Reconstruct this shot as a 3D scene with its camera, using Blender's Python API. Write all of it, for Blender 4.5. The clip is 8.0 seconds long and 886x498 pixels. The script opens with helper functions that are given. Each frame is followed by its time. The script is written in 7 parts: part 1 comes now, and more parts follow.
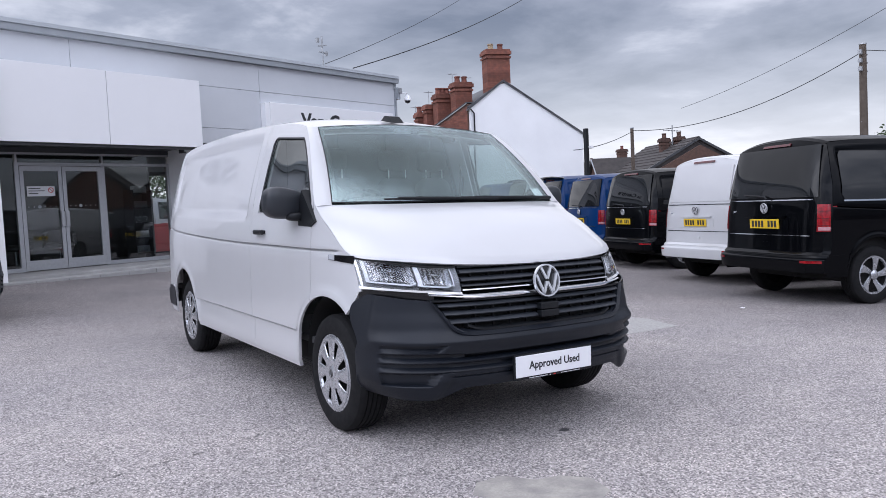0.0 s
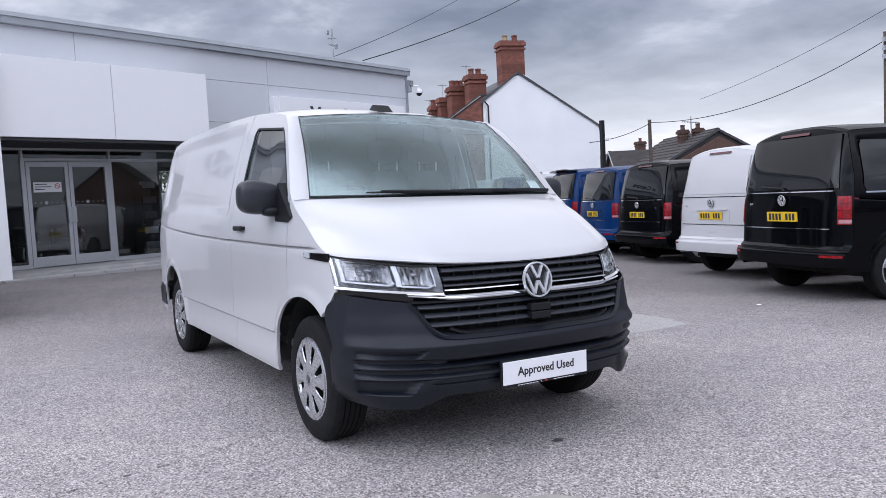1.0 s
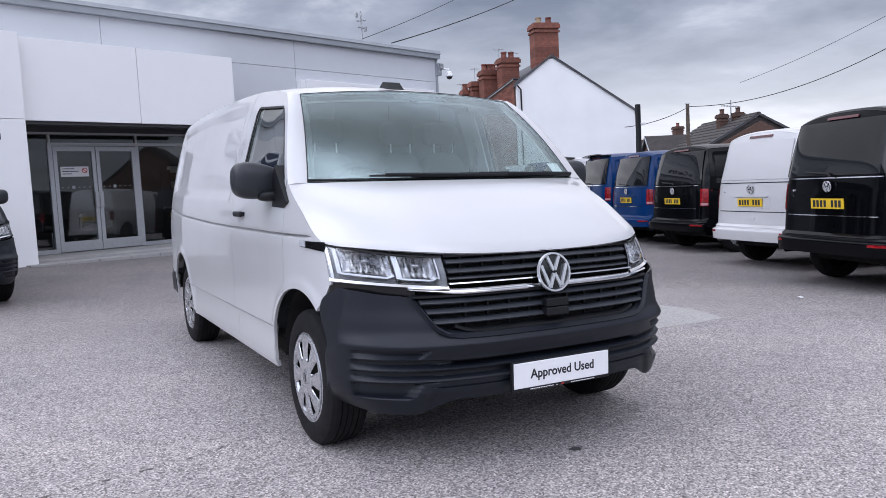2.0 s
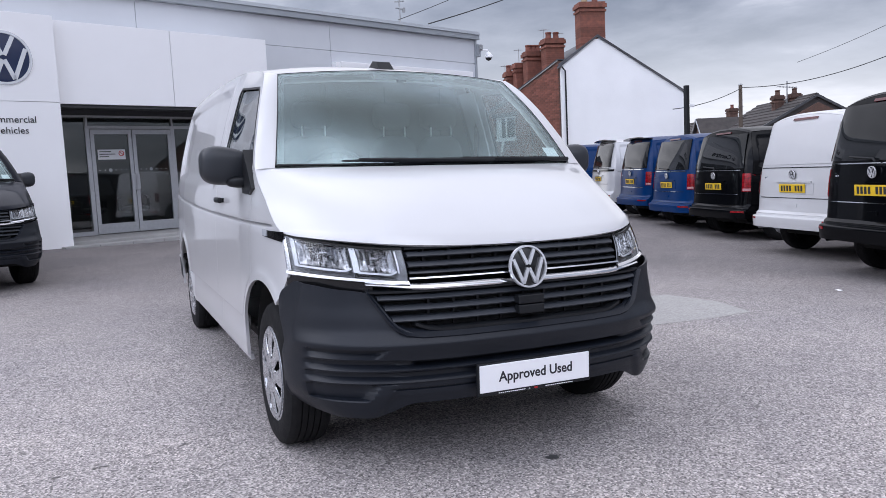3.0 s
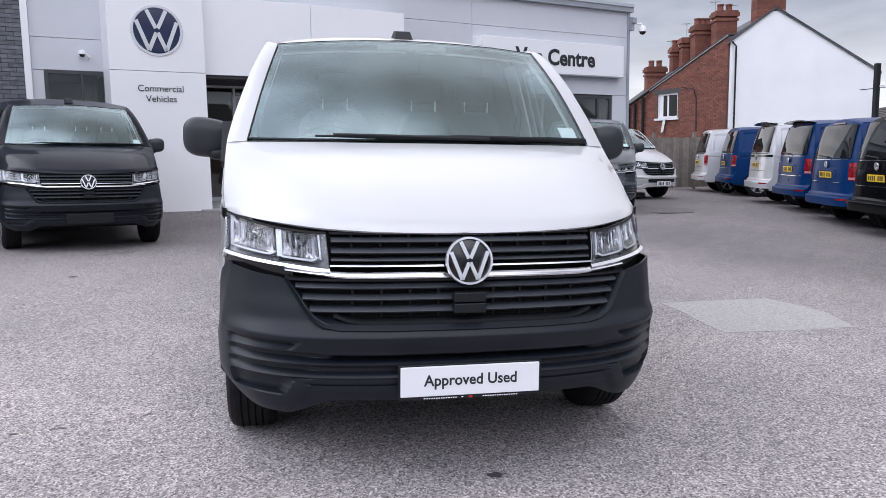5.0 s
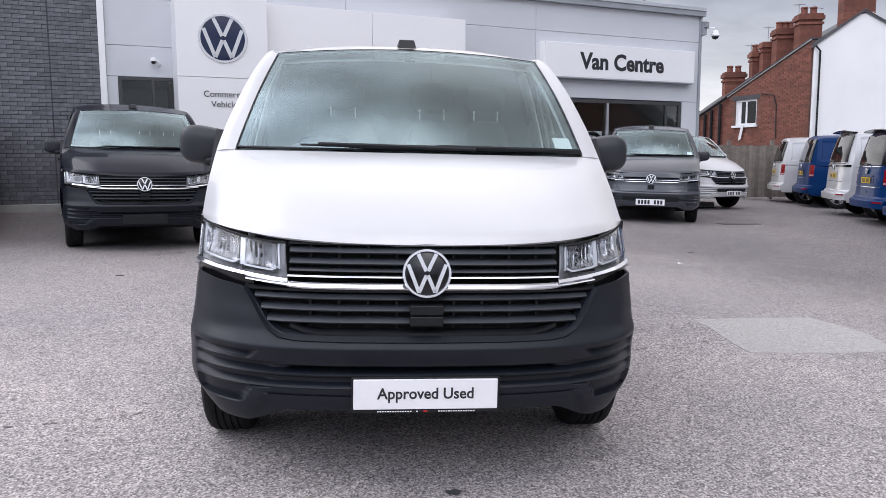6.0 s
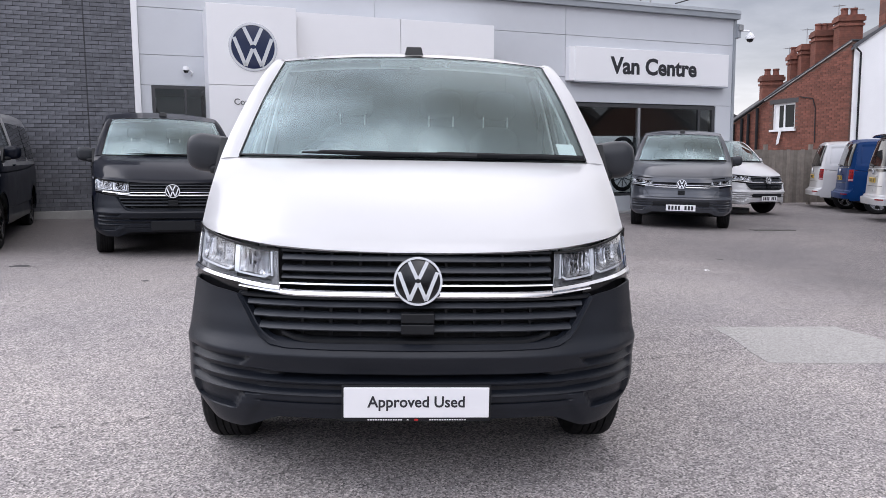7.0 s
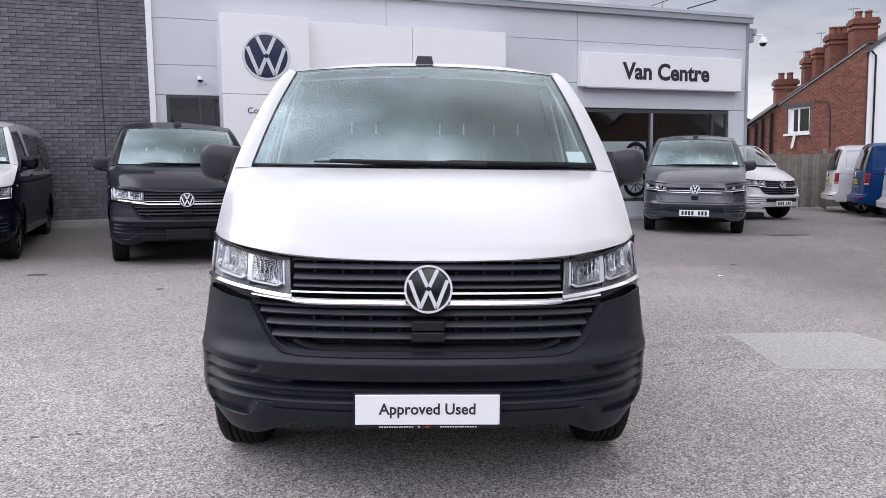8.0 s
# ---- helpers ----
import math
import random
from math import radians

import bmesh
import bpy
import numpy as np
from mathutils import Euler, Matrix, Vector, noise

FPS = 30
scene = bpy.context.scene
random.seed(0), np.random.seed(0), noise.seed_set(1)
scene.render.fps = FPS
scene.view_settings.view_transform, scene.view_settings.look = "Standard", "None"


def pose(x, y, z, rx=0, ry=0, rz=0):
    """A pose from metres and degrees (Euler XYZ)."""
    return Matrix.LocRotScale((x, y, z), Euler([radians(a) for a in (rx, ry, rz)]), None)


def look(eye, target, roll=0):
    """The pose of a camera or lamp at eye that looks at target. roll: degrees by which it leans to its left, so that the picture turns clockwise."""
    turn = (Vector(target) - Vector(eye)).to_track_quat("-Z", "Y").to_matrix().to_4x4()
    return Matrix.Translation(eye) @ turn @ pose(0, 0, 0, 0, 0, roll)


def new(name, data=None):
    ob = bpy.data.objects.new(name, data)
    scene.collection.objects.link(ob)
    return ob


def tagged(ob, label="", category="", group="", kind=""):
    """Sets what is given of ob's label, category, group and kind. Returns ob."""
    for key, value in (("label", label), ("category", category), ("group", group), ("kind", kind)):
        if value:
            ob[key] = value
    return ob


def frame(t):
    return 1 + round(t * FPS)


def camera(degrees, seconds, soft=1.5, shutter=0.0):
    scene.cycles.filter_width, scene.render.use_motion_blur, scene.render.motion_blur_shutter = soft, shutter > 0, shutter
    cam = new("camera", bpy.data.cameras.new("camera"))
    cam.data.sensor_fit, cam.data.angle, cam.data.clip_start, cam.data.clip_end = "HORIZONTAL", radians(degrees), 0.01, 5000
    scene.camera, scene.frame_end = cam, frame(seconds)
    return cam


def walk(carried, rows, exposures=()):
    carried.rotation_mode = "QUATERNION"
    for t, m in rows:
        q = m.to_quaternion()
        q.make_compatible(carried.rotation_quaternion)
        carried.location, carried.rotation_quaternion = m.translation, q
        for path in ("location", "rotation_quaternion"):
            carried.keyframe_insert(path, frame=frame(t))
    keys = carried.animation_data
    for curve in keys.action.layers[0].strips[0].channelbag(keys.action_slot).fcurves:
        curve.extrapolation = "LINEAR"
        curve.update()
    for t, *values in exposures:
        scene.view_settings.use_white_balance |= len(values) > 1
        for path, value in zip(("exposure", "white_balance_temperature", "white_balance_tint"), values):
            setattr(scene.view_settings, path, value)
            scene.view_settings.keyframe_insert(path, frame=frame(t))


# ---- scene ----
EXPOSURES = [(0.0, 0.62, 6520, 14), (1.5, 0.62, 6520, 14), (3.0, 0.63, 6560, 14), (4.5, 0.70, 6680, 14), (6.5, 0.76, 7000, 14), (8.0, 0.76, 7020, 14)]
cam = camera(60.7, 8.0, 0.85)
PATH = [
    (0, (-2.63, -3.021, 1.262), (-1.54, -1.348, 1.146), -2.8),
    (0.5, (-2.523, -2.972, 1.25), (-1.449, -1.289, 1.13), -3.0),
    (1, (-2.318, -2.873, 1.25), (-1.271, -1.174, 1.121), -3.1),
    (1.5, (-2.189, -2.726, 1.236), (-1.178, -1.006, 1.092), -3.0),
    (3, (-1.6, -2.591, 1.231), (-0.754, -0.789, 1.032), -2.8),
    (3.5, (-1.386, -2.541, 1.21), (-0.622, -0.705, 0.991), -2.4),
    (4, (-1.182, -2.527, 1.227), (-0.518, -0.655, 0.994), -1.9),
    (4.5, (-0.885, -2.596, 1.229), (-0.335, -0.688, 0.985), -1.4),
    (5, (-0.658, -2.598, 1.218), (-0.233, -0.66, 0.972), -0.8),
    (6.5, (-0.097, -2.641, 1.244), (0.067, -0.66, 1.019), -0.2),
    (7, (-0.066, -2.63, 1.242), (0.065, -0.646, 1.026), -0.4),
    (7.5, (-0.053, -2.639, 1.246), (0.059, -0.653, 1.04), -0.6),
    (8, (-0.055, -2.65, 1.25), (0.041, -0.662, 1.051), -0.8),
]
walk(cam, [(t, look(eye, target, roll)) for t, eye, target, roll in PATH], EXPOSURES)

# ---- world, sun and exposure ----
SLOPE_X, SLOPE_Y = -0.024, 0.008


def ground_z(x, y):
    """The forecourt falls gently to +x and lifts a little towards the showroom."""
    k = min(max((y - 7.5) / 5.0, 0.0), 1.0)
    far = max(0.0, math.hypot(x - 3, y - 8) - 32.0)
    base = SLOPE_X * x + SLOPE_Y * y + 0.12 * k * k * (3 - 2 * k)
    return base * math.exp(-far / 7.0)


world = bpy.data.worlds.new("overcast_sky")
scene.world = world
world.use_nodes = True
wn, wl = world.node_tree.nodes, world.node_tree.links
wn.clear()


def wnode(kind, **sets):
    n = wn.new(kind)
    for k, v in sets.items():
        n.inputs[k].default_value = v
    return n


def wmath(op, a, b=None):
    n = wn.new("ShaderNodeMath")
    n.operation = op
    for i, v in enumerate((a, b)):
        if v is None:
            continue
        if isinstance(v, (int, float)):
            n.inputs[i].default_value = v
        else:
            wl.new(v, n.inputs[i])
    return n.outputs[0]


SUN_UP, SUN_TURN = radians(59), radians(22)
tc = wn.new("ShaderNodeTexCoord")
sep = wn.new("ShaderNodeSeparateXYZ")
wl.new(tc.outputs["Generated"], sep.inputs[0])
height = wmath("ADD", wmath("MAXIMUM", sep.outputs[2], 0.0), 0.16)
comb = wn.new("ShaderNodeCombineXYZ")
wl.new(wmath("DIVIDE", sep.outputs[0], height), comb.inputs[0])
wl.new(wmath("DIVIDE", sep.outputs[1], height), comb.inputs[1])
cloud_big = wnode("ShaderNodeTexNoise", Scale=0.55, Detail=7.0, Roughness=0.52, Distortion=0.35)
cloud_small = wnode("ShaderNodeTexNoise", Scale=1.7, Detail=8.0, Roughness=0.58, Distortion=0.2)
wl.new(comb.outputs[0], cloud_big.inputs["Vector"])
wl.new(comb.outputs[0], cloud_small.inputs["Vector"])
mixed = wmath("ADD", wmath("MULTIPLY", cloud_big.outputs[0], 0.62), wmath("MULTIPLY", cloud_small.outputs[0], 0.38))
ramp = wn.new("ShaderNodeValToRGB")
wl.new(mixed, ramp.inputs[0])
ramp.color_ramp.elements[0].position, ramp.color_ramp.elements[0].color = 0.39, (0.115, 0.135, 0.180, 1)
ramp.color_ramp.elements[1].position, ramp.color_ramp.elements[1].color = 0.63, (0.64, 0.67, 0.74, 1)
mid = ramp.color_ramp.elements.new(0.50)
mid.color = (0.245, 0.270, 0.330, 1)
# a brighter band of thin cloud over the horizon beyond the houses
band = wmath("POWER", wmath("SUBTRACT", 1.0, wmath("MINIMUM", wmath("MULTIPLY", wmath("ABSOLUTE", wmath("SUBTRACT", sep.outputs[2], 0.03)), 5.0), 1.0)), 1.3)
glow = wn.new("ShaderNodeMix")
glow.data_type = "RGBA"
wl.new(wmath("MULTIPLY", wmath("MULTIPLY", band, wmath("MINIMUM", wmath("MAXIMUM", wmath("MULTIPLY", sep.outputs[1], 3.0), 0.0), 1.0)), 0.72), glow.inputs["Factor"])
wl.new(ramp.outputs[0], glow.inputs["A"])
glow.inputs["B"].default_value = (0.70, 0.735, 0.81, 1)
sky = wn.new("ShaderNodeTexSky")
sky.sky_type, sky.sun_disc, sky.sun_elevation, sky.sun_rotation = "NISHITA", False, SUN_UP, SUN_TURN
bg_sky, bg_cloud, both, out = wn.new("ShaderNodeBackground"), wn.new("ShaderNodeBackground"), wn.new("ShaderNodeAddShader"), wn.new("ShaderNodeOutputWorld")
bg_sky.inputs[1].default_value, bg_cloud.inputs[1].default_value = 0.012, 1.0
wl.new(sky.outputs[0], bg_sky.inputs[0])
# the cloud is thinner before the hidden sun, and on the open side above the roofs across the road
lift = wn.new("ShaderNodeMix")
lift.data_type, lift.blend_type = "RGBA", "MULTIPLY"
lift.inputs["Factor"].default_value = 1.0
dome = wn.new("ShaderNodeCombineColor")
# ragged bright and dark rolls of cloud overhead
cloud_roll = wnode("ShaderNodeTexNoise", Scale=2.3, Detail=5.0, Roughness=0.5, Distortion=0.5)
wl.new(comb.outputs[0], cloud_roll.inputs["Vector"])
overhead = wmath("MULTIPLY", wmath("MULTIPLY", wmath("SUBTRACT", cloud_roll.outputs[0], 0.5), 3.5), wmath("MINIMUM", wmath("MAXIMUM", wmath("MULTIPLY", wmath("SUBTRACT", sep.outputs[2], 0.55), 3.0), 0.0), 1.0))
open_side = wmath("MAXIMUM", wmath("SUBTRACT", 0.25, wmath("ADD", wmath("MULTIPLY", sep.outputs[1], 0.68), wmath("MULTIPLY", sep.outputs[0], 0.88))), 0.0)
above_roofs = wmath("MINIMUM", wmath("MAXIMUM", wmath("MULTIPLY", wmath("SUBTRACT", sep.outputs[2], 0.12), 3.0), 0.0), 1.0)
thin_cloud = wmath("MULTIPLY", wmath("MINIMUM", wmath("MAXIMUM", wmath("MULTIPLY", wmath("SUBTRACT", sep.outputs[2], 0.42), 3.0), 0.0), 1.0), wmath("MINIMUM", wmath("MAXIMUM", wmath("MULTIPLY", wmath("SUBTRACT", sep.outputs[1], 0.08), 2.2), 0.0), 1.0))
gain = wmath("ADD", wmath("ADD", 0.86, wmath("MULTIPLY", thin_cloud, 2.1)), wmath("MULTIPLY", wmath("MULTIPLY", open_side, above_roofs), 4.0))
gain = wmath("MULTIPLY", gain, wmath("MAXIMUM", wmath("ADD", 1.0, overhead), 0.35))
for k in range(3):
    wl.new(gain, dome.inputs[k])
wl.new(glow.outputs["Result"], lift.inputs["A"])
wl.new(dome.outputs[0], lift.inputs["B"])
wl.new(lift.outputs["Result"], bg_cloud.inputs[0])
wl.new(bg_sky.outputs[0], both.inputs[0])
wl.new(bg_cloud.outputs[0], both.inputs[1])
wl.new(both.outputs[0], out.inputs[0])
sun = new("sun", bpy.data.lights.new("sun", "SUN"))
sun.data.energy, sun.data.angle, sun.data.color = 0.60, radians(110), (1.0, 0.97, 0.93)
sun.matrix_world = look((3, 13, 17), (0, 0, 0))

# ---- materials ----
def material(name, base, other=None, scale=8.0, rough=0.5, rough2=None, metal=0.0, bump=0.0, bump_scale=60.0, coat=0.0, fine=0.0, detail=6.0, random_tone=0.0, spec=None):
    """A surface with two scales of tone (other, fine), wear in its gloss and a fine relief."""
    m = bpy.data.materials.new(name)
    m.use_nodes = True
    n, l = m.node_tree.nodes, m.node_tree.links
    b = n["Principled BSDF"]
    b.inputs["Roughness"].default_value, b.inputs["Metallic"].default_value = rough, metal
    b.inputs["Coat Weight"].default_value, b.inputs["Coat Roughness"].default_value = coat, 0.03
    if spec is not None:
        b.inputs["Specular IOR Level"].default_value = spec
    b.inputs["Base Color"].default_value = (*base, 1)
    t = n.new("ShaderNodeTexCoord")
    vec = t.outputs["Object"]

    def noise_at(s, d=6.0, r=0.55):
        q = n.new("ShaderNodeTexNoise")
        q.inputs["Scale"].default_value, q.inputs["Detail"].default_value, q.inputs["Roughness"].default_value = s, d, r
        l.new(vec, q.inputs["Vector"])
        return q.outputs[0]

    colour = None
    if other is not None:
        mix = n.new("ShaderNodeMix")
        mix.data_type = "RGBA"
        ramp = n.new("ShaderNodeValToRGB")
        ramp.color_ramp.elements[0].position, ramp.color_ramp.elements[1].position = 0.34, 0.68
        l.new(noise_at(scale, detail), ramp.inputs[0])
        l.new(ramp.outputs[0], mix.inputs["Factor"])
        mix.inputs["A"].default_value, mix.inputs["B"].default_value = (*base, 1), (*other, 1)
        colour = mix.outputs["Result"]
    if fine or random_tone:
        hsv = n.new("ShaderNodeHueSaturation")
        if colour is not None:
            l.new(colour, hsv.inputs["Color"])
        else:
            hsv.inputs["Color"].default_value = (*base, 1)
        mr = n.new("ShaderNodeMapRange")
        mr.inputs["To Min"].default_value, mr.inputs["To Max"].default_value = 1 - (fine or random_tone), 1 + (fine or random_tone)
        if random_tone:
            oi = n.new("ShaderNodeObjectInfo")
            geo = n.new("ShaderNodeNewGeometry")
            add = n.new("ShaderNodeMath")
            add.operation = "ADD"
            l.new(oi.outputs["Random"], add.inputs[0])
            l.new(geo.outputs["Random Per Island"], add.inputs[1])
            fr = n.new("ShaderNodeMath")
            fr.operation = "FRACT"
            l.new(add.outputs[0], fr.inputs[0])
            l.new(fr.outputs[0], mr.inputs["Value"])
        else:
            l.new(noise_at(bump_scale * 0.7, 3.0), mr.inputs["Value"])
        l.new(mr.outputs[0], hsv.inputs["Value"])
        colour = hsv.outputs[0]
    if colour is not None:
        l.new(colour, b.inputs["Base Color"])
    if rough2 is not None:
        mr = n.new("ShaderNodeMapRange")
        mr.inputs["From Min"].default_value, mr.inputs["From Max"].default_value = 0.3, 0.7
        mr.inputs["To Min"].default_value, mr.inputs["To Max"].default_value = rough, rough2
        l.new(noise_at(scale * 1.7, 5.0), mr.inputs["Value"])
        l.new(mr.outputs[0], b.inputs["Roughness"])
    if bump:
        bn = n.new("ShaderNodeBump")
        bn.inputs["Strength"].default_value, bn.inputs["Distance"].default_value = bump, 0.004
        l.new(noise_at(bump_scale, 4.0), bn.inputs["Height"])
        l.new(bn.outputs[0], b.inputs["Normal"])
    return m


def glass(name, tint, rough=0.0, ior=1.5, sheen=(1.0, 1.0, 1.0)):
    """Clear glass for a pane with two faces: it mirrors and lets through."""
    m = bpy.data.materials.new(name)
    m.use_nodes = True
    b = m.node_tree.nodes["Principled BSDF"]
    b.inputs["Base Color"].default_value = (*tint, 1)
    b.inputs["Transmission Weight"].default_value, b.inputs["Roughness"].default_value, b.inputs["IOR"].default_value = 1.0, rough, ior
    b.inputs["Specular Tint"].default_value = (*sheen, 1)
    return m


def emitter(name, colour, strength):
    m = bpy.data.materials.new(name)
    m.use_nodes = True
    b = m.node_tree.nodes["Principled BSDF"]
    b.inputs["Base Color"].default_value = (*colour, 1)
    b.inputs["Emission Color"].default_value, b.inputs["Emission Strength"].default_value = (*colour, 1), strength
    return m


def paint(name, base, flake=0.0, fine=0.015, coat=1.0, spec=0.5):
    return material(name, base, tuple(c * 0.96 for c in base), 1.2, rough=0.32, rough2=0.38, metal=flake, coat=coat, fine=fine, bump_scale=9.0, spec=spec)


def asphalt_material():
    m = bpy.data.materials.new("asphalt")
    m.use_nodes = True
    n, l = m.node_tree.nodes, m.node_tree.links
    b = n["Principled BSDF"]
    t = n.new("ShaderNodeTexCoord")

    def tex(kind, **sets):
        q = n.new(kind)
        for k, v in sets.items():
            q.inputs[k].default_value = v
        l.new(t.outputs["Object"], q.inputs["Vector"])
        return q

    def ramp(src, stops):
        r = n.new("ShaderNodeValToRGB")
        while len(r.color_ramp.elements) < len(stops):
            r.color_ramp.elements.new(0.5)
        for e, (p, c) in zip(r.color_ramp.elements, stops):
            e.position, e.color = p, (*c, 1) if len(c) == 3 else c
        l.new(src, r.inputs[0])
        return r.outputs[0]

    def mixc(kind, fac, a, c):
        q = n.new("ShaderNodeMix")
        q.data_type, q.blend_type = "RGBA", kind
        for key, v in (("Factor", fac), ("A", a), ("B", c)):
            if isinstance(v, (int, float)):
                q.inputs[key].default_value = v
            elif isinstance(v, tuple):
                q.inputs[key].default_value = (*v, 1)
            else:
                l.new(v, q.inputs[key])
        return q.outputs["Result"]

    stones = tex("ShaderNodeTexVoronoi", Scale=128.0)
    grit = tex("ShaderNodeTexNoise", Scale=210.0, Detail=3.0)
    wide = tex("ShaderNodeTexNoise", Scale=0.45, Detail=6.0, Roughness=0.6)
    patchy = tex("ShaderNodeTexNoise", Scale=3.2, Detail=7.0, Roughness=0.65)
    spots = tex("ShaderNodeTexNoise", Scale=1.35, Detail=2.0)
    tone = ramp(stones.outputs["Color"], [(0.0, (0.060, 0.055, 0.055)), (0.30, (0.225, 0.211, 0.208)), (0.65, (0.42, 0.390, 0.380)), (1.0, (0.76, 0.710, 0.690))])
    tone = mixc("MULTIPLY", 0.55, tone, ramp(grit.outputs[0], [(0.3, (0.45, 0.45, 0.46)), (0.7, (1.35, 1.34, 1.32))]))
    tone = mixc("MULTIPLY", 1.0, tone, ramp(wide.outputs[0], [(0.3, (0.82, 0.82, 0.84)), (0.7, (1.14, 1.12, 1.10))]))
    tone = mixc("MULTIPLY", 0.8, tone, ramp(patchy.outputs[0], [(0.28, (0.84, 0.84, 0.86)), (0.5, (1.0, 1.0, 1.0)), (0.75, (1.10, 1.09, 1.08))]))
    tone = mixc("MULTIPLY", 1.0, tone, ramp(spots.outputs[0], [(0.2, (0.62, 0.62, 0.64)), (0.3, (1.0, 1.0, 1.0))]))
    # the shade by the parked vans and showroom is put into the tarmac colour
    sp = n.new("ShaderNodeSeparateXYZ")
    l.new(t.outputs["Object"], sp.inputs[0])

    def calc(op, a, c):
        q = n.new("ShaderNodeMath")
        q.operation = op
        for k, v in enumerate((a, c)):
            if isinstance(v, (int, float)):
                q.inputs[k].default_value = v
            else:
                l.new(v, q.inputs[k])
        return q.outputs[0]
    bay_shade = calc("MAXIMUM", calc("MULTIPLY", calc("SUBTRACT", sp.outputs[1], 3.6), 0.22), calc("MULTIPLY", calc("SUBTRACT", calc("ADD", sp.outputs[0], calc("MULTIPLY", sp.outputs[1], 0.3)), 3.9), 0.36))
    bay_shade = calc("ADD", bay_shade, calc("MULTIPLY", calc("SUBTRACT", patchy.outputs[0], 0.5), 0.9))
    tone = mixc("MULTIPLY", 1.0, tone, ramp(bay_shade, [(0.0, (1.0, 1.0, 1.0)), (1.0, (0.56, 0.555, 0.56))]))
    l.new(tone, b.inputs["Base Color"])
    b.inputs["Roughness"].default_value = 0.88
    b.inputs["Specular IOR Level"].default_value = 0.3
    bp = n.new("ShaderNodeBump")
    bp.inputs["Strength"].default_value, bp.inputs["Distance"].default_value = 0.55, 0.004
    l.new(stones.outputs["Distance"], bp.inputs["Height"])
    l.new(bp.outputs[0], b.inputs["Normal"])
    return m


ASPHALT = asphalt_material()
WHITE = paint("white_paint", (0.560, 0.560, 0.566), coat=0.8)
BLACK = paint("black_paint", (0.0016, 0.0019, 0.0028), 0.0, 0.015, 0.28, 0.02)
DARK_BLUE_BLACK = paint("black_pearl_paint", (0.0030, 0.0048, 0.0110), 0.0, 0.015, 0.36, 0.06)
BLUE = paint("blue_paint", (0.001, 0.028, 0.112), 0.0, 0.015, 0.16, 0.08)
GREY = paint("grey_paint", (0.044, 0.049, 0.060), 0.25, 0.015, 0.9, 0.3)
PLASTIC = material("dark_grey_plastic", (0.0066, 0.0088, 0.0138), (0.0090, 0.0115, 0.0172), 5.0, rough=0.38, rough2=0.45, bump=0.14, bump_scale=420.0, spec=0.34)
TRIM = material("black_trim", (0.007, 0.008, 0.010), (0.010, 0.0115, 0.0135), 14.0, rough=0.45, bump=0.1, bump_scale=200.0, spec=0.3)
GLOSS_BLACK = material("gloss_black", (0.006, 0.006, 0.007), (0.009, 0.009, 0.010), 4.0, rough=0.12, rough2=0.18)
VOID = material("dark_cavity", (0.006, 0.006, 0.006), (0.010, 0.010, 0.010), 6.0, rough=0.9)
CHROME = material("chrome", (0.80, 0.81, 0.83), (0.76, 0.77, 0.79), 9.0, rough=0.07, rough2=0.12, metal=1.0)
BADGE_METAL = material("bright_badge_metal", (0.86, 0.87, 0.89), (0.80, 0.81, 0.83), 9.0, rough=0.16, rough2=0.22, metal=0.55, coat=0.5)
SILVER = material("silver_paint", (0.52, 0.53, 0.55), (0.45, 0.46, 0.48), 12.0, rough=0.22, rough2=0.3, metal=0.7, coat=0.4)
RUBBER = material("tyre_rubber", (0.008, 0.008, 0.009), (0.013, 0.013, 0.0135), 16.0, rough=0.72, rough2=0.85, bump=0.3, bump_scale=120.0, spec=0.2)
SCREEN_GLASS = glass("windscreen_glass", (0.76, 0.93, 0.92), 0.0, 2.0, (0.78, 0.95, 1.0))
SIDE_GLASS = glass("side_window_glass", (0.44, 0.51, 0.50), 0.0, 1.6)
SHOP_GLASS = glass("shop_glass", (0.60, 0.66, 0.67), 0.0, 1.65)
LENS = glass("clear_lens", (0.98, 0.99, 1.0), 0.0, 1.25)
RED_LENS = material("red_lens", (0.36, 0.005, 0.010), (0.13, 0.002, 0.005), 26.0, rough=0.12, spec=0.4, coat=0.4)
DARK_RED = material("smoked_red_lens", (0.10, 0.004, 0.008), (0.07, 0.003, 0.006), 30.0, rough=0.12, coat=0.6)
PALE_RED = material("pale_red_lens", (0.50, 0.26, 0.28), (0.42, 0.20, 0.22), 40.0, rough=0.2, coat=0.4)
PLATE_WHITE = material("white_plate", (0.84, 0.84, 0.85), (0.80, 0.80, 0.82), 6.0, rough=0.28, rough2=0.36)
PLATE_YELLOW = material("yellow_plate", (0.80, 0.52, 0.02), (0.74, 0.48, 0.02), 8.0, rough=0.35, rough2=0.42)
INK = material("black_ink", (0.014, 0.015, 0.020), (0.022, 0.023, 0.028), 9.0, rough=0.5)
NAVY = material("navy_enamel", (0.008, 0.016, 0.055), (0.010, 0.020, 0.065), 3.0, rough=0.16, coat=0.6)
CABIN = material("cabin_plastic", (0.085, 0.087, 0.090), (0.105, 0.107, 0.110), 7.0, rough=0.7, bump=0.2, bump_scale=200.0)
CABIN_PALE = material("pale_cabin_lining", (0.72, 0.73, 0.73), (0.66, 0.67, 0.67), 5.0, rough=0.8, bump=0.15, bump_scale=150.0)
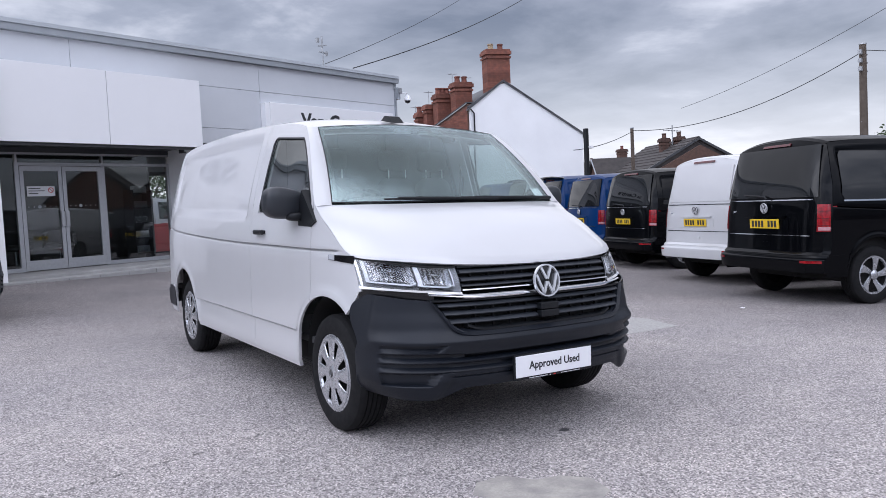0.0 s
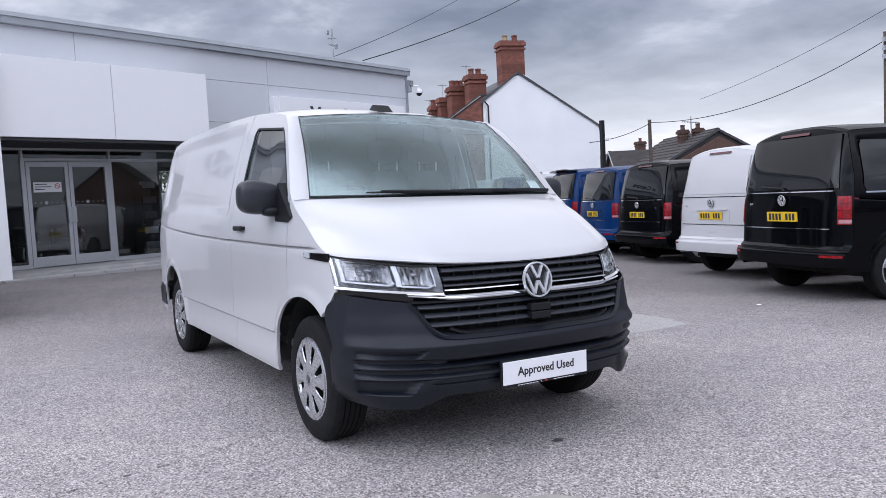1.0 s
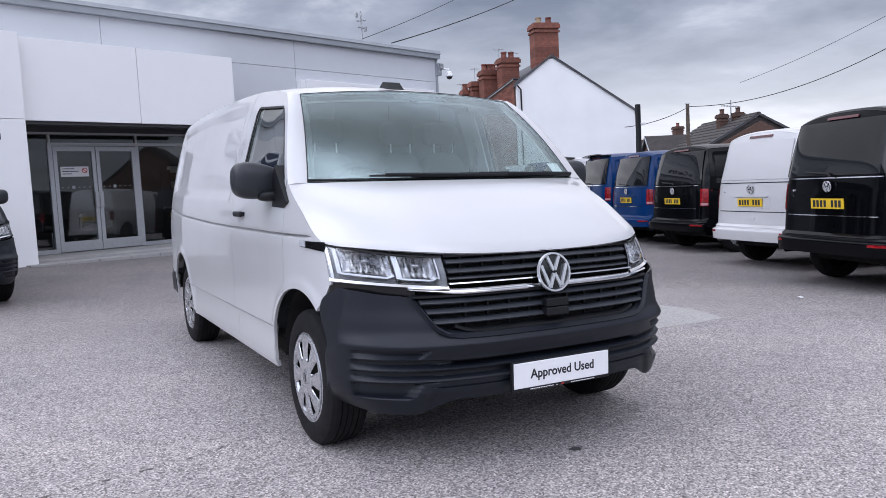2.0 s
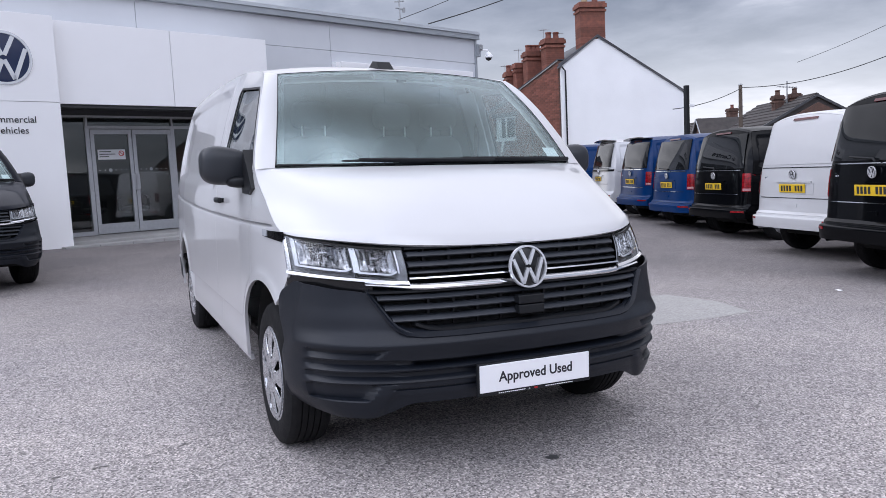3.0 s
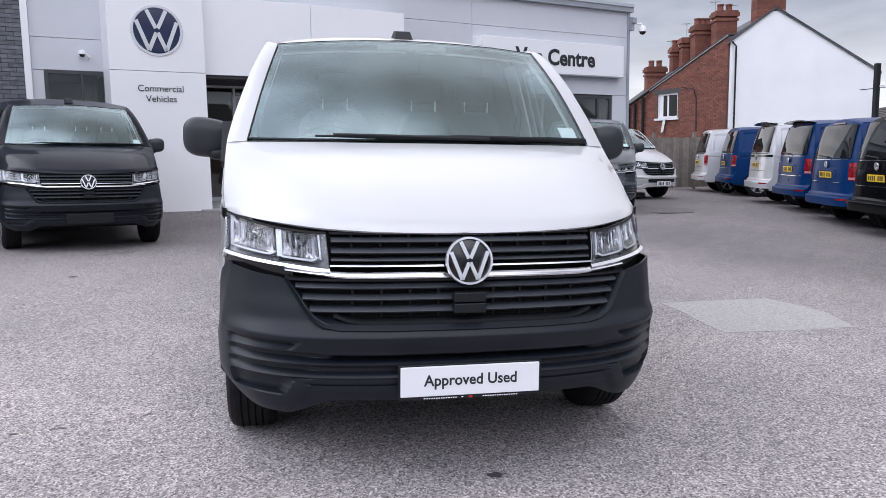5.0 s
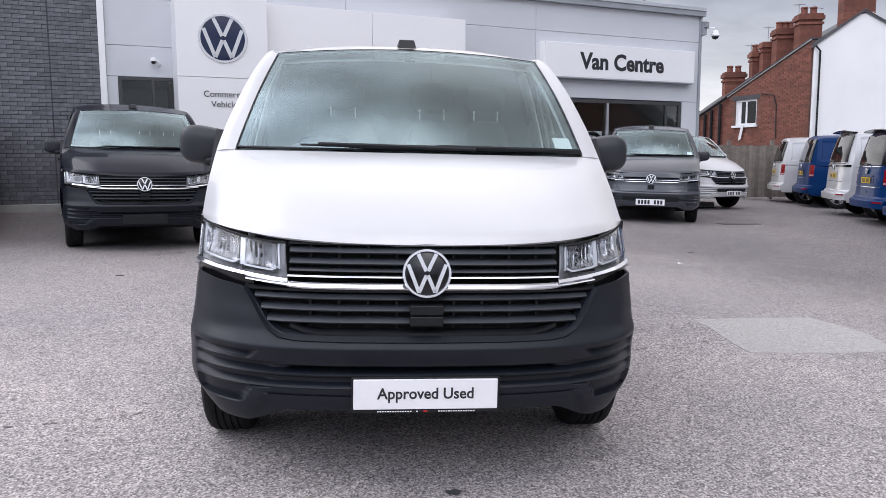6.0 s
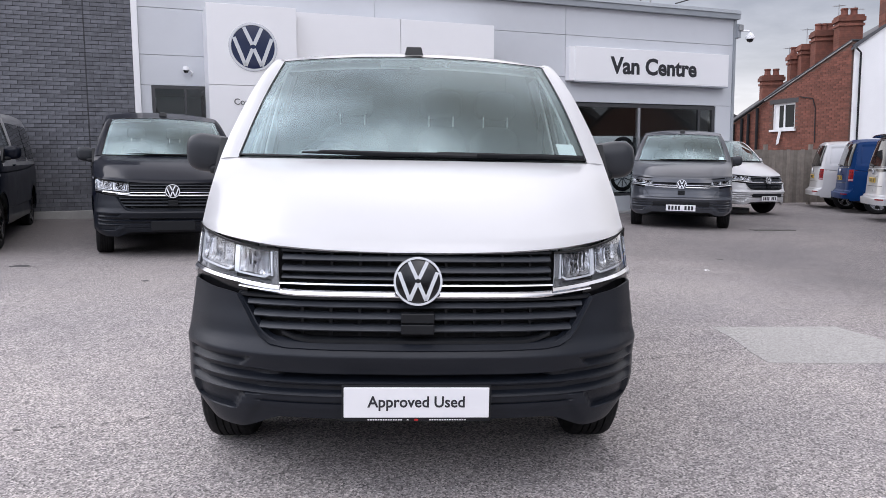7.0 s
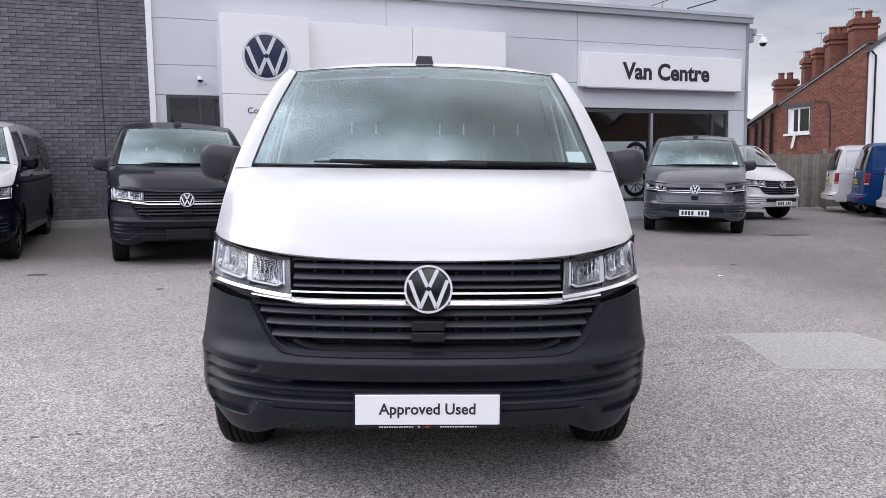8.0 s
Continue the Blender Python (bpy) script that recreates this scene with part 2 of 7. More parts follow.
SEAT = material("seat_cloth", (0.058, 0.061, 0.064), (0.068, 0.071, 0.074), 30.0, rough=0.95, bump=0.4, bump_scale=300.0)
PANEL_GREY = material("grey_cladding", (0.60, 0.62, 0.65), (0.57, 0.59, 0.62), 0.9, rough=0.42, rough2=0.5, fine=0.02, bump_scale=5.0, random_tone=0.0)
PANEL_WHITE = material("white_cladding", (0.88, 0.88, 0.89), (0.86, 0.86, 0.87), 0.8, rough=0.35, rough2=0.42, fine=0.012, bump_scale=4.0)
CAP_GREY = material("grey_metal_trim", (0.36, 0.385, 0.41), (0.32, 0.345, 0.37), 2.0, rough=0.4, rough2=0.5, metal=0.2)
ALU = material("brushed_aluminium", (0.52, 0.53, 0.55), (0.47, 0.48, 0.50), 20.0, rough=0.34, rough2=0.44, metal=0.75)
DARK_FRAME = material("dark_window_frame", (0.045, 0.046, 0.050), (0.055, 0.056, 0.060), 8.0, rough=0.45)
BRICK_DARK = material("dark_grey_brick", (0.105, 0.109, 0.124), (0.160, 0.165, 0.184), 9.0, rough=0.82, bump=0.5, bump_scale=90.0, random_tone=0.17)
MORTAR_DARK = material("dark_mortar", (0.060, 0.062, 0.068), (0.080, 0.082, 0.088), 20.0, rough=0.95, bump=0.4, bump_scale=160.0)
BRICK_RED = material("red_brick", (0.235, 0.086, 0.058), (0.150, 0.062, 0.046), 7.0, rough=0.88, bump=0.5, bump_scale=70.0, random_tone=0.24)
BRICK_BROWN = material("sooty_brick", (0.115, 0.062, 0.046), (0.075, 0.045, 0.036), 7.0, rough=0.9, bump=0.4, bump_scale=50.0, random_tone=0.2)
SANDY = material("sandy_worn_tarmac", (0.38, 0.355, 0.32), (0.25, 0.235, 0.22), 9.0, rough=0.92, bump=0.6, bump_scale=120.0, fine=0.22)
MORTAR = material("old_mortar", (0.165, 0.092, 0.072), (0.120, 0.072, 0.058), 12.0, rough=0.95, bump=0.4, bump_scale=120.0)
RENDER_WHITE = material("white_render", (0.90, 0.90, 0.90), (0.84, 0.84, 0.84), 0.7, rough=0.85, bump=0.35, bump_scale=40.0, fine=0.03)
SLATE = material("roof_slate", (0.060, 0.062, 0.070), (0.095, 0.095, 0.100), 3.0, rough=0.7, bump=0.4, bump_scale=20.0, random_tone=0.22)
TILE_BROWN = material("brown_roof_tile", (0.040, 0.035, 0.034), (0.062, 0.054, 0.051), 3.0, rough=0.85, bump=0.4, bump_scale=18.0, random_tone=0.22)
BUFF_POT = material("buff_clay", (0.36, 0.27, 0.17), (0.27, 0.20, 0.13), 9.0, rough=0.85, bump=0.3, bump_scale=60.0)
TERRACOTTA = material("terracotta", (0.20, 0.068, 0.046), (0.13, 0.050, 0.038), 9.0, rough=0.85, bump=0.3, bump_scale=60.0)
TIMBER = material("weathered_timber", (0.230, 0.200, 0.172), (0.160, 0.138, 0.120), 6.0, rough=0.85, bump=0.5, bump_scale=50.0, random_tone=0.18)
POLE_WOOD = material("pole_wood", (0.085, 0.065, 0.050), (0.125, 0.100, 0.080), 5.0, rough=0.9, bump=0.4, bump_scale=40.0)
CONCRETE = material("pale_concrete", (0.36, 0.355, 0.345), (0.28, 0.28, 0.275), 2.6, rough=0.88, bump=0.4, bump_scale=70.0, fine=0.10)
PATCH = material("worn_concrete_patch", (0.42, 0.408, 0.390), (0.30, 0.288, 0.276), 46.0, rough=0.9, bump=0.8, bump_scale=140.0, fine=0.85)
TAR = material("dark_tar", (0.030, 0.030, 0.032), (0.050, 0.050, 0.052), 8.0, rough=0.8, bump=0.4, bump_scale=120.0)
SEAM = material("worn_seam", (0.115, 0.108, 0.106), (0.20, 0.190, 0.186), 12.0, rough=0.9, bump=0.4, bump_scale=120.0)
IRON = material("cast_iron", (0.12, 0.115, 0.11), (0.165, 0.155, 0.145), 18.0, rough=0.65, metal=0.4, bump=0.4, bump_scale=90.0)
WIRE = material("cable_black", (0.018, 0.018, 0.020), (0.028, 0.028, 0.030), 4.0, rough=0.7)
GALV = material("galvanised_metal", (0.42, 0.43, 0.44), (0.34, 0.35, 0.36), 12.0, rough=0.5, metal=0.6)
UPVC = material("white_upvc", (0.78, 0.78, 0.78), (0.74, 0.74, 0.74), 6.0, rough=0.4)
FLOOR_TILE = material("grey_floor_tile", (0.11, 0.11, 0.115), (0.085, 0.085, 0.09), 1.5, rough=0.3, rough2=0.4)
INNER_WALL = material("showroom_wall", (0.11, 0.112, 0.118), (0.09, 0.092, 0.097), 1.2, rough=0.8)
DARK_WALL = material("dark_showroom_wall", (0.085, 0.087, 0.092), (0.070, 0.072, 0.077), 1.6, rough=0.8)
LEAF = material("leaf", (0.050, 0.085, 0.030), (0.080, 0.120, 0.045), 3.0, rough=0.6, random_tone=0.3)
BARK = material("bark", (0.075, 0.060, 0.048), (0.110, 0.090, 0.072), 9.0, rough=0.9, bump=0.5, bump_scale=60.0)
SIGN_RED = material("sign_red", (0.55, 0.02, 0.02), (0.50, 0.02, 0.02), 5.0, rough=0.4)
LIGHT_PANEL = emitter("ceiling_light_panel", (1.0, 0.98, 0.94), 0.7)

# ---- geometry helpers ----
def join(*geos):
    vs, fs = [], []
    for v, f in geos:
        k = len(vs)
        vs.extend(v)
        fs.extend([tuple(i + k for i in q) for q in f])
    return vs, fs


def moved(geo, m):
    return [tuple(m @ Vector(v)) for v in geo[0]], geo[1]


def box(x0, x1, y0, y1, z0, z1, b=0.0):
    """A box, its edges chamfered by b."""
    if not b:
        v = [(x, y, z) for x in (x0, x1) for y in (y0, y1) for z in (z0, z1)]
        return v, [(0, 1, 3, 2), (4, 6, 7, 5), (0, 4, 5, 1), (2, 3, 7, 6), (0, 2, 6, 4), (1, 5, 7, 3)]
    bm = bmesh.new()
    for p in [(x, y, z) for x in (x0, x1) for y in (y0, y1) for z in (z0, z1)]:
        bm.verts.new(p)
    bm.verts.ensure_lookup_table()
    for q in [(0, 1, 3, 2), (4, 6, 7, 5), (0, 4, 5, 1), (2, 3, 7, 6), (0, 2, 6, 4), (1, 5, 7, 3)]:
        bm.faces.new([bm.verts[i] for i in q])
    bmesh.ops.bevel(bm, geom=bm.edges[:], offset=b, segments=2, affect="EDGES", profile=0.5)
    bm.verts.index_update()
    geo = [tuple(v.co) for v in bm.verts], [tuple(v.index for v in f.verts) for f in bm.faces]
    bm.free()
    return geo


def prism(outline, d0, d1, axis="y"):
    """An outline of (a, b) pushed from d0 to d1 along the axis."""
    put = {"y": lambda a, b, d: (a, d, b), "x": lambda a, b, d: (d, a, b), "z": lambda a, b, d: (a, b, d)}[axis]
    n = len(outline)
    v = [put(a, b, d0) for a, b in outline] + [put(a, b, d1) for a, b in outline]
    return v, [tuple(range(n - 1, -1, -1)), tuple(range(n, 2 * n))] + [(i, (i + 1) % n, n + (i + 1) % n, n + i) for i in range(n)]


def tube(points, radius, sides=8, caps=True):
    """A round bar along points; radius may be one number or one for each point."""
    pts = [Vector(p) for p in points]
    rs = radius if isinstance(radius, (list, tuple)) else [radius] * len(pts)
    v, f = [], []
    for i, p in enumerate(pts):
        d = (pts[min(i + 1, len(pts) - 1)] - pts[max(i - 1, 0)]).normalized()
        a = d.cross(Vector((0, 0, 1)) if abs(d.z) < 0.9 else Vector((1, 0, 0))).normalized()
        c = d.cross(a)
        v += [tuple(p + (a * math.cos(k * math.tau / sides) + c * math.sin(k * math.tau / sides)) * rs[i]) for k in range(sides)]
    for i in range(len(pts) - 1):
        f += [(i * sides + k, i * sides + (k + 1) % sides, (i + 1) * sides + (k + 1) % sides, (i + 1) * sides + k) for k in range(sides)]
    if caps:
        f += [tuple(range(sides - 1, -1, -1)), tuple(range((len(pts) - 1) * sides, len(pts) * sides))]
    return v, f


def lathe(profile, sides=48, axis="x", arc=math.tau, start=0.0):
    """A profile of (along, radius) turned about the axis."""
    whole = abs(arc - math.tau) < 1e-6
    n, steps = len(profile), sides if whole else sides + 1
    v, f = [], []
    for k in range(steps):
        a = start + arc * k / sides
        c, s = math.cos(a), math.sin(a)
        for d, r in profile:
            v.append({"x": (d, r * c, r * s), "y": (r * c, d, r * s), "z": (r * c, r * s, d)}[axis])
    for k in range(steps if whole else steps - 1):
        j = (k + 1) % steps
        f += [(k * n + i, j * n + i, j * n + i + 1, k * n + i + 1) for i in range(n - 1)]
    return v, f


def sheet(fn, us, ws, thick=0.0):
    """A curved sheet fn(u, w); with thick it gets a back and rims, laid along the inner normal."""
    us, ws = list(us), list(ws)
    nu, nw = len(us), len(ws)
    p = np.array([[fn(u, w) for w in ws] for u in us], float)
    f = [(i * nw + j, (i + 1) * nw + j, (i + 1) * nw + j + 1, i * nw + j + 1) for i in range(nu - 1) for j in range(nw - 1)]
    if not thick:
        return [tuple(q) for q in p.reshape(-1, 3)], f
    n = np.cross(np.gradient(p, axis=0), np.gradient(p, axis=1))
    n /= np.linalg.norm(n, axis=2, keepdims=True) + 1e-9
    back = p - n * thick
    k = nu * nw
    f += [(a + k, d + k, c + k, b + k) for a, b, c, d in f]
    rim = [i * nw for i in range(nu)] + [(nu - 1) * nw + j for j in range(1, nw)] + [i * nw + nw - 1 for i in range(nu - 2, -1, -1)] + [j for j in range(nw - 2, 0, -1)]
    f += [(rim[i], rim[i] + k, rim[(i + 1) % len(rim)] + k, rim[(i + 1) % len(rim)]) for i in range(len(rim))]
    return [tuple(q) for q in np.concatenate([p.reshape(-1, 3), back.reshape(-1, 3)])], f


def curve(points):
    """A smooth line through (x, y) that does not overshoot."""
    xs, ys = np.array([p[0] for p in points], float), np.array([p[1] for p in points], float)
    h, d = np.diff(xs), np.diff(ys) / np.diff(xs)
    m = np.zeros(len(xs))
    m[0], m[-1] = d[0], d[-1]
    for i in range(1, len(xs) - 1):
        m[i] = 0.0 if d[i - 1] * d[i] <= 0 else 2 * d[i - 1] * d[i] / (d[i - 1] + d[i])

    def at(x):
        x = min(max(x, xs[0]), xs[-1])
        i = min(max(int(np.searchsorted(xs, x)) - 1, 0), len(h) - 1)
        t = (x - xs[i]) / h[i]
        return float((2 * t**3 - 3 * t**2 + 1) * ys[i] + (t**3 - 2 * t**2 + t) * h[i] * m[i] + (3 * t**2 - 2 * t**3) * ys[i + 1] + (t**3 - t**2) * h[i] * m[i + 1])

    return at


def mesh_of(name, geo, mat, smooth=False):
    me = bpy.data.meshes.new(name)
    me.from_pydata(geo[0], [], geo[1])
    me.materials.append(mat)
    me.update()
    if smooth:
        me.polygons.foreach_set("use_smooth", [True] * len(me.polygons))
        me.set_sharp_from_angle(angle=radians(smooth if smooth > 1 else 38))
    return me


def part(name, geo, mat, parent=None, label="", smooth=False, m=None):
    """One mesh object; a geometry becomes a mesh, a mesh is shared."""
    ob = new(name, geo if isinstance(geo, bpy.types.Mesh) else mesh_of(name, geo, mat, smooth))
    if parent is not None:
        ob.parent = parent
    if m is not None:
        ob.matrix_basis = m
    if label:
        tagged(ob, label)
    return ob


def thing(name, m, label, category, group="", kind=""):
    ob = new(name)
    ob.matrix_basis = m
    return tagged(ob, label, category, group, kind)


def lettering(name, words, size, mat, parent, m, depth=0.004, label="", weight=0.0):
    """Flat letters as a mesh, centred, facing -y of m."""
    c = bpy.data.curves.new(name, "FONT")
    c.body, c.size, c.align_x, c.align_y, c.extrude, c.resolution_u, c.offset = words, size, "CENTER", "CENTER", depth, 3, weight
    tmp = bpy.data.objects.new(name, c)
    scene.collection.objects.link(tmp)
    me = bpy.data.meshes.new_from_object(tmp.evaluated_get(bpy.context.evaluated_depsgraph_get()))
    bpy.data.objects.remove(tmp)
    me.materials.clear()
    me.materials.append(mat)
    ob = new(name, me)
    ob.parent = parent
    ob.matrix_basis = m @ pose(0, 0, 0, 90, 0, 0)
    return tagged(ob, label)


def grid_ground(x0, x1, nx, y0, y1, ny, lift=0.0, bend=1.0):
    """Ground from ground_z, finer near the middle."""
    def sp(a, b, n):
        mid_, half = (a + b) / 2, (b - a) / 2
        return [mid_ + half * math.copysign(abs(k) ** bend, k) for k in np.linspace(-1, 1, n)]
    return sheet(lambda x, y: (x, y, ground_z(x, y) + lift), sp(x0, x1, nx), sp(y0, y1, ny))


def laid(outline, thick=0.012, lift=0.004):
    """A flat outline laid on the ground, its points dropped on it."""
    n = len(outline)
    top = [(x, y, ground_z(x, y) + lift) for x, y in outline]
    low = [(x, y, ground_z(x, y) - thick) for x, y in outline]
    return top + low, [tuple(range(n)), tuple(range(2 * n - 1, n - 1, -1))] + [(i, n + i, n + (i + 1) % n, (i + 1) % n) for i in range(n)]


GROUND_TILT = Euler((math.atan(SLOPE_Y), math.atan(-SLOPE_X), 0)).to_matrix().to_4x4()


def on_ground(x, y, turn=0.0):
    return Matrix.Translation((x, y, ground_z(x, y))) @ GROUND_TILT @ pose(0, 0, 0, 0, 0, turn)

# ---- the van: nose at y = 0 and facing -y, ground at z = 0 ----
HUB_F, HUB_R, TYRE, ARCH, SILL = 0.838, 3.93, 0.326, 0.362, 0.325
plan = curve([(0, 0.0), (0.3, 0.012), (0.5, 0.042), (0.65, 0.095), (0.78, 0.185), (0.86, 0.285), (0.90, 0.365), (0.925, 0.46), (0.942, 0.62)])
nose = curve([(0.225, 0.125), (0.25, 0.085), (0.28, 0.062), (0.33, 0.044), (0.37, 0.034), (0.46, 0.034), (0.50, 0.031), (0.550, 0.015), (0.562, 0.012), (0.585, 0.026), (0.603, 0.042), (0.615, 0.048), (0.66, 0.057), (0.72, 0.072), (0.83, 0.085), (0.95, 0.125)])
hood_plan = curve([(0, 0.118), (0.3, 0.124), (0.51, 0.162), (0.70, 0.295), (0.8, 0.41), (0.89, 0.575)])
lamp_foot = curve([(0.48, 0.115), (0.5, 0.12), (0.6, 0.165), (0.708, 0.24), (0.8, 0.335), (0.88, 0.465), (0.895, 0.50)])
wide = curve([(0.22, 0.915), (0.33, 0.938), (0.6, 0.950), (0.95, 0.952), (1.05, 0.946), (1.28, 0.915), (1.5, 0.868), (1.75, 0.800), (1.86, 0.752), (1.92, 0.70)])
taper_front = curve([(0.4, 0.12), (0.5, 0.085), (0.575, 0.061), (0.8, 0.030), (1.0, 0.010), (1.25, 0.0)])
taper_glass = curve([(0.9, 0.6), (1.2, 0.9), (1.5, 1.0), (2.0, 0.35), (2.6, 0.0)])
taper_rear = curve([(3.8, 0.0), (4.3, 0.014), (4.62, 0.034)])
roof_edge = curve([(0.45, 0.985), (0.575, 0.995), (0.8, 1.130), (1.0, 1.268), (1.1, 1.395), (1.2, 1.515), (1.3, 1.622), (1.42, 1.725), (1.52, 1.780), (1.65, 1.808), (1.9, 1.835), (2.3, 1.852), (3.2, 1.866), (4.1, 1.850), (4.62, 1.812)])
roof_mid = curve([(1.40, 1.796), (1.5, 1.828), (1.65, 1.858), (1.9, 1.890), (2.3, 1.920), (2.8, 1.940), (3.5, 1.948), (4.2, 1.934), (4.62, 1.895)])
back = curve([(0.28, 4.68), (0.34, 4.77), (0.50, 4.785), (0.56, 4.77), (0.60, 4.725), (1.0, 4.705), (1.25, 4.68), (1.75, 4.555), (1.86, 4.51), (1.95, 4.45)])


def side_x(y, z):
    k = min(max((z - 0.5) / 0.45, 0.0), 1.0)
    g = min(max((z - 1.28) / 0.5, 0.0), 1.0)
    return wide(z) - taper_front(y) * (0.30 + 0.70 * k) - taper_rear(y) - 0.055 * g * taper_glass(y)


def front_y(x, z):
    return plan(abs(x)) + nose(z)


def back_y(x, z):
    s = min(abs(x) / 0.92, 1.0)
    k = min(max((z - 1.35) / 0.45, 0.0), 1.0)
    return back(z) - 0.03 * s * s - 0.13 * (1 - 0.75 * k) * s**9


def arch_low(y, sill):
    """The body's lower edge at y, over both wheel openings."""
    z = sill
    for hub, r in ((HUB_F, 0.398), (HUB_R, 0.392)):
        if abs(y - hub) < r:
            z = max(z, ARCH + math.sqrt(r * r - (y - hub) ** 2))
    return z


def waist(y):
    """The height of the pressed line along the flank."""
    return 1.013 + 0.007 * (y - 0.86) + 0.010 * max(0.0, y - 2.0) ** 2


def side_sheet(y0, y1, n, sgn, low, high, rows=30, thick=0.016, inset=None):
    """A stretch of the flank between low(y) and high(y), with its two pressed lines."""
    def fn(y, t):
        a, b = low(y), high(y)
        c = min(waist(y) - 0.009, b - 0.02)
        if t < 0.5:
            z = a + (c - a) * t / 0.5
        elif t < 0.62:
            z = c + 0.018 * (t - 0.5) / 0.12 if b > c + 0.05 else c + (b - c) * (t - 0.5) / 0.5
        else:
            z = c + 0.018 + (b - c - 0.018) * (t - 0.62) / 0.38 if b > c + 0.05 else c + (b - c) * (t - 0.5) / 0.5
        if a > 1.0:
            z = a + (b - a) * t
        yy = y
        if y > 4.2:
            yy = 4.2 + (back_y(0.92, z) - 4.2) * (y - 4.2) / 0.4
        x = side_x(yy, z)
        x -= 0.026 * math.exp(-(((z - waist(y)) / 0.0055) ** 2)) * ease(yy, 0.66, 0.80)
        clear = min(ease(math.hypot(yy - hub, z - ARCH), 0.400, 0.450) for hub in (HUB_F, HUB_R))
        x -= clear * (0.020 * ease(-z, -0.526, -0.514) - 0.012 * ease(-z, -0.50, -0.36) + 0.010 * math.exp(-(((z - 0.518) / 0.005) ** 2)))
        # flared lip round each wheel opening
        for hub in (HUB_F, HUB_R):
            d = math.hypot(yy - hub, z - ARCH)
            x += 0.009 * math.exp(-(((d - 0.412) / 0.030) ** 2)) * ease(z, 0.44, 0.60)
        if inset is not None:
            x -= inset(yy, z)
        return (sgn * x, yy, z)
    edge = [y for h, r in ((HUB_F, 0.398), (HUB_R, 0.392)) for y in (h - r + 0.0005, h - r + 0.006, h - r + 0.02, h - r + 0.05, h + r - 0.05, h + r - 0.02, h + r - 0.006, h + r - 0.0005)]
    ys = sorted(set(list(np.linspace(y0, y1, n)) + [y for y in edge if y0 < y < y1]))
    rs = sorted(set(list(np.linspace(0, 1, rows)) + [0.5 + 0.01 * i for i in range(13)] + ([0.5 * k / 44 for k in range(44)] + [0.126 + 0.002 * k for k in range(15)] if rows > 40 else [])))
    return sheet(fn, ys if sgn > 0 else ys[::-1], rs, thick)


def strip_along(xs, z_of, tall, deep, y_of=front_y, out=0.0, lean=0.0):
    """A bar that follows the nose: tall and deep, its face out metres proud."""
    v, f = [], []
    for x in xs:
        z = z_of(x)
        h = tall(x) if callable(tall) else tall
        y = y_of(x, z) - (out(x) if callable(out) else out)
        for dz, dy in ((-h / 2, 0.25 * deep), (-h / 4, 0.0), (h / 4, 0.0), (h / 2, 0.25 * deep), (h / 2, deep), (-h / 2, deep)):
            v.append((x, y + dy + lean * (dz / h + 0.5), z + dz))
    n = len(xs)
    for i in range(n - 1):
        f += [(i * 6 + k, i * 6 + (k + 1) % 6, i * 6 + 6 + (k + 1) % 6, i * 6 + 6 + k) for k in range(6)]
    f += [tuple(range(5, -1, -1)), tuple(range(6 * n - 6, 6 * n))]
    return v, f


def ring_bars(radius, deep, bars=True):
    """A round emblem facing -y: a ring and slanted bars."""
    ring = lathe([(0, radius), (-deep, radius * 0.985), (-deep, radius * 0.90), (0, radius * 0.885)], 48, "y")
    w = radius * 0.15

    def bar(a, b):
        (x0, z0), (x1, z1) = a, b
        d = Vector((x1 - x0, z1 - z0)).normalized()
        px, pz = -d.y * w / 2, d.x * w / 2
        q = [(x0 + px, z0 + pz), (x1 + px, z1 + pz), (x1 - px, z1 - pz), (x0 - px, z0 - pz)]
        return prism([(x * 1, z * 1) for x, z in q], -deep * 0.85, 0)
    r = radius * 0.92
    strokes = [((-0.40 * r, 0.86 * r), (-0.04 * r, 0.10 * r)), ((0.40 * r, 0.86 * r), (0.04 * r, 0.10 * r)), ((-0.84 * r, 0.40 * r), (-0.36 * r, -0.84 * r)), ((0.84 * r, 0.40 * r), (0.36 * r, -0.84 * r)),
               ((-0.36 * r, -0.84 * r), (-0.03 * r, -0.08 * r)), ((0.36 * r, -0.84 * r), (0.03 * r, -0.08 * r))]
    return ring, [bar(a, b) for a, b in strokes]


def badge(parent, m, radius, face, metal=BADGE_METAL, name="badge"):
    b = part(name, moved(lathe([(0.012, radius * 0.96), (0.0, radius * 0.96), (-0.002, radius * 0.9), (-0.004, 0.0005)], 40, "y"), Matrix()), face, parent, "round emblem with metal ring", True)
    b.matrix_basis = m
    ring, bars = ring_bars(radius, 0.012)
    part("ring", ring, metal, b, "", True)
    for g in bars:
        part("bar", moved(g, pose(0, -0.003, 0)), metal, b)
    return b


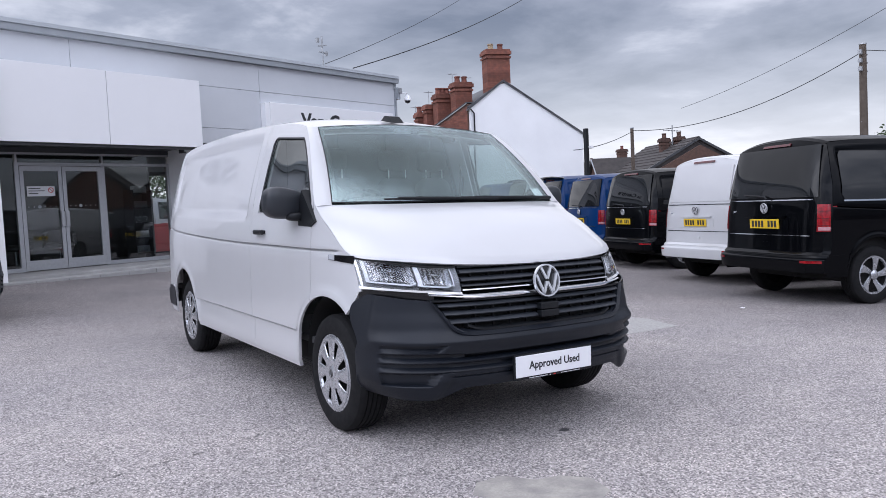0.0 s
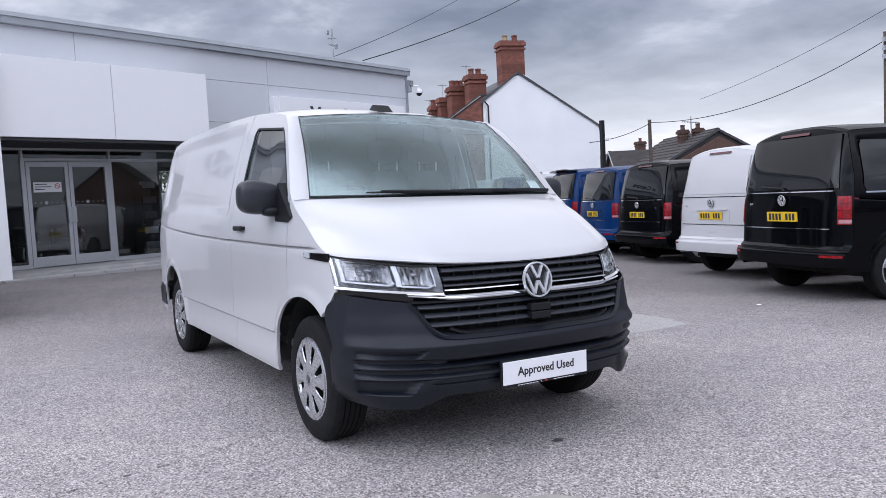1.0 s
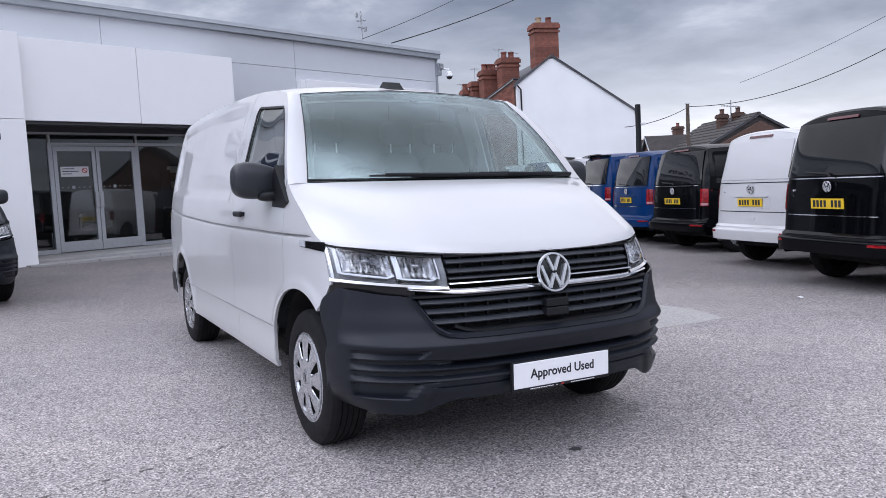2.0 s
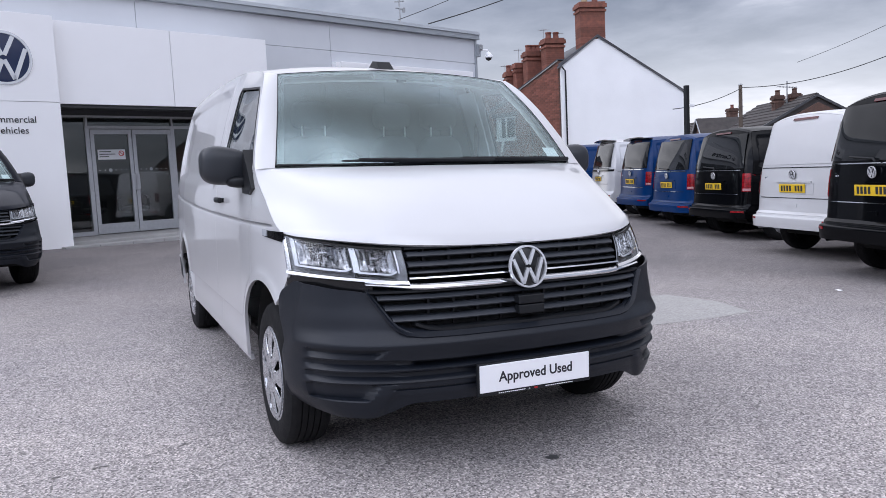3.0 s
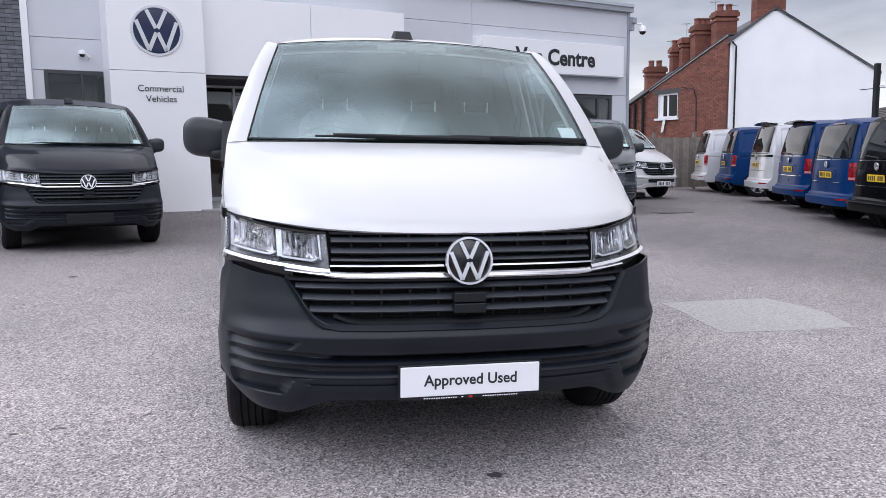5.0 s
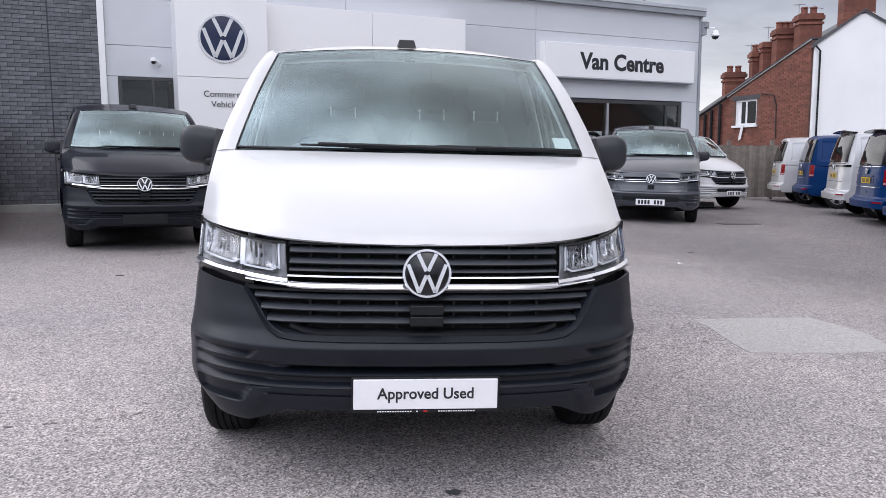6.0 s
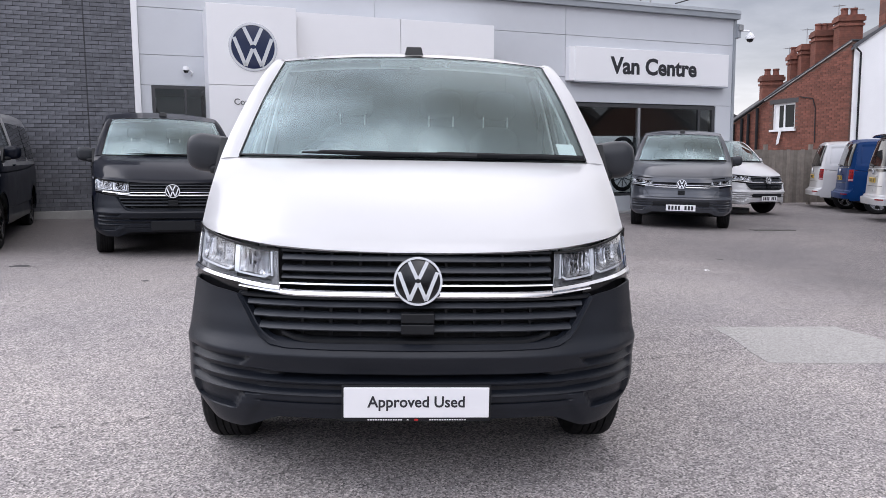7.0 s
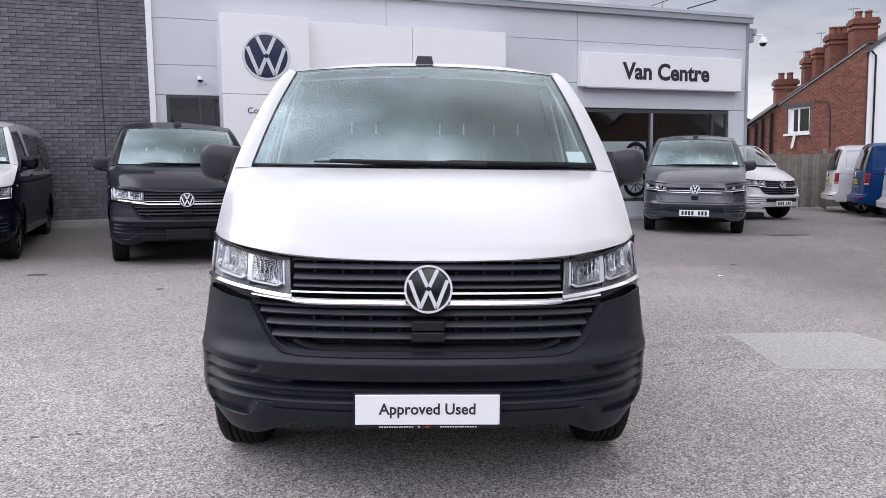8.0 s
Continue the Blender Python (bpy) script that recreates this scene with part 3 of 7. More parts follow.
def wheel_meshes(style):
    tread = []
    prof = [(0.085, 0.215), (0.100, 0.232), (0.104, 0.265), (0.100, 0.305), (0.086, 0.328), (0.070, 0.336)]
    for x in np.linspace(0.056, -0.056, 5):
        tread += [(x + 0.0105, 0.338), (x - 0.0105, 0.338), (x - 0.0120, 0.329), (x - 0.0160, 0.329)]
    tread = tread[:-2]
    tyre = lathe(prof + tread + [(-a, r) for a, r in prof[::-1]], 56, "x")
    barrel = lathe([(0.075, 0.212), (0.06, 0.203), (0.0, 0.19), (-0.08, 0.2), (-0.09, 0.21)], 40, "x")
    disc = lathe([(0.02, 0.0005), (0.02, 0.20)], 32, "x")
    lip = lathe([(0.078, 0.230), (0.096, 0.224), (0.100, 0.208), (0.101, 0.190), (0.090, 0.184)], 48, "x") if style == "cover" else lathe([(0.078, 0.230), (0.094, 0.224), (0.092, 0.206), (0.074, 0.200)], 48, "x")
    n = 8 if style == "cover" else 5
    spokes = []
    for i in range(n):
        a0 = math.tau * i / n
        if style == "cover":
            def fn(u, w, a0=a0):
                slot = ease(u, 0.26, 0.34) * ease(-u, -0.93, -0.87)
                half = math.pi / 8 * (1 - slot * (0.40 - 0.04 * u))
                r = 0.040 + 0.172 * u
                a = a0 + half * w + 0.10 * u
                return (0.094 + 0.012 * math.sin(math.pi * (0.25 + 0.62 * u)) - slot * (0.003 * w * w + 0.004 * abs(w) ** 9), r * math.cos(a), r * math.sin(a))
        else:
            def fn(u, w, a0=a0):
                r = 0.045 + 0.165 * u
                half = (0.020 + 0.022 * u) * (1.0 if u < 0.5 else 1 + 0.5 * (u - 0.5))
                a = a0 + 0.25 * u
                return (0.070 + 0.022 * u - 0.004 * w * w, r * math.cos(a) - w * half * math.sin(a), r * math.sin(a) + w * half * math.cos(a))
        if style == "cover":
            spokes.append(sheet(fn, [0, 0.12, 0.25, 0.28, 0.31, 0.35, 0.5, 0.65, 0.8, 0.86, 0.89, 0.92, 0.94, 1.0], (-1, -0.93, -0.8, -0.4, 0, 0.4, 0.8, 0.93, 1), -0.004))
        else:
            spokes.append(sheet(fn, np.linspace(0, 1, 9), np.linspace(-1, 1, 5), -0.012))
    cap = lathe([(0.112, 0.0005), (0.112, 0.028), (0.108, 0.034), (0.106, 0.048), (0.098, 0.056)], 32, "x")
    return tyre, barrel, disc, lip, spokes, cap


WHEEL_CACHE = {}


def wheel(parent, x, hub, style="cover", finish=SILVER, key="silver"):
    """A wheel whose outer face looks to sgn x."""
    if (style, key) not in WHEEL_CACHE:
        tyre, barrel, disc, lip, spokes, cap = wheel_meshes(style)
        WHEEL_CACHE[(style, key)] = (mesh_of("tyre", tyre, RUBBER, 30), mesh_of("barrel", join(barrel, disc), VOID, True), mesh_of("rim", lip, finish, True), [mesh_of("spoke", s, finish, True) for s in spokes], mesh_of("cap", cap, finish, True))
    tyre, barrel, lip, spokes, cap = WHEEL_CACHE[(style, key)]
    w = part("wheel", tyre, None, parent, "black rubber tyre on " + ("silver plastic wheel cover" if style == "cover" else "alloy wheel"))
    w.matrix_basis = pose(x, hub, TYRE, 0, 0, 0 if x > 0 else 180) @ Matrix.Diagonal((1, 0.967, 0.967, 1))
    part("barrel", barrel, None, w)
    part("rim", lip, None, w)
    for s in spokes:
        part("spoke", s, None, w)
    c = part("cap", cap, None, w)
    if style == "cover":
        part("emblem", moved(lathe([(0.114, 0.0005), (0.114, 0.022), (0.111, 0.024)], 24, "x"), Matrix()), GLOSS_BLACK, c)
        part("emblem_bar", join(*[moved(box(0.113, 0.1155, -0.0022, 0.0022, -0.019, 0.019), pose(0, dy, 0, a, 0, 0)) for dy, a in ((-0.007, 14), (0.007, -14))]), finish, c)


def superbox(cx, cy, cz, rx, ry, rz, p=3.2, nu=20, nv=14):
    """A swollen, rounded block."""
    def sp(c):
        return math.copysign(abs(c) ** (2 / p), c)
    def fn(u, w):
        return (cx + rx * sp(math.cos(w)) * sp(math.cos(u)), cy + ry * sp(math.cos(w)) * sp(math.sin(u)), cz + rz * sp(math.sin(w)))
    return sheet(fn, np.linspace(0, math.tau, nu + 1), np.linspace(-math.pi / 2, math.pi / 2, nv))


def screen_point(s, q):
    x = s * (0.818 - 0.140 * q)
    y = (0.845 + 0.128 * s * s) * (1 - q) + (1.400 + 0.062 * s * s) * q
    z = (1.272 + 0.004 * s * s) * (1 - q) + (1.796 - 0.030 * s * s) * q
    k = math.sin(math.pi * q)
    return x, y - 0.020 * k, z + 0.020 * k


def pillar_point(w, q, sgn):
    a = Vector(screen_point(sgn * 1.0, q))
    y = 1.0 + 0.52 * q
    z = roof_edge(y)
    b = Vector((sgn * side_x(y, z), y, z))
    p = a.lerp(b, w)
    k = math.sin(math.pi * w) * 0.008
    return tuple(p + Vector((sgn * k * 0.7, -k * 0.8, k * 0.5)))


def roof_point(s, q):
    y0, half = 1.52, 0.678
    ye = y0 + (4.45 - y0) * q
    xs = s * side_x(ye, roof_edge(ye))
    if q < 0.18:
        k = q / 0.18
        e0 = side_x(y0, roof_edge(y0))
        x0 = s * e0
        if abs(x0) <= half:
            fx, fy, fz = screen_point(x0 / half, 1.0)
        else:
            fx, fy, fz = Vector(screen_point(math.copysign(1, x0), 1.0)).lerp(Vector((math.copysign(e0, x0), y0, roof_edge(y0))), (abs(x0) - half) / max(e0 - half, 1e-3))
        y = fy + (y0 + (4.45 - y0) * 0.18 - fy) * k
        zm, ze = roof_mid(y), roof_edge(max(y, y0))
        z = ze + (zm - ze) * (1 - abs(s) ** 2.6)
        z = z * (1 - (1 - k) ** 2) + fz * (1 - k) ** 2
        return fx * (1 - k) + xs * k, y, z
    ze, zm = roof_edge(ye), roof_mid(ye)
    return xs, ye, ze + (zm - ze) * (1 - abs(s) ** 2.6)


def hood_point(s, q):
    """The bonnet: s across, q from its front edge to the windscreen."""
    x0 = 0.89 * s
    a = Vector((x0, hood_plan(abs(x0)), 0.943 + 0.052 * s * s))
    sg = math.copysign(1, s)
    wb = side_x(1.0, 1.268)
    b = Vector((s * wb, 0.832 + 0.168 * s**2, 1.268))
    p = a.lerp(b, q)
    y = 0.575 + (1.0 - 0.575) * q
    zr = roof_edge(y)
    rim = Vector((sg * side_x(y, zr), y, zr))
    lin = Vector((sg * 0.89, 0.575, 0.995)).lerp(Vector((sg * wb, 1.0, 1.268)), q)
    p += (rim - lin) * abs(s) ** 6
    k = math.sin(math.pi * min(q, 1)) * (1 - s**6)
    return tuple(p + Vector((0, -0.022 * k, 0.040 * k)) + Vector((0, 0.004, -0.014)) * math.exp(-((q / 0.025) ** 2)))


DOOR_A, DOOR_B = 1.02, 2.06


def win_low(y):
    return 1.235


def win_high(y):
    return min(roof_edge(y) - 0.050, 1.700 + 0.09 * (y - 1.45))


WIN_F, WIN_R = 1.06, 1.93


def window_ends(y):
    """The lower and upper edge of the door glass, with an eased rear corner."""
    lo, hi = win_low(y), win_high(y)
    e, r = WIN_R - y, 0.05
    if e < r:
        d = r - math.sqrt(max(r * r - (r - e) ** 2, 0))
        lo, hi = lo + d, hi - d
    return lo, max(hi, lo + 0.002)


def ease(x, a, b):
    k = min(max((x - a) / (b - a), 0.0), 1.0)
    return k * k * (3 - 2 * k)


# depth of the bumper's relief at each height: at the corners, and across the middle
CORNER_Z = (0.335, 0.340, 0.344, 0.398, 0.402, 0.406, 0.412, 0.418, 0.433, 0.449, 0.452, 0.455, 0.461, 0.467, 0.482, 0.497, 0.500, 0.503, 0.509, 0.515, 0.530, 0.546, 0.549, 0.575)
CORNER_D = (0.0, 0.006, 0.040, 0.040, 0.022, 0.006, 0.001, 0.008, 0.032, 0.032, 0.020, 0.004, 0.000, 0.008, 0.032, 0.032, 0.018, 0.004, 0.000, 0.010, 0.030, 0.030, 0.000, 0.0)
MIDDLE_Z = (0.340, 0.380, 0.383, 0.387, 0.390, 0.406, 0.412, 0.418, 0.430, 0.446, 0.450, 0.455, 0.461, 0.467, 0.478, 0.496, 0.499, 0.575)
MIDDLE_D = (0.014, 0.010, 0.018, 0.018, 0.008, 0.006, 0.002, 0.008, 0.028, 0.028, 0.010, 0.004, 0.000, 0.008, 0.030, 0.030, 0.000, 0.0)
BUMPER_ROWS = sorted(set([round(z, 4) for z in (*CORNER_Z, *MIDDLE_Z, 0.552, 0.558, 0.564, 0.570)] + [round(z, 4) for z in np.linspace(0.255, 0.575, 56)]))


def relief(x, z):
    """How far the bumper's face lies back: ribs across it, a slot in the middle and a pocket at each corner."""
    c, m = float(np.interp(z, CORNER_Z, CORNER_D)), float(np.interp(z, MIDDLE_Z, MIDDLE_D))
    rim = 1 - ease(x, 0.845, 0.880)
    if z > 0.503:
        return c * ease(x, 0.60 + 0.8 * (0.549 - z), 0.625 + 0.8 * (0.549 - z)) * rim
    if z < 0.404:
        k = ease(x, 0.63 + 0.55 * (0.404 - z), 0.65 + 0.55 * (0.404 - z))
        return c * k * rim + m * (1 - ease(x, 0.55 + 0.5 * max(0.385 - z, 0), 0.60 + 0.5 * max(0.385 - z, 0)))
    k = ease(x, 0.50, 0.66)
    slot = 0.030 * (1 - ease(x, 0.47, 0.51)) if 0.472 < z < 0.497 else 0.0
    return (c * k + m * (1 - k) + slot) * rim


def bumper_point(s, row):
    """s runs from the middle (0) to the wheel opening (1); row is a height, or past 1 the share of the upper panel."""
    sg, a = math.copysign(1, s), abs(s)
    lo = 0.322 - 0.058 * ease(a, 0.36, 0.50) + 0.026 * ease(a, 0.62, 0.86)
    z = max(row, lo) if row <= 1 else 0.575 + (bump_top(a) - 0.575) * (row - 1)
    k = min(a / 0.80, 1.0)
    x = 0.925 * (1 - (1 - k) ** 1.25)
    y = plan(x)
    if a > 0.80:
        q = (a - 0.80) / 0.20
        ye = HUB_F - math.sqrt(max(0.398**2 - (z - ARCH) ** 2, 0.01)) - nose(z)
        y = y + (max(ye, y + 0.01) - y) * q
        x = x + 0.012 * q
    n = nose(z) + (relief(x, z) if row <= 1 else 0.0)
    x -= 0.070 * ease(a, 0.5, 0.85) * min(max(0.42 - z, 0) / 0.14, 1.2) ** 2
    yy = y + n
    # nowhere wider than the flank behind it
    return (sg * min(x, side_x(max(yy, 0.4), max(z, 0.3)) + 0.004), yy, z)


bump_top = curve([(0, 0.594), (0.32, 0.594), (0.37, 0.606), (0.42, 0.640), (0.4665, 0.715), (0.497, 0.758), (0.532, 0.770), (0.60, 0.778), (0.70, 0.795), (0.75, 0.799), (0.80, 0.756), (0.90, 0.690), (1.0, 0.630)])


def lamp_point(s, t, inner=0.0):
    """The front lamp's face; s from the grille outwards, t from its lower edge."""
    x, xl = 0.512 + (0.894 - 0.512) * s, 0.500 + (0.893 - 0.500) * s
    p = Vector((xl, lamp_foot(xl), 0.791 + 0.033 * s)).lerp(Vector((x, hood_plan(x) + 0.004, 0.932 + 0.054 * s * s)), t)
    p.y -= 0.012 * math.sin(math.pi * t) * (1 - 0.3 * s)
    return p + Vector((-inner * 0.55 * s, inner, 0))


def van_cabin(v):
    part("dashboard", sheet(lambda x, t: (x, 0.93 + 0.46 * t + 0.05 * (x / 0.8) ** 2, 1.225 + 0.035 * math.sin(math.pi * min(t * 1.25, 1)) - 0.30 * max(t - 0.8, 0) / 0.2), np.linspace(-0.80, 0.80, 24), np.linspace(0, 1, 12), 0.02), CABIN, v, "dark grey moulded dashboard", True)
    part("bulkhead", join(prism([(-0.86, 0.45), (0.86, 0.45), (0.84, 1.30), (0.70, 1.80), (0.0, 1.86), (-0.70, 1.80), (-0.84, 1.30)], 2.16, 2.19), *[box(-0.02 + x, 0.02 + x, 2.148, 2.16, 0.6, 1.8) for x in (-0.6, -0.2, 0.2, 0.6)]), BULK, v, "grey steel bulkhead behind the seats")
    part("cab_floor", box(-0.86, 0.86, 0.95, 2.16, 0.44, 0.48), CABIN, v)
    part("headlining", sheet(lambda s, q: tuple(Vector(roof_point(s * 0.95, 0.02 + q * 0.18)) - Vector((0, -0.02, 0.045))), np.linspace(-1, 1, 16), np.linspace(0, 1, 8), 0.01), CABIN_PALE, v, "", True)
    for x in (-0.356, 0.171, 0.498):
        seat = part("seat", join(superbox(x, 1.72, 0.80, 0.23 if x < 0 else 0.16, 0.25, 0.10, 4), superbox(x, 1.99, 1.13, 0.22 if x < 0 else 0.158, 0.08, 0.345, 4)), SEAT, v, "dark cloth cab seat", True)
        part("headrest", superbox(x, 2.01, 1.60, 0.125, 0.05, 0.085, 4), SEAT, seat, "", True)
        for d in (-0.072, 0.072):
            part("headrest_post", tube([(x + d, 1.965, 1.45), (x + d, 1.965, 1.53)], 0.0048, 6), POST_WHITE, seat, "pale headrest post", True)
        part("seat_belt", sheet(lambda w, t: (math.copysign(0.80, x) - 0.06 * t * math.copysign(1, x) + 0.02 * w, 2.02 - 0.02 * t, 1.62 - 0.75 * t), (-1, 0, 1), np.linspace(0, 1, 6), 0.003), CABIN, seat)
    ring = lathe([(0.0 + 0.014 * math.cos(a), 0.185 + 0.014 * math.sin(a)) for a in np.linspace(0, math.tau, 9)], 36, "z")
    hub = join(lathe([(0.01, 0.0005), (0.01, 0.05), (-0.03, 0.06)], 20, "z"), box(-0.18, 0.18, -0.018, 0.018, -0.01, 0.004), box(-0.02, 0.02, -0.18, 0.0, -0.01, 0.004))
    part("instrument_hood", superbox(-0.40, 1.22, 1.27, 0.20, 0.12, 0.045, 2.6), CABIN, v, "", True)
    sw = part("steering_wheel", ring, TRIM, v, "black steering wheel", True, pose(-0.42, 1.40, 1.20, -58, 0, 0))
    part("hub", hub, TRIM, sw)
    for x in (-0.8, 0.8):
        part("inner_pillar", sheet(lambda w, q, x=x: tuple(Vector(pillar_point(w * 0.9, q, math.copysign(1, x))) + Vector((-math.copysign(0.035, x), 0.035, -0.02))), np.linspace(0, 1, 4), np.linspace(0, 1, 12), 0.008), CABIN_PALE, v, "", True)
    for sgn in (-1, 1):
        part("door_pillar", sheet(lambda y, z: (sgn * (side_x(2.05, z) - 0.05), y, z), np.linspace(1.94, 2.15, 4), np.linspace(0.6, 1.76, 12), 0.01), CABIN_PALE, v, "pale lining of the door pillar", True)
    part("windscreen_sticker", sheet(lambda a, t: tuple(Vector(screen_point(0.90 + 0.055 * a, 0.10 + 0.05 * t)) + Vector((0, 0.008, -0.006))), (-1, 0, 1), (-1, 0, 1), 0.002), PLATE_WHITE, v, "small white windscreen sticker")


def front_lamp(v, sgn):
    """A clear lens over a dark case with two fluted chrome chambers and broad pale light guides."""
    fl = lambda f: (lambda s, t: (lambda p: (sgn * p.x, p.y, p.z))(f(s, t)))
    turn = lambda q: q if sgn > 0 else q[::-1]
    us, ts = turn(np.linspace(0, 1, 18)), np.linspace(0, 1, 8)
    h = part("headlight", sheet(fl(lambda s, t: lamp_point(0.01 + 0.98 * s, 0.02 + 0.96 * t)), us, ts, 0.004), LENS, v, "clear headlight with chrome reflectors", True)
    h.visible_shadow = False
    part("case", sheet(fl(lambda s, t: lamp_point(s, t, 0.055 * min(1.0, 6 * min(s + 0.02, 1.02 - s), 5 * min(t + 0.04, 1.04 - t)))), us, ts, -0.004), LAMP_CASE, h, "", True)
    part("gap", sheet(fl(lambda s, t: lamp_point(s, 0.965 + 0.05 * t, -0.001)), us, (0, 1), 0.003), VOID, h)
    for a, b, flutes in ((0.10, 0.415, 6), (0.50, 0.900, 9)):
        def bowl(s, t, a=a, b=b, flutes=flutes):
            u, w = (s - a) / (b - a), (t - 0.30) / 0.62
            d = 0.010 + 0.026 * max(math.sin(math.pi * u) * math.sin(math.pi * w), 0.0) ** 0.6
            d += 0.008 * math.sin(math.tau * flutes * u) * math.sin(math.pi * u) * (1 if w > 0.25 else w * 4)
            return lamp_point(s, t, d)
        r = part("reflector", sheet(fl(bowl), turn(np.linspace(a, b, 44)), np.linspace(0.30, 0.92, 14), 0.003), BOWL, h, "fluted chrome reflector", True)
        c = lamp_point((a + b) / 2, 0.66, 0.036)
        part("bulb", lathe([(-0.022, 0.0005), (-0.020, 0.008), (0.0, 0.011), (0.016, 0.011)], 14, "y"), BOWL, r, "", True, pose(sgn * c.x, c.y, c.z, 0, 0, -sgn * (18 + 40 * a)))
        # light guide: a broad upright, then a bar along the foot with a raised tip
        wide_ = 0.052 if a < 0.3 else 0.032
        up = sheet(fl(lambda s, t: lamp_point(s, t, 0.010)), turn(np.linspace(b + 0.008, b + 0.008 + wide_, 4)), np.linspace(0.24, 0.93, 8), 0.008)
        foot = sheet(fl(lambda s, t: lamp_point(s, 0.225 + 0.055 * t + 0.10 * ease(-s, -a - 0.06, -a + 0.02), 0.010)), turn(np.linspace(a - 0.01, b + 0.02, 14)), (0, 1), 0.008)
        part("light_guide", join(up, foot), LENS_WHITE, h, "white light guide strip", 30)
    part("inner_blade", sheet(fl(lambda s, t: lamp_point(s, t, 0.012)), turn(np.linspace(0.066, 0.082, 3)), np.linspace(0.30, 0.92, 6), 0.006), LENS_WHITE, h)
    part("outer_strip", sheet(fl(lambda s, t: lamp_point(s, t, 0.004)), turn(np.linspace(0.966, 0.986, 4)), np.linspace(0.08, 0.94, 8), 0.006), CHROME, h, "", True)
    part("lower_strip", sheet(fl(lambda s, t: lamp_point(s, 0.02 + 0.085 * t, -0.010 + 0.012 * t)), us, (0, 0.5, 1), 0.006), CHROME, h, "", True)


def rear_lamp(v, sgn, lens, wrap, tall=(0.83, 1.13)):
    """A tail light at the body's rear corner: red above, a pale bar and a dark foot."""
    def fn(s, t):
        z = tall[0] + (tall[1] - tall[0]) * t
        x = 0.802 + 0.105 * min(s / 0.55, 1)
        if s <= 0.55:
            return (sgn * x * side_x(4.62, z) / 0.92, back_y(x, z) + 0.010, z)
        q = (s - 0.55) / 0.45
        y = back_y(0.907, z) + 0.008 - wrap * q
        return (sgn * (side_x(4.62, z) * 0.907 / 0.92 + 0.014 * q), y, z)
    us = np.linspace(1, 0, 14) if sgn > 0 else np.linspace(0, 1, 14)
    l = part("tail_light", sheet(fn, us, np.linspace(0, 1, 10), 0.02), lens, v, "glossy red tail light", True)
    for a, b, m in ((0.04, 0.17, PALE_RED), (0.20, 0.23, DARK_RED), (0.48, 0.50, DARK_RED), (0.74, 0.76, DARK_RED)):
        part("lens_bar", sheet(lambda s, t, a=a, b=b: tuple(Vector(fn(s * 0.58 + 0.08, a + (b - a) * t)) + Vector((0, 0.003, 0))), us, (0, 1), 0.004), m if lens is RED_LENS else lens, l, "", True)


LAMP_CASE = material("lamp_case", (0.15, 0.155, 0.165), (0.19, 0.195, 0.205), 16.0, rough=0.35, metal=0.2)
BOWL = material("lamp_bowl", (0.36, 0.365, 0.38), (0.08, 0.083, 0.09), 42.0, rough=0.10, metal=1.0, bump=0.15, bump_scale=60.0)
POST_WHITE = material("pale_post", (0.75, 0.76, 0.77), (0.68, 0.69, 0.70), 9.0, rough=0.3)
BULK = material("bulkhead_paint", (0.070, 0.075, 0.077), (0.060, 0.064, 0.066), 3.0, rough=0.55)
LENS_WHITE = material("white_light_guide", (0.54, 0.56, 0.59), (0.47, 0.49, 0.52), 40.0, rough=0.2, coat=0.5)


def plain_bars(parent, m, wide_, tall_, groups, mat):
    """A row of plain upright bars in the place of characters."""
    n = sum(groups) + len(groups) - 1
    step, k = wide_ / n, 0
    for g in groups:
        for _ in range(g):
            x = -wide_ / 2 + (k + 0.5) * step
            part("bar", box(x - step * 0.33, x + step * 0.33, -0.0012, 0.0, -tall_ / 2, tall_ / 2), mat, parent, "", False, m)
            k += 1
        k += 1


def number_plate(v, m, mat, bars=True):
    p = part("number_plate", box(-0.26, 0.26, 0.0, 0.012, -0.0555, 0.0555, 0.003), mat, v, "plate with plain dark bars", False, m)
    if bars:
        plain_bars(p, pose(0, 0, 0), 0.46, 0.075, (4, 3), INK)
    return p


def mirror_shell(sgn):
    """A rounded trapezoid, flat below and lower towards the door."""
    vs, fs = superbox(0, 0, 0, 0.142, 0.100, 0.100, 3.2, 32, 22)
    out_ = []
    for x, y, z in vs:
        k = (0.142 - x) / 0.284
        up = z * (1 - 0.46 * k**2) if z > 0 else z * (1 - 0.10 * k)
        out_.append((sgn * (0.984 + x + 0.06 * max(-z, 0) * k), 1.255 + y * (1 - 0.25 * k) + 0.25 * (0.05 - x) * 0.12, 1.292 + up - 0.012 * k))
    return out_, (fs if sgn > 0 else [q[::-1] for q in fs])


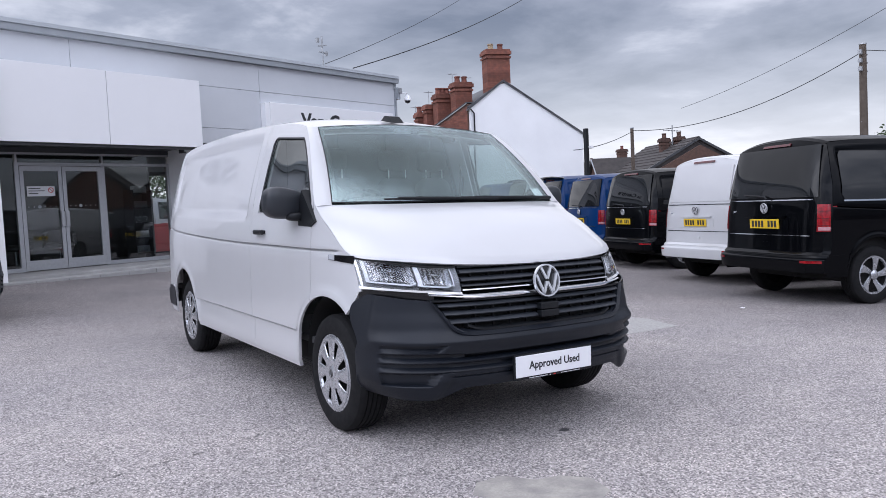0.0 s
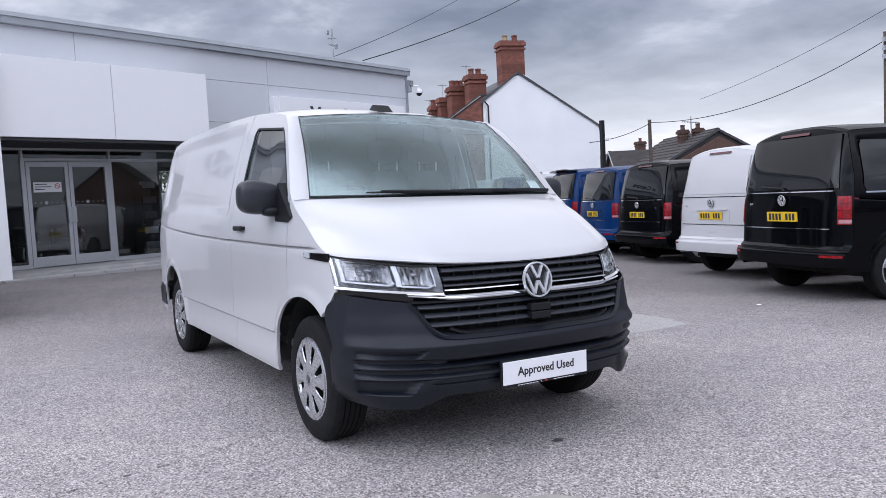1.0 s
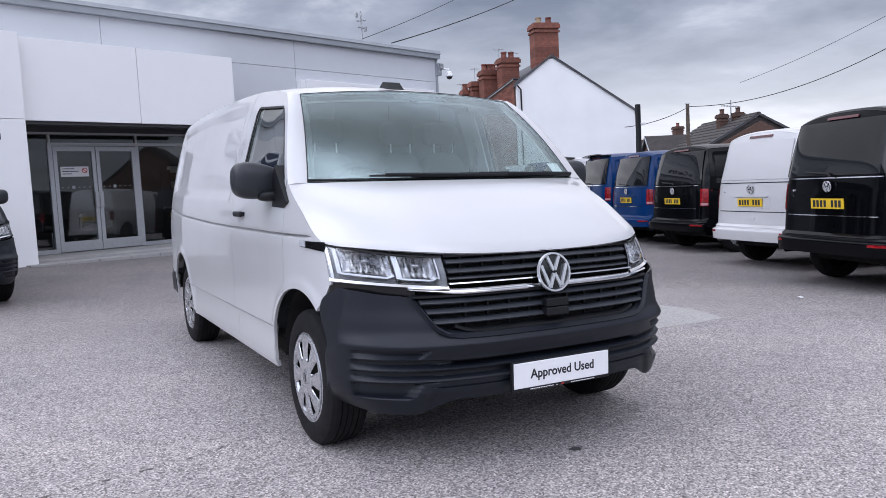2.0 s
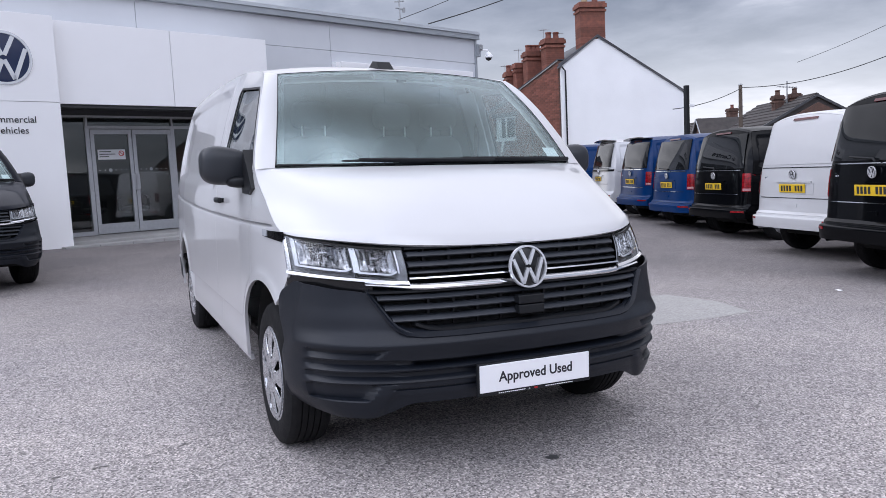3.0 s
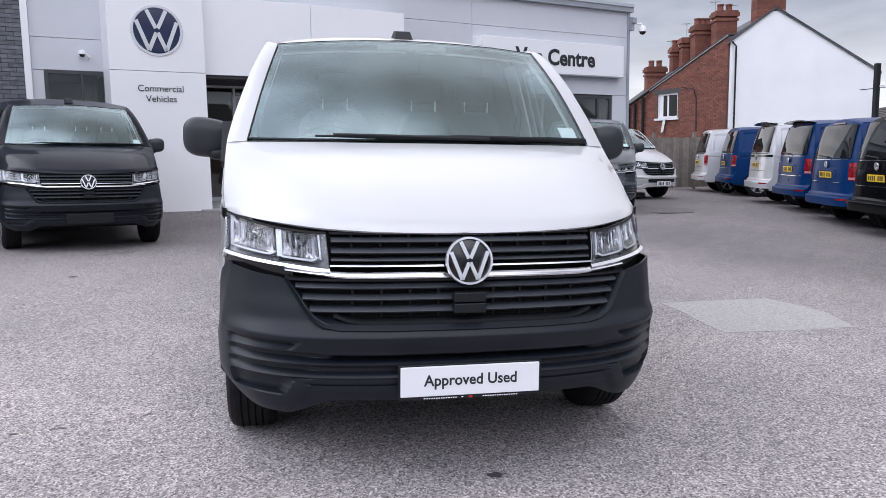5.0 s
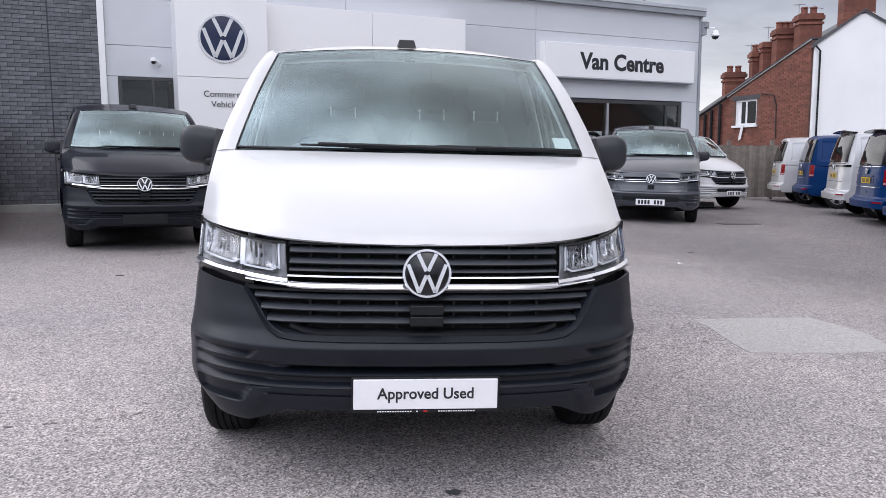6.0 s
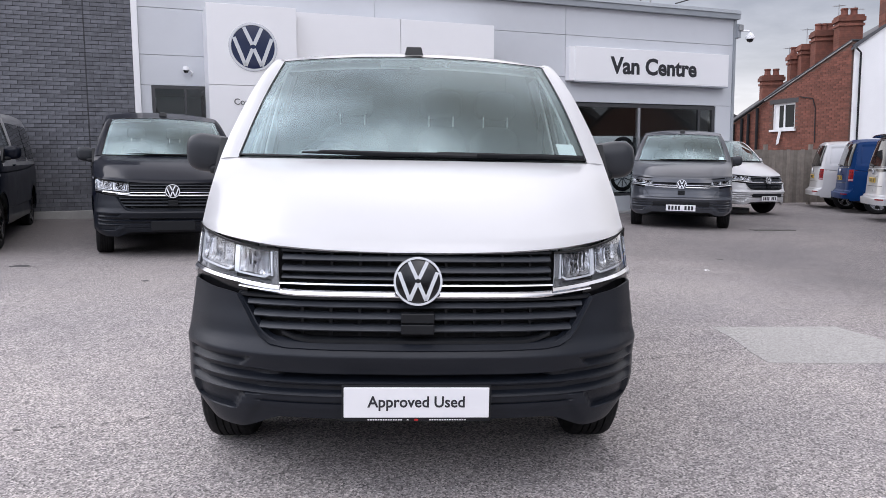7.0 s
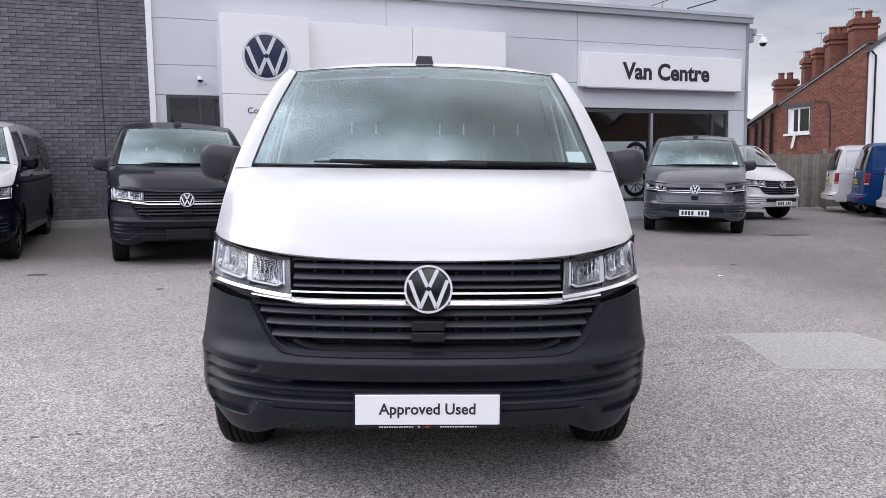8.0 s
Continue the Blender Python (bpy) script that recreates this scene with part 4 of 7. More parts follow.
def van(m, paint_, label, group="", bumper=PLASTIC, cabin=True, upper=None, windows=(), light_bar=False, rear_glass=True, rear_plate=True, lens=RED_LENS, style="cover", finish=SILVER, key="silver", spoiler=False, front_plate=None, hood_paint=None, slim=False, intake=False, wrap=0.085):
    v = thing("van", m, label, "van", group)
    up = upper or paint_
    # flanks
    for sgn in (-1, 1):
        side = part("wing", side_sheet(0.48, DOOR_A - 0.0035, 46, sgn, lambda y: max(arch_low(y, SILL), wing_low(y)), lambda y: max(min(roof_edge(y) - 0.003, 0.818 + (y - 0.50) * 2.16 if y < 0.58 else 9.0), max(arch_low(y, SILL), wing_low(y)) + 0.004), 26), paint_, v, "", True)
        door = part("door", side_sheet(DOOR_A, DOOR_B, 40, sgn, lambda y: arch_low(y, SILL), lambda y: min(win_low(y), roof_edge(y) - 0.003), 44), paint_, v, "painted cab door", True)
        part("door_frame", side_sheet(1.03, DOOR_B, 44, sgn, lambda y: (window_ends(y)[1] if WIN_F < y < WIN_R else win_low(y)), lambda y: roof_edge(y) - 0.003, 8), up, door, "", True)
        part("window_seal", join(*[sheet(lambda y, t, k=k: (lambda e: (sgn * (side_x(y, e) + 0.002), y, e))(window_ends(y)[k] + (0.016 if k == 0 else -0.012) * t), (lambda q: q if (sgn > 0) == (k == 0) else q[::-1])(np.linspace(WIN_F, WIN_R, 44)), (0, 1), 0.004) for k in (0, 1)], side_sheet(WIN_R - 0.022, WIN_R + 0.002, 4, sgn, lambda y: window_ends(y)[0], lambda y: window_ends(y)[1], 10, 0.004)), TRIM, door, "black window seal", True)
        g = part("window", side_sheet(WIN_F, WIN_R - 0.002, 36, sgn, lambda y: window_ends(y)[0], lambda y: window_ends(y)[1], 12, 0.004, lambda y, z: 0.008), SIDE_GLASS, door, "clear cab side window", True)
        g.visible_shadow = False
        part("door_handle", join(moved(box(-0.012, 0.012, -0.085, 0.085, -0.016, 0.016, 0.010), pose(sgn * (side_x(1.84, 1.105) + 0.022), 1.84, 1.105)), moved(box(-0.014, 0.014, -0.016, 0.016, -0.012, 0.012, 0.004), pose(sgn * (side_x(1.84, 1.105) + 0.006), 1.78, 1.105)), moved(box(-0.014, 0.014, -0.016, 0.016, -0.012, 0.012, 0.004), pose(sgn * (side_x(1.84, 1.105) + 0.006), 1.90, 1.105))), TRIM if bumper is PLASTIC else paint_, door, "dark plastic door handle")

        def pressed(y, z):
            e = min(y - 2.17, 4.40 - y, z - 1.205 - 0.022 * (y - 2.17), roof_edge(min(y, 4.5)) - 0.095 - z)
            return 0.020 * ease(e, 0.0, 0.012)
        panel = part("side_panel", side_sheet(DOOR_B + 0.0035, 4.60, 96, sgn, lambda y: arch_low(y, SILL), lambda y: roof_edge(min(y, 4.5)) - 0.003, 60, 0.016, pressed), paint_, v, "", True)
        part("gap", join(side_sheet(DOOR_B - 0.02, DOOR_B + 0.03, 3, sgn, lambda y: 0.31, lambda y: roof_edge(y) - 0.03, 24, 0.004, lambda y, z: 0.018), side_sheet(DOOR_A - 0.03, DOOR_A + 0.02, 3, sgn, lambda y: 0.72, lambda y: roof_edge(y) - 0.03, 20, 0.004, lambda y, z: 0.018)), VOID, panel)
        part("sill", join(side_sheet(1.29, 3.55, 20, sgn, lambda y: 0.293, lambda y: 0.325, 4, 0.02, lambda y, z: 0.010)), paint_ if bumper is PLASTIC else bumper, v, "", True)
        if upper:
            part("upper_side", side_sheet(DOOR_B + 0.006, 4.60, 50, sgn, lambda y: 1.10, lambda y: roof_edge(min(y, 4.5)) - 0.003, 20, 0.006, lambda y, z: pressed(y, z) - 0.004), up, v, "", True)
            part("upper_door", side_sheet(DOOR_A, DOOR_B, 20, sgn, lambda y: 1.10, lambda y: min(win_low(y), roof_edge(y) - 0.003), 6, 0.006, lambda y, z: -0.004), up, v, "", True)
        for y0, y1 in windows:
            lo = lambda y: 1.18 + (0.05 - math.sqrt(max(0.0025 - (max(0.05 - min(y - y0, y1 - y), 0)) ** 2, 0)))
            hi = lambda y: 1.72 - (0.05 - math.sqrt(max(0.0025 - (max(0.05 - min(y - y0, y1 - y), 0)) ** 2, 0)))
            w = part("side_window", side_sheet(y0, y1, 26, sgn, lo, hi, 12, 0.006, lambda y, z: -0.006), GLOSS_PANE, v, "dark privacy glass side window", True)
            part("window_trim", side_sheet(y0 + 0.02, y1 - 0.02, 20, sgn, lambda y: 1.158, lambda y: 1.176, 3, 0.01, lambda y, z: -0.010), CHROME, w, "", True)
        # wheel housings
        for hub in (HUB_F, HUB_R):
            part("wheel_housing", lathe([(sgn * 0.885, 0.400), (sgn * 0.60, 0.398), (sgn * 0.58, 0.08)], 28, "x", math.pi, 0.0), VOID, v, "", True, pose(0, hub, ARCH))
            wheel(v, sgn * 0.803, hub, style, finish, key)
        # side repeater let into the wing
        rp = part("side_repeater", sheet(lambda y, t: (sgn * (side_x(y, 0.973) + 0.006), y, 0.973 + 0.020 * t * (1 - 0.35 * (y - 0.60) / 0.2) + 0.03 * (y - 0.6)), (np.linspace(0.56, 0.80, 10) if sgn > 0 else np.linspace(0.80, 0.56, 10)), (-1, 0, 1), 0.008), GLOSS_BLACK, v, "black side indicator strip with clear end", True)
        part("lens", sheet(lambda y, t: (sgn * (side_x(y, 0.980) + 0.010), y, 0.976 + 0.014 * t + 0.03 * (y - 0.6)), (np.linspace(0.735, 0.79, 5) if sgn > 0 else np.linspace(0.79, 0.735, 5)), (-1, 0, 1), 0.006), LENS_WHITE, rp, "", True)
        # mirror on its arm
        mir = part("mirror", mirror_shell(sgn), TRIM_MIRROR if bumper is PLASTIC or slim else paint_, v, "dark plastic door mirror", True)
        part("mirror_arm", join(superbox(sgn * 0.925, 1.20, 1.205, 0.085, 0.05, 0.028, 3), prism([(0.96, 1.175), (1.02, 1.145), (1.20, 1.150), (1.21, 1.24), (1.135, 1.36), (1.05, 1.27)], sgn * (side_x(1.10, 1.25) - 0.04), sgn * (side_x(1.10, 1.22) + 0.016), "x")), TRIM, mir, "", True)
        part("mirror_glass", moved(lathe([(0.0, 0.0005), (0.0, 1.0)], 28, "y"), pose(sgn * 0.990, 1.346, 1.296) @ Matrix.Diagonal((0.094, 1, 0.078, 1))), CHROME, mir, "", True)
    part("bonnet", sheet(hood_point, list(np.linspace(-1, 1, 49)), np.linspace(0, 0.985, 26), 0.012), hood_paint or paint_, v, "smooth painted bonnet", True)
    part("roof", sheet(roof_point, np.linspace(-1, 1, 41), list(np.linspace(0, 0.2, 12)) + list(np.linspace(0.24, 1, 24)), 0.014), up, v, "", True)
    for sgn in (-1, 1):
        part("pillar", sheet(lambda w, q: pillar_point(w, q, sgn), (np.linspace(0, 1, 8) if sgn > 0 else np.linspace(1, 0, 8)), np.linspace(-0.02, 1.0, 26), 0.012), up, v, "", True)
    ws = part("windscreen", sheet(screen_point, np.linspace(-1, 1, 33), np.linspace(0, 1, 18), 0.005), SCREEN_GLASS, v, "raked clear windscreen", True)
    ws.visible_shadow = False
    off = lambda p: (p[0] * 0.998, p[1] + 0.010, p[2] - 0.008)
    frit = [sheet(lambda s, q: off(screen_point(s, q)), np.linspace(-1, 1, 33), (0.0, 0.015, 0.030), 0.003), sheet(lambda s, q: off(screen_point(s, q)), np.linspace(-1, 1, 33), (0.958, 0.98, 1.0), 0.003)]
    for a, b in ((-1, -0.952), (0.952, 1)):
        frit.append(sheet(lambda s, q: off(screen_point(s, q)), (a, (a + b) / 2, b), np.linspace(0, 1, 18), 0.003))
    frit.append(sheet(lambda s, q: off(screen_point(s, q)), np.linspace(-0.26, 0.26, 9), np.linspace(0.90, 0.98, 3), 0.003))
    seal = lambda p: (p[0], p[1] - 0.004, p[2] + 0.003)
    rubber = [sheet(lambda s, q: seal(screen_point(s, q)), np.linspace(-1, 1, 33), e, 0.003) for e in ((0.0, 0.010), (0.996, 1.0))]
    rubber += [sheet(lambda s, q: seal(screen_point(s, q)), e, np.linspace(0, 1, 18), 0.003) for e in ((-1.0, -0.995), (0.995, 1.0))]
    part("screen_seal", join(*rubber), TRIM, ws, "", True)
    part("screen_border", join(*frit), GLOSS_BLACK, ws, "black enamel border", True)
    part("rear_mirror", superbox(0.0, 1.40, 1.745, 0.028, 0.015, 0.012, 3), TRIM, ws, "", True)
    for x0, x1, zb in ((0.28, -0.44, 0.0), (0.80, 0.10, 0.0)):
        pts = [tuple(Vector(screen_point(x / 0.82, 0.004 + 0.018 * math.sin(math.pi * 0.5 * (x0 - x) / (x0 - x1)))) + Vector((0, -0.020, 0.014))) for x in np.linspace(x0, x1, 10)]
        wp = part("wiper", tube(pts, [0.011] * 4 + [0.008] * 6, 6), TRIM, v, "black wiper", True)
        part("blade", tube([tuple(Vector(screen_point(x / 0.82, 0.006 + 0.016 * math.sin(math.pi * 0.5 * (x0 - x) / (x0 - x1)))) + Vector((0, -0.012, 0.008))) for x in np.linspace(x0 - 0.1, x1 - 0.08, 8)], [0.006, 0.008, 0.010, 0.013, 0.012, 0.009, 0.007, 0.005], 6), TRIM, wp)
    part("cowl", sheet(lambda s, t: (s * 0.84, 0.838 + 0.145 * s * s + 0.03 * t, 1.245 + 0.012 * t), np.linspace(-1, 1, 20), (-1.2, 0, 1), 0.01), TRIM, v, "", True)
    part("aerial", join((lambda g: ([(x * (1 - 6.0 * max(z, 0.0)), y, z) for x, y, z in g[0]], g[1]))(prism([(-0.075, -0.012), (0.085, 0.0), (0.075, 0.012), (0.055, 0.036), (-0.02, 0.032)], -0.050, 0.050, "x"))), TRIM, v, "black roof aerial", False, pose(0.0, 1.70, roof_mid(1.70) - 0.006, 7, 0, 0))
    part("underbody", box(-0.74, 0.74, 0.55, 4.25, 0.25, 0.46, 0.03), VOID, v)
    part("inner_box", box(-0.84, 0.84, 2.2, 4.4, 0.44, 1.2), VOID, v)
    # the nose
    bp = part("bumper", sheet(lambda s, t: bumper_point(s, t), list(np.linspace(-1, 1, 201)), BUMPER_ROWS + list(np.linspace(1.08, 2, 12)), 0.008), bumper, v, "dark grey textured plastic bumper" if bumper is PLASTIC else "painted front bumper", 32)
    for sgn in (-1, 1):
        # gloss black wedge under each lamp and the wing below it
        part("lamp_infill", sheet(lambda s, t: (lambda p: (sgn * p.x, p.y + 0.004, p.z - 0.002 - 0.046 * (1 - t)))(lamp_point(s, 0.0)), (np.linspace(0.33, 1.0, 14) if sgn > 0 else np.linspace(1.0, 0.33, 14)), (0, 0.5, 1), 0.008), GLOSS_BLACK, bp, "", True)
        front_lamp(v, sgn)
        if slim:
            part("lamp_brow", sheet(lambda s, t: (lambda p: (sgn * p.x, p.y, p.z))(lamp_point(s, 0.70 + 0.29 * t, -0.007)), (np.linspace(0.0, 0.985, 14) if sgn > 0 else np.linspace(0.985, 0.0, 14)), np.linspace(0, 1, 5), 0.006), paint_, v, "", True)
    part("nose_backing", sheet(lambda x, z: (x, front_y(x, z) + 0.055, z), np.linspace(-0.68, 0.68, 21), np.linspace(0.60, 0.93, 9), 0.01), VOID, v, "", True)
    gr = part("grille", join(strip_along(np.linspace(-0.50, 0.50, 21), lambda x: 0.929, 0.014, 0.05, out=-0.006), strip_along(np.linspace(-0.66, 0.66, 25), lambda x: 0.764, 0.016, 0.05, out=0.0), strip_along(np.linspace(-0.49, 0.49, 21), lambda x: 0.612 + 0.03 * max(abs(x) - 0.42, 0) / 0.08, 0.022, 0.05, out=0.0)), TRIM, v, "black slatted radiator grille", True)
    # blades whose upper faces slope down to a rounded lip
    for z in (0.905, 0.866):
        part("slat", strip_along(np.linspace(-0.495, 0.495, 21), lambda x: z, 0.020, 0.045, out=0.006, lean=0.020), TRIM_SLAT, gr, "", True)
    part("slat", strip_along(np.linspace(-0.495, 0.495, 21), lambda x: 0.836, 0.012, 0.045, out=0.002, lean=0.010), TRIM_SLAT, gr, "", True)
    for i, z in enumerate((0.741, 0.700, 0.658)):
        e = 0.622 - 0.024 * i
        part("slat", strip_along(np.linspace(-e, e, 21), lambda x: z, 0.021, 0.045, out=0.010, lean=0.022), TRIM_SLAT, gr, "", True)
    for x in np.linspace(-0.42, 0.42, 9):
        part("rib", box(x - 0.005, x + 0.005, front_y(x, 0.9) + 0.030, front_y(x, 0.9) + 0.05, 0.83, 0.935), TRIM, gr)
        part("rib", box(x - 0.005, x + 0.005, front_y(x, 0.7) + 0.030, front_y(x, 0.7) + 0.05, 0.61, 0.75), TRIM, gr)
    rim_path = [(0.656, 0.768), (0.622, 0.715), (0.588, 0.660), (0.562, 0.628), (0.525, 0.607), (0.47, 0.599), (0.30, 0.597), (0.0, 0.597)]
    rim_path += [(-x, z) for x, z in rim_path[-2::-1]]

    def rim_point(u, w):
        k = min(int(u), len(rim_path) - 2)
        (x0, z0), (x1, z1) = rim_path[k], rim_path[k + 1]
        x, z = x0 + (x1 - x0) * (u - k), z0 + (z1 - z0) * (u - k)
        dx, dz = x1 - x0, z1 - z0
        d = math.hypot(dx, dz)
        return (x + dz / d * 0.026 * (w - 0.5), front_y(x, z) - 0.012 + 0.040 * w, z - dx / d * 0.026 * (w - 0.5))
    part("grille_frame", sheet(rim_point, [i * 0.5 for i in range(2 * len(rim_path) - 1)], (0.0, 0.25, 1.0), 0.006), bumper, gr, "", 70)
    part("chrome_strip", strip_along(np.linspace(-0.50, 0.50, 25), lambda x: 0.8165, 0.011, 0.03, out=0.014, lean=0.006), CHROME, gr, "thin chrome strip", True)
    part("chrome_strip", strip_along(np.linspace(-0.66, 0.66, 31), lambda x: 0.783 + 0.012 * max(abs(x) - 0.44, 0) / 0.20, lambda x: 0.024 if abs(x) < 0.48 else 0.024 - 0.017 * (abs(x) - 0.48) / 0.18, 0.03, out=lambda x: 0.018 - 0.012 * max(abs(x) - 0.45, 0) / 0.21, lean=0.016), CHROME, gr, "broad chrome strip", True)
    badge(v, pose(0, front_y(0, 0.832) - 0.024, 0.834, -9, 0, 0), 0.0885, GLOSS_BLACK)
    part("sensor_cover", join(box(-0.060, 0.060, 0.030, 0.07, 0.686, 0.722, 0.004), box(-0.060, 0.060, 0.028, 0.07, 0.646, 0.682, 0.004)), TRIM, gr)
    if front_plate == "dealer":
        holder = part("plate_holder", box(-0.268, 0.268, 0.004, 0.022, 0.335, 0.468, 0.004), TRIM, v, "black plate holder with a line of tiny print")
        for x0, x1 in ((-0.175, -0.04), (-0.035, -0.032), (0.045, 0.185)):
            n = max(1, int((x1 - x0) / 0.009))
            for i in range(n):
                part("print_bar", box(x0 + i * 0.009, x0 + i * 0.009 + 0.0065, 0.0028, 0.004, 0.3395, 0.3430), PLATE_WHITE, holder)
        part("print_spot", box(-0.008, 0.006, 0.0026, 0.004, 0.3385, 0.3445), SIGN_RED, holder)
        pl = part("show_plate", box(-0.260, 0.260, 0.000, 0.008, 0.3495, 0.4605, 0.003), PLATE_WHITE, v, "white plate reading Approved Used")
        lettering("writing", "Approved Used", 0.057, INK, pl, pose(0, -0.0008, 0.4065) @ Matrix.Diagonal((0.955, 1, 1, 1)), 0.0006, "", 0.0011)
    elif front_plate == "plate":
        number_plate(v, pose(0, -0.004, 0.405), PLATE_WHITE)
    elif front_plate == "holder":
        part("plate_holder", box(-0.262, 0.262, 0.002, 0.022, 0.345, 0.462, 0.004), TRIM, v)
    if slim:
        part("nose_panel", join(sheet(lambda x, z: (x, front_y(x, z) - 0.010, z), np.linspace(-0.52, 0.52, 25), np.linspace(0.868, 0.938, 5), 0.01), sheet(lambda x, z: (x, front_y(x, z) - 0.010, z), np.linspace(-0.66, 0.66, 25), np.linspace(0.60, 0.800, 8), 0.01)), paint_, v, "smooth painted nose", True)
    if slim or intake:
        part("lower_intake", strip_along(np.linspace(-0.50, 0.50, 21), lambda x: 0.50, 0.12, 0.03, out=0.006), TRIM, v, "", True)
    van_rear(v, paint_, up, bumper, rear_glass, rear_plate, lens, spoiler, wrap, light_bar)
    if cabin:
        van_cabin(v)
    else:
        part("cab_block", join(box(-0.80, 0.80, 1.0, 2.15, 0.44, 1.22), prism([(-0.84, 0.44), (0.84, 0.44), (0.82, 1.30), (0.68, 1.80), (-0.68, 1.80), (-0.82, 1.30)], 2.16, 2.19)), CABIN, v)
    return v


TRIM_SLAT = material("grille_slat", (0.026, 0.030, 0.037), (0.034, 0.038, 0.046), 10.0, rough=0.38, rough2=0.46)
TRIM_MIRROR = material("mirror_plastic", (0.021, 0.024, 0.029), (0.027, 0.030, 0.036), 6.0, rough=0.36, rough2=0.44, bump=0.12, bump_scale=380.0, spec=0.4)
GLOSS_PANE = material("tinted_pane", (0.008, 0.009, 0.010), (0.011, 0.012, 0.013), 3.0, rough=0.02, spec=0.42)
wing_low = curve([(0.45, 0.840), (0.50, 0.815), (0.525, 0.775), (0.56, 0.725), (0.625, 0.650), (0.68, 0.58)])


def van_rear(v, paint_, up, bumper, rear_glass, rear_plate, lens, spoiler, wrap, light_bar):
    crown = lambda s: 1.800 + 0.085 * (1 - min(abs(s), 1.0) ** 2.6)
    gate = part("tailgate", sheet(lambda x, t: (lambda z: (x * side_x(4.62, z) / 0.92, back_y(x, z), z))(0.565 + (crown(x / 0.92) - 0.565) * t), np.linspace(0.92, -0.92, 45), np.linspace(0, 1, 40), 0.015), paint_, v, "painted tailgate", True)
    part("roof_tail", sheet(lambda s, t: (lambda a, b: tuple(a.lerp(b, t)))(Vector(roof_point(s, 1.0)), Vector((s * side_x(4.62, crown(s)), back_y(s * 0.92, crown(s)) + 0.004, crown(s)))), np.linspace(-1, 1, 31), np.linspace(0, 1, 5), 0.012), up, v, "", True)
    if rear_glass:
        g = part("rear_window", sheet(lambda x, z: (x * (1 - 0.17 * (z - 1.2)), back_y(x, z) + 0.010, z), np.linspace(0.80, -0.80, 33), np.linspace(1.215, 1.80, 18), 0.012), GLOSS_PANE, gate, "dark tinted rear window", True)
        part("wiper", tube([(-0.05, 4.73, 1.20), (0.0, 4.725, 1.232), (0.38, 4.71, 1.255)], 0.012, 6), TRIM, g, "", True)
    else:
        part("pressing", sheet(lambda x, z: (x * (1 - 0.10 * (z - 1.2)), back_y(x, z) + 0.006, z), np.linspace(0.70, -0.70, 25), np.linspace(1.23, 1.76, 14), 0.010), paint_, gate, "", True)
    part("brake_light", sheet(lambda x, z: (x, back_y(x, z) + 0.016, z), np.linspace(0.24, -0.24, 9), (1.818, 1.833, 1.846), 0.012), DARK_RED, gate, "red high brake light", True)
    part("crease", join(sheet(lambda x, z: (x, back_y(x, z) + 0.004, z), np.linspace(0.74, -0.74, 25), (1.180, 1.186, 1.192), 0.008), sheet(lambda x, z: (x, back_y(x, z) + 0.004, z), np.linspace(0.72, -0.72, 25), (0.776, 0.781, 0.786), 0.008)), TRIM if paint_ is WHITE else CHROME, gate, "", True)
    part("plate_recess", sheet(lambda x, z: (x, back_y(x, z) + 0.005, z), np.linspace(0.40, -0.40, 13), np.linspace(0.835, 0.985, 5), 0.008), paint_, gate, "", True)
    part("handle_strip", sheet(lambda x, z: (x, back_y(x, z) + 0.024, z), np.linspace(0.36, -0.36, 13), (0.988, 1.0, 1.008), 0.02), paint_, gate, "", True)
    part("lower_handle", sheet(lambda x, z: (x, back_y(x, z) + 0.008, z), np.linspace(0.10, -0.10, 7), (0.665, 0.685, 0.70), 0.012), paint_, gate, "", True)
    badge(gate, pose(0.0, 4.725, 1.095, 8, 0, 180), 0.062, GLOSS_BLACK)
    for i in range(8):
        part("script_bar", box(0.36 + 0.036 * i, 0.388 + 0.036 * i, 4.67, 4.686, 1.045, 1.066), CHROME, gate)
    if rear_plate:
        p = part("number_plate", box(-0.26, 0.26, 0.0, 0.012, -0.0555, 0.0555, 0.003), PLATE_YELLOW, gate, "yellow plate with plain dark bars", False, pose(0, 4.732, 0.910, 4, 0, 180))
        plain_bars(p, pose(0, 0, 0), 0.46, 0.075, (4, 3), INK)
    for sgn in (-1, 1):
        rear_lamp(v, sgn, lens, wrap)
    def rb(s, t):
        z = 0.375 + 0.195 * t
        a = abs(s)
        if a < 0.8:
            x = 0.92 * a / 0.8
            return (math.copysign(x * side_x(4.62, z) / 0.92, s), back_y(x, z) + 0.040 - 0.048 * ease(t, 0.74, 0.84), z)
        q = (a - 0.8) / 0.2
        yb = back_y(0.92, z) + 0.040 - 0.048 * ease(t, 0.74, 0.84)
        y = yb + (HUB_R + 0.40 + 0.03 * (1 - t) - yb) * q
        return (math.copysign(side_x(min(y, 4.62), z) + 0.003, s), y, z)
    rbp = part("rear_bumper", sheet(rb, np.linspace(1, -1, 61), np.linspace(0, 1, 26), 0.02), bumper if bumper is not PLASTIC else PLASTIC, v, "", True)
    for sgn in (-1, 1):
        us = np.linspace(0.60, 0.79, 9)
        part("reflector", sheet(lambda s, t: (lambda p: (p[0] * 1.004, p[1] + 0.005, p[2]))(rb(sgn * s, 0.54 + 0.14 * t)), us if sgn < 0 else us[::-1], (0, 0.5, 1), 0.006), RED_LENS, rbp, "red bumper reflector", True)
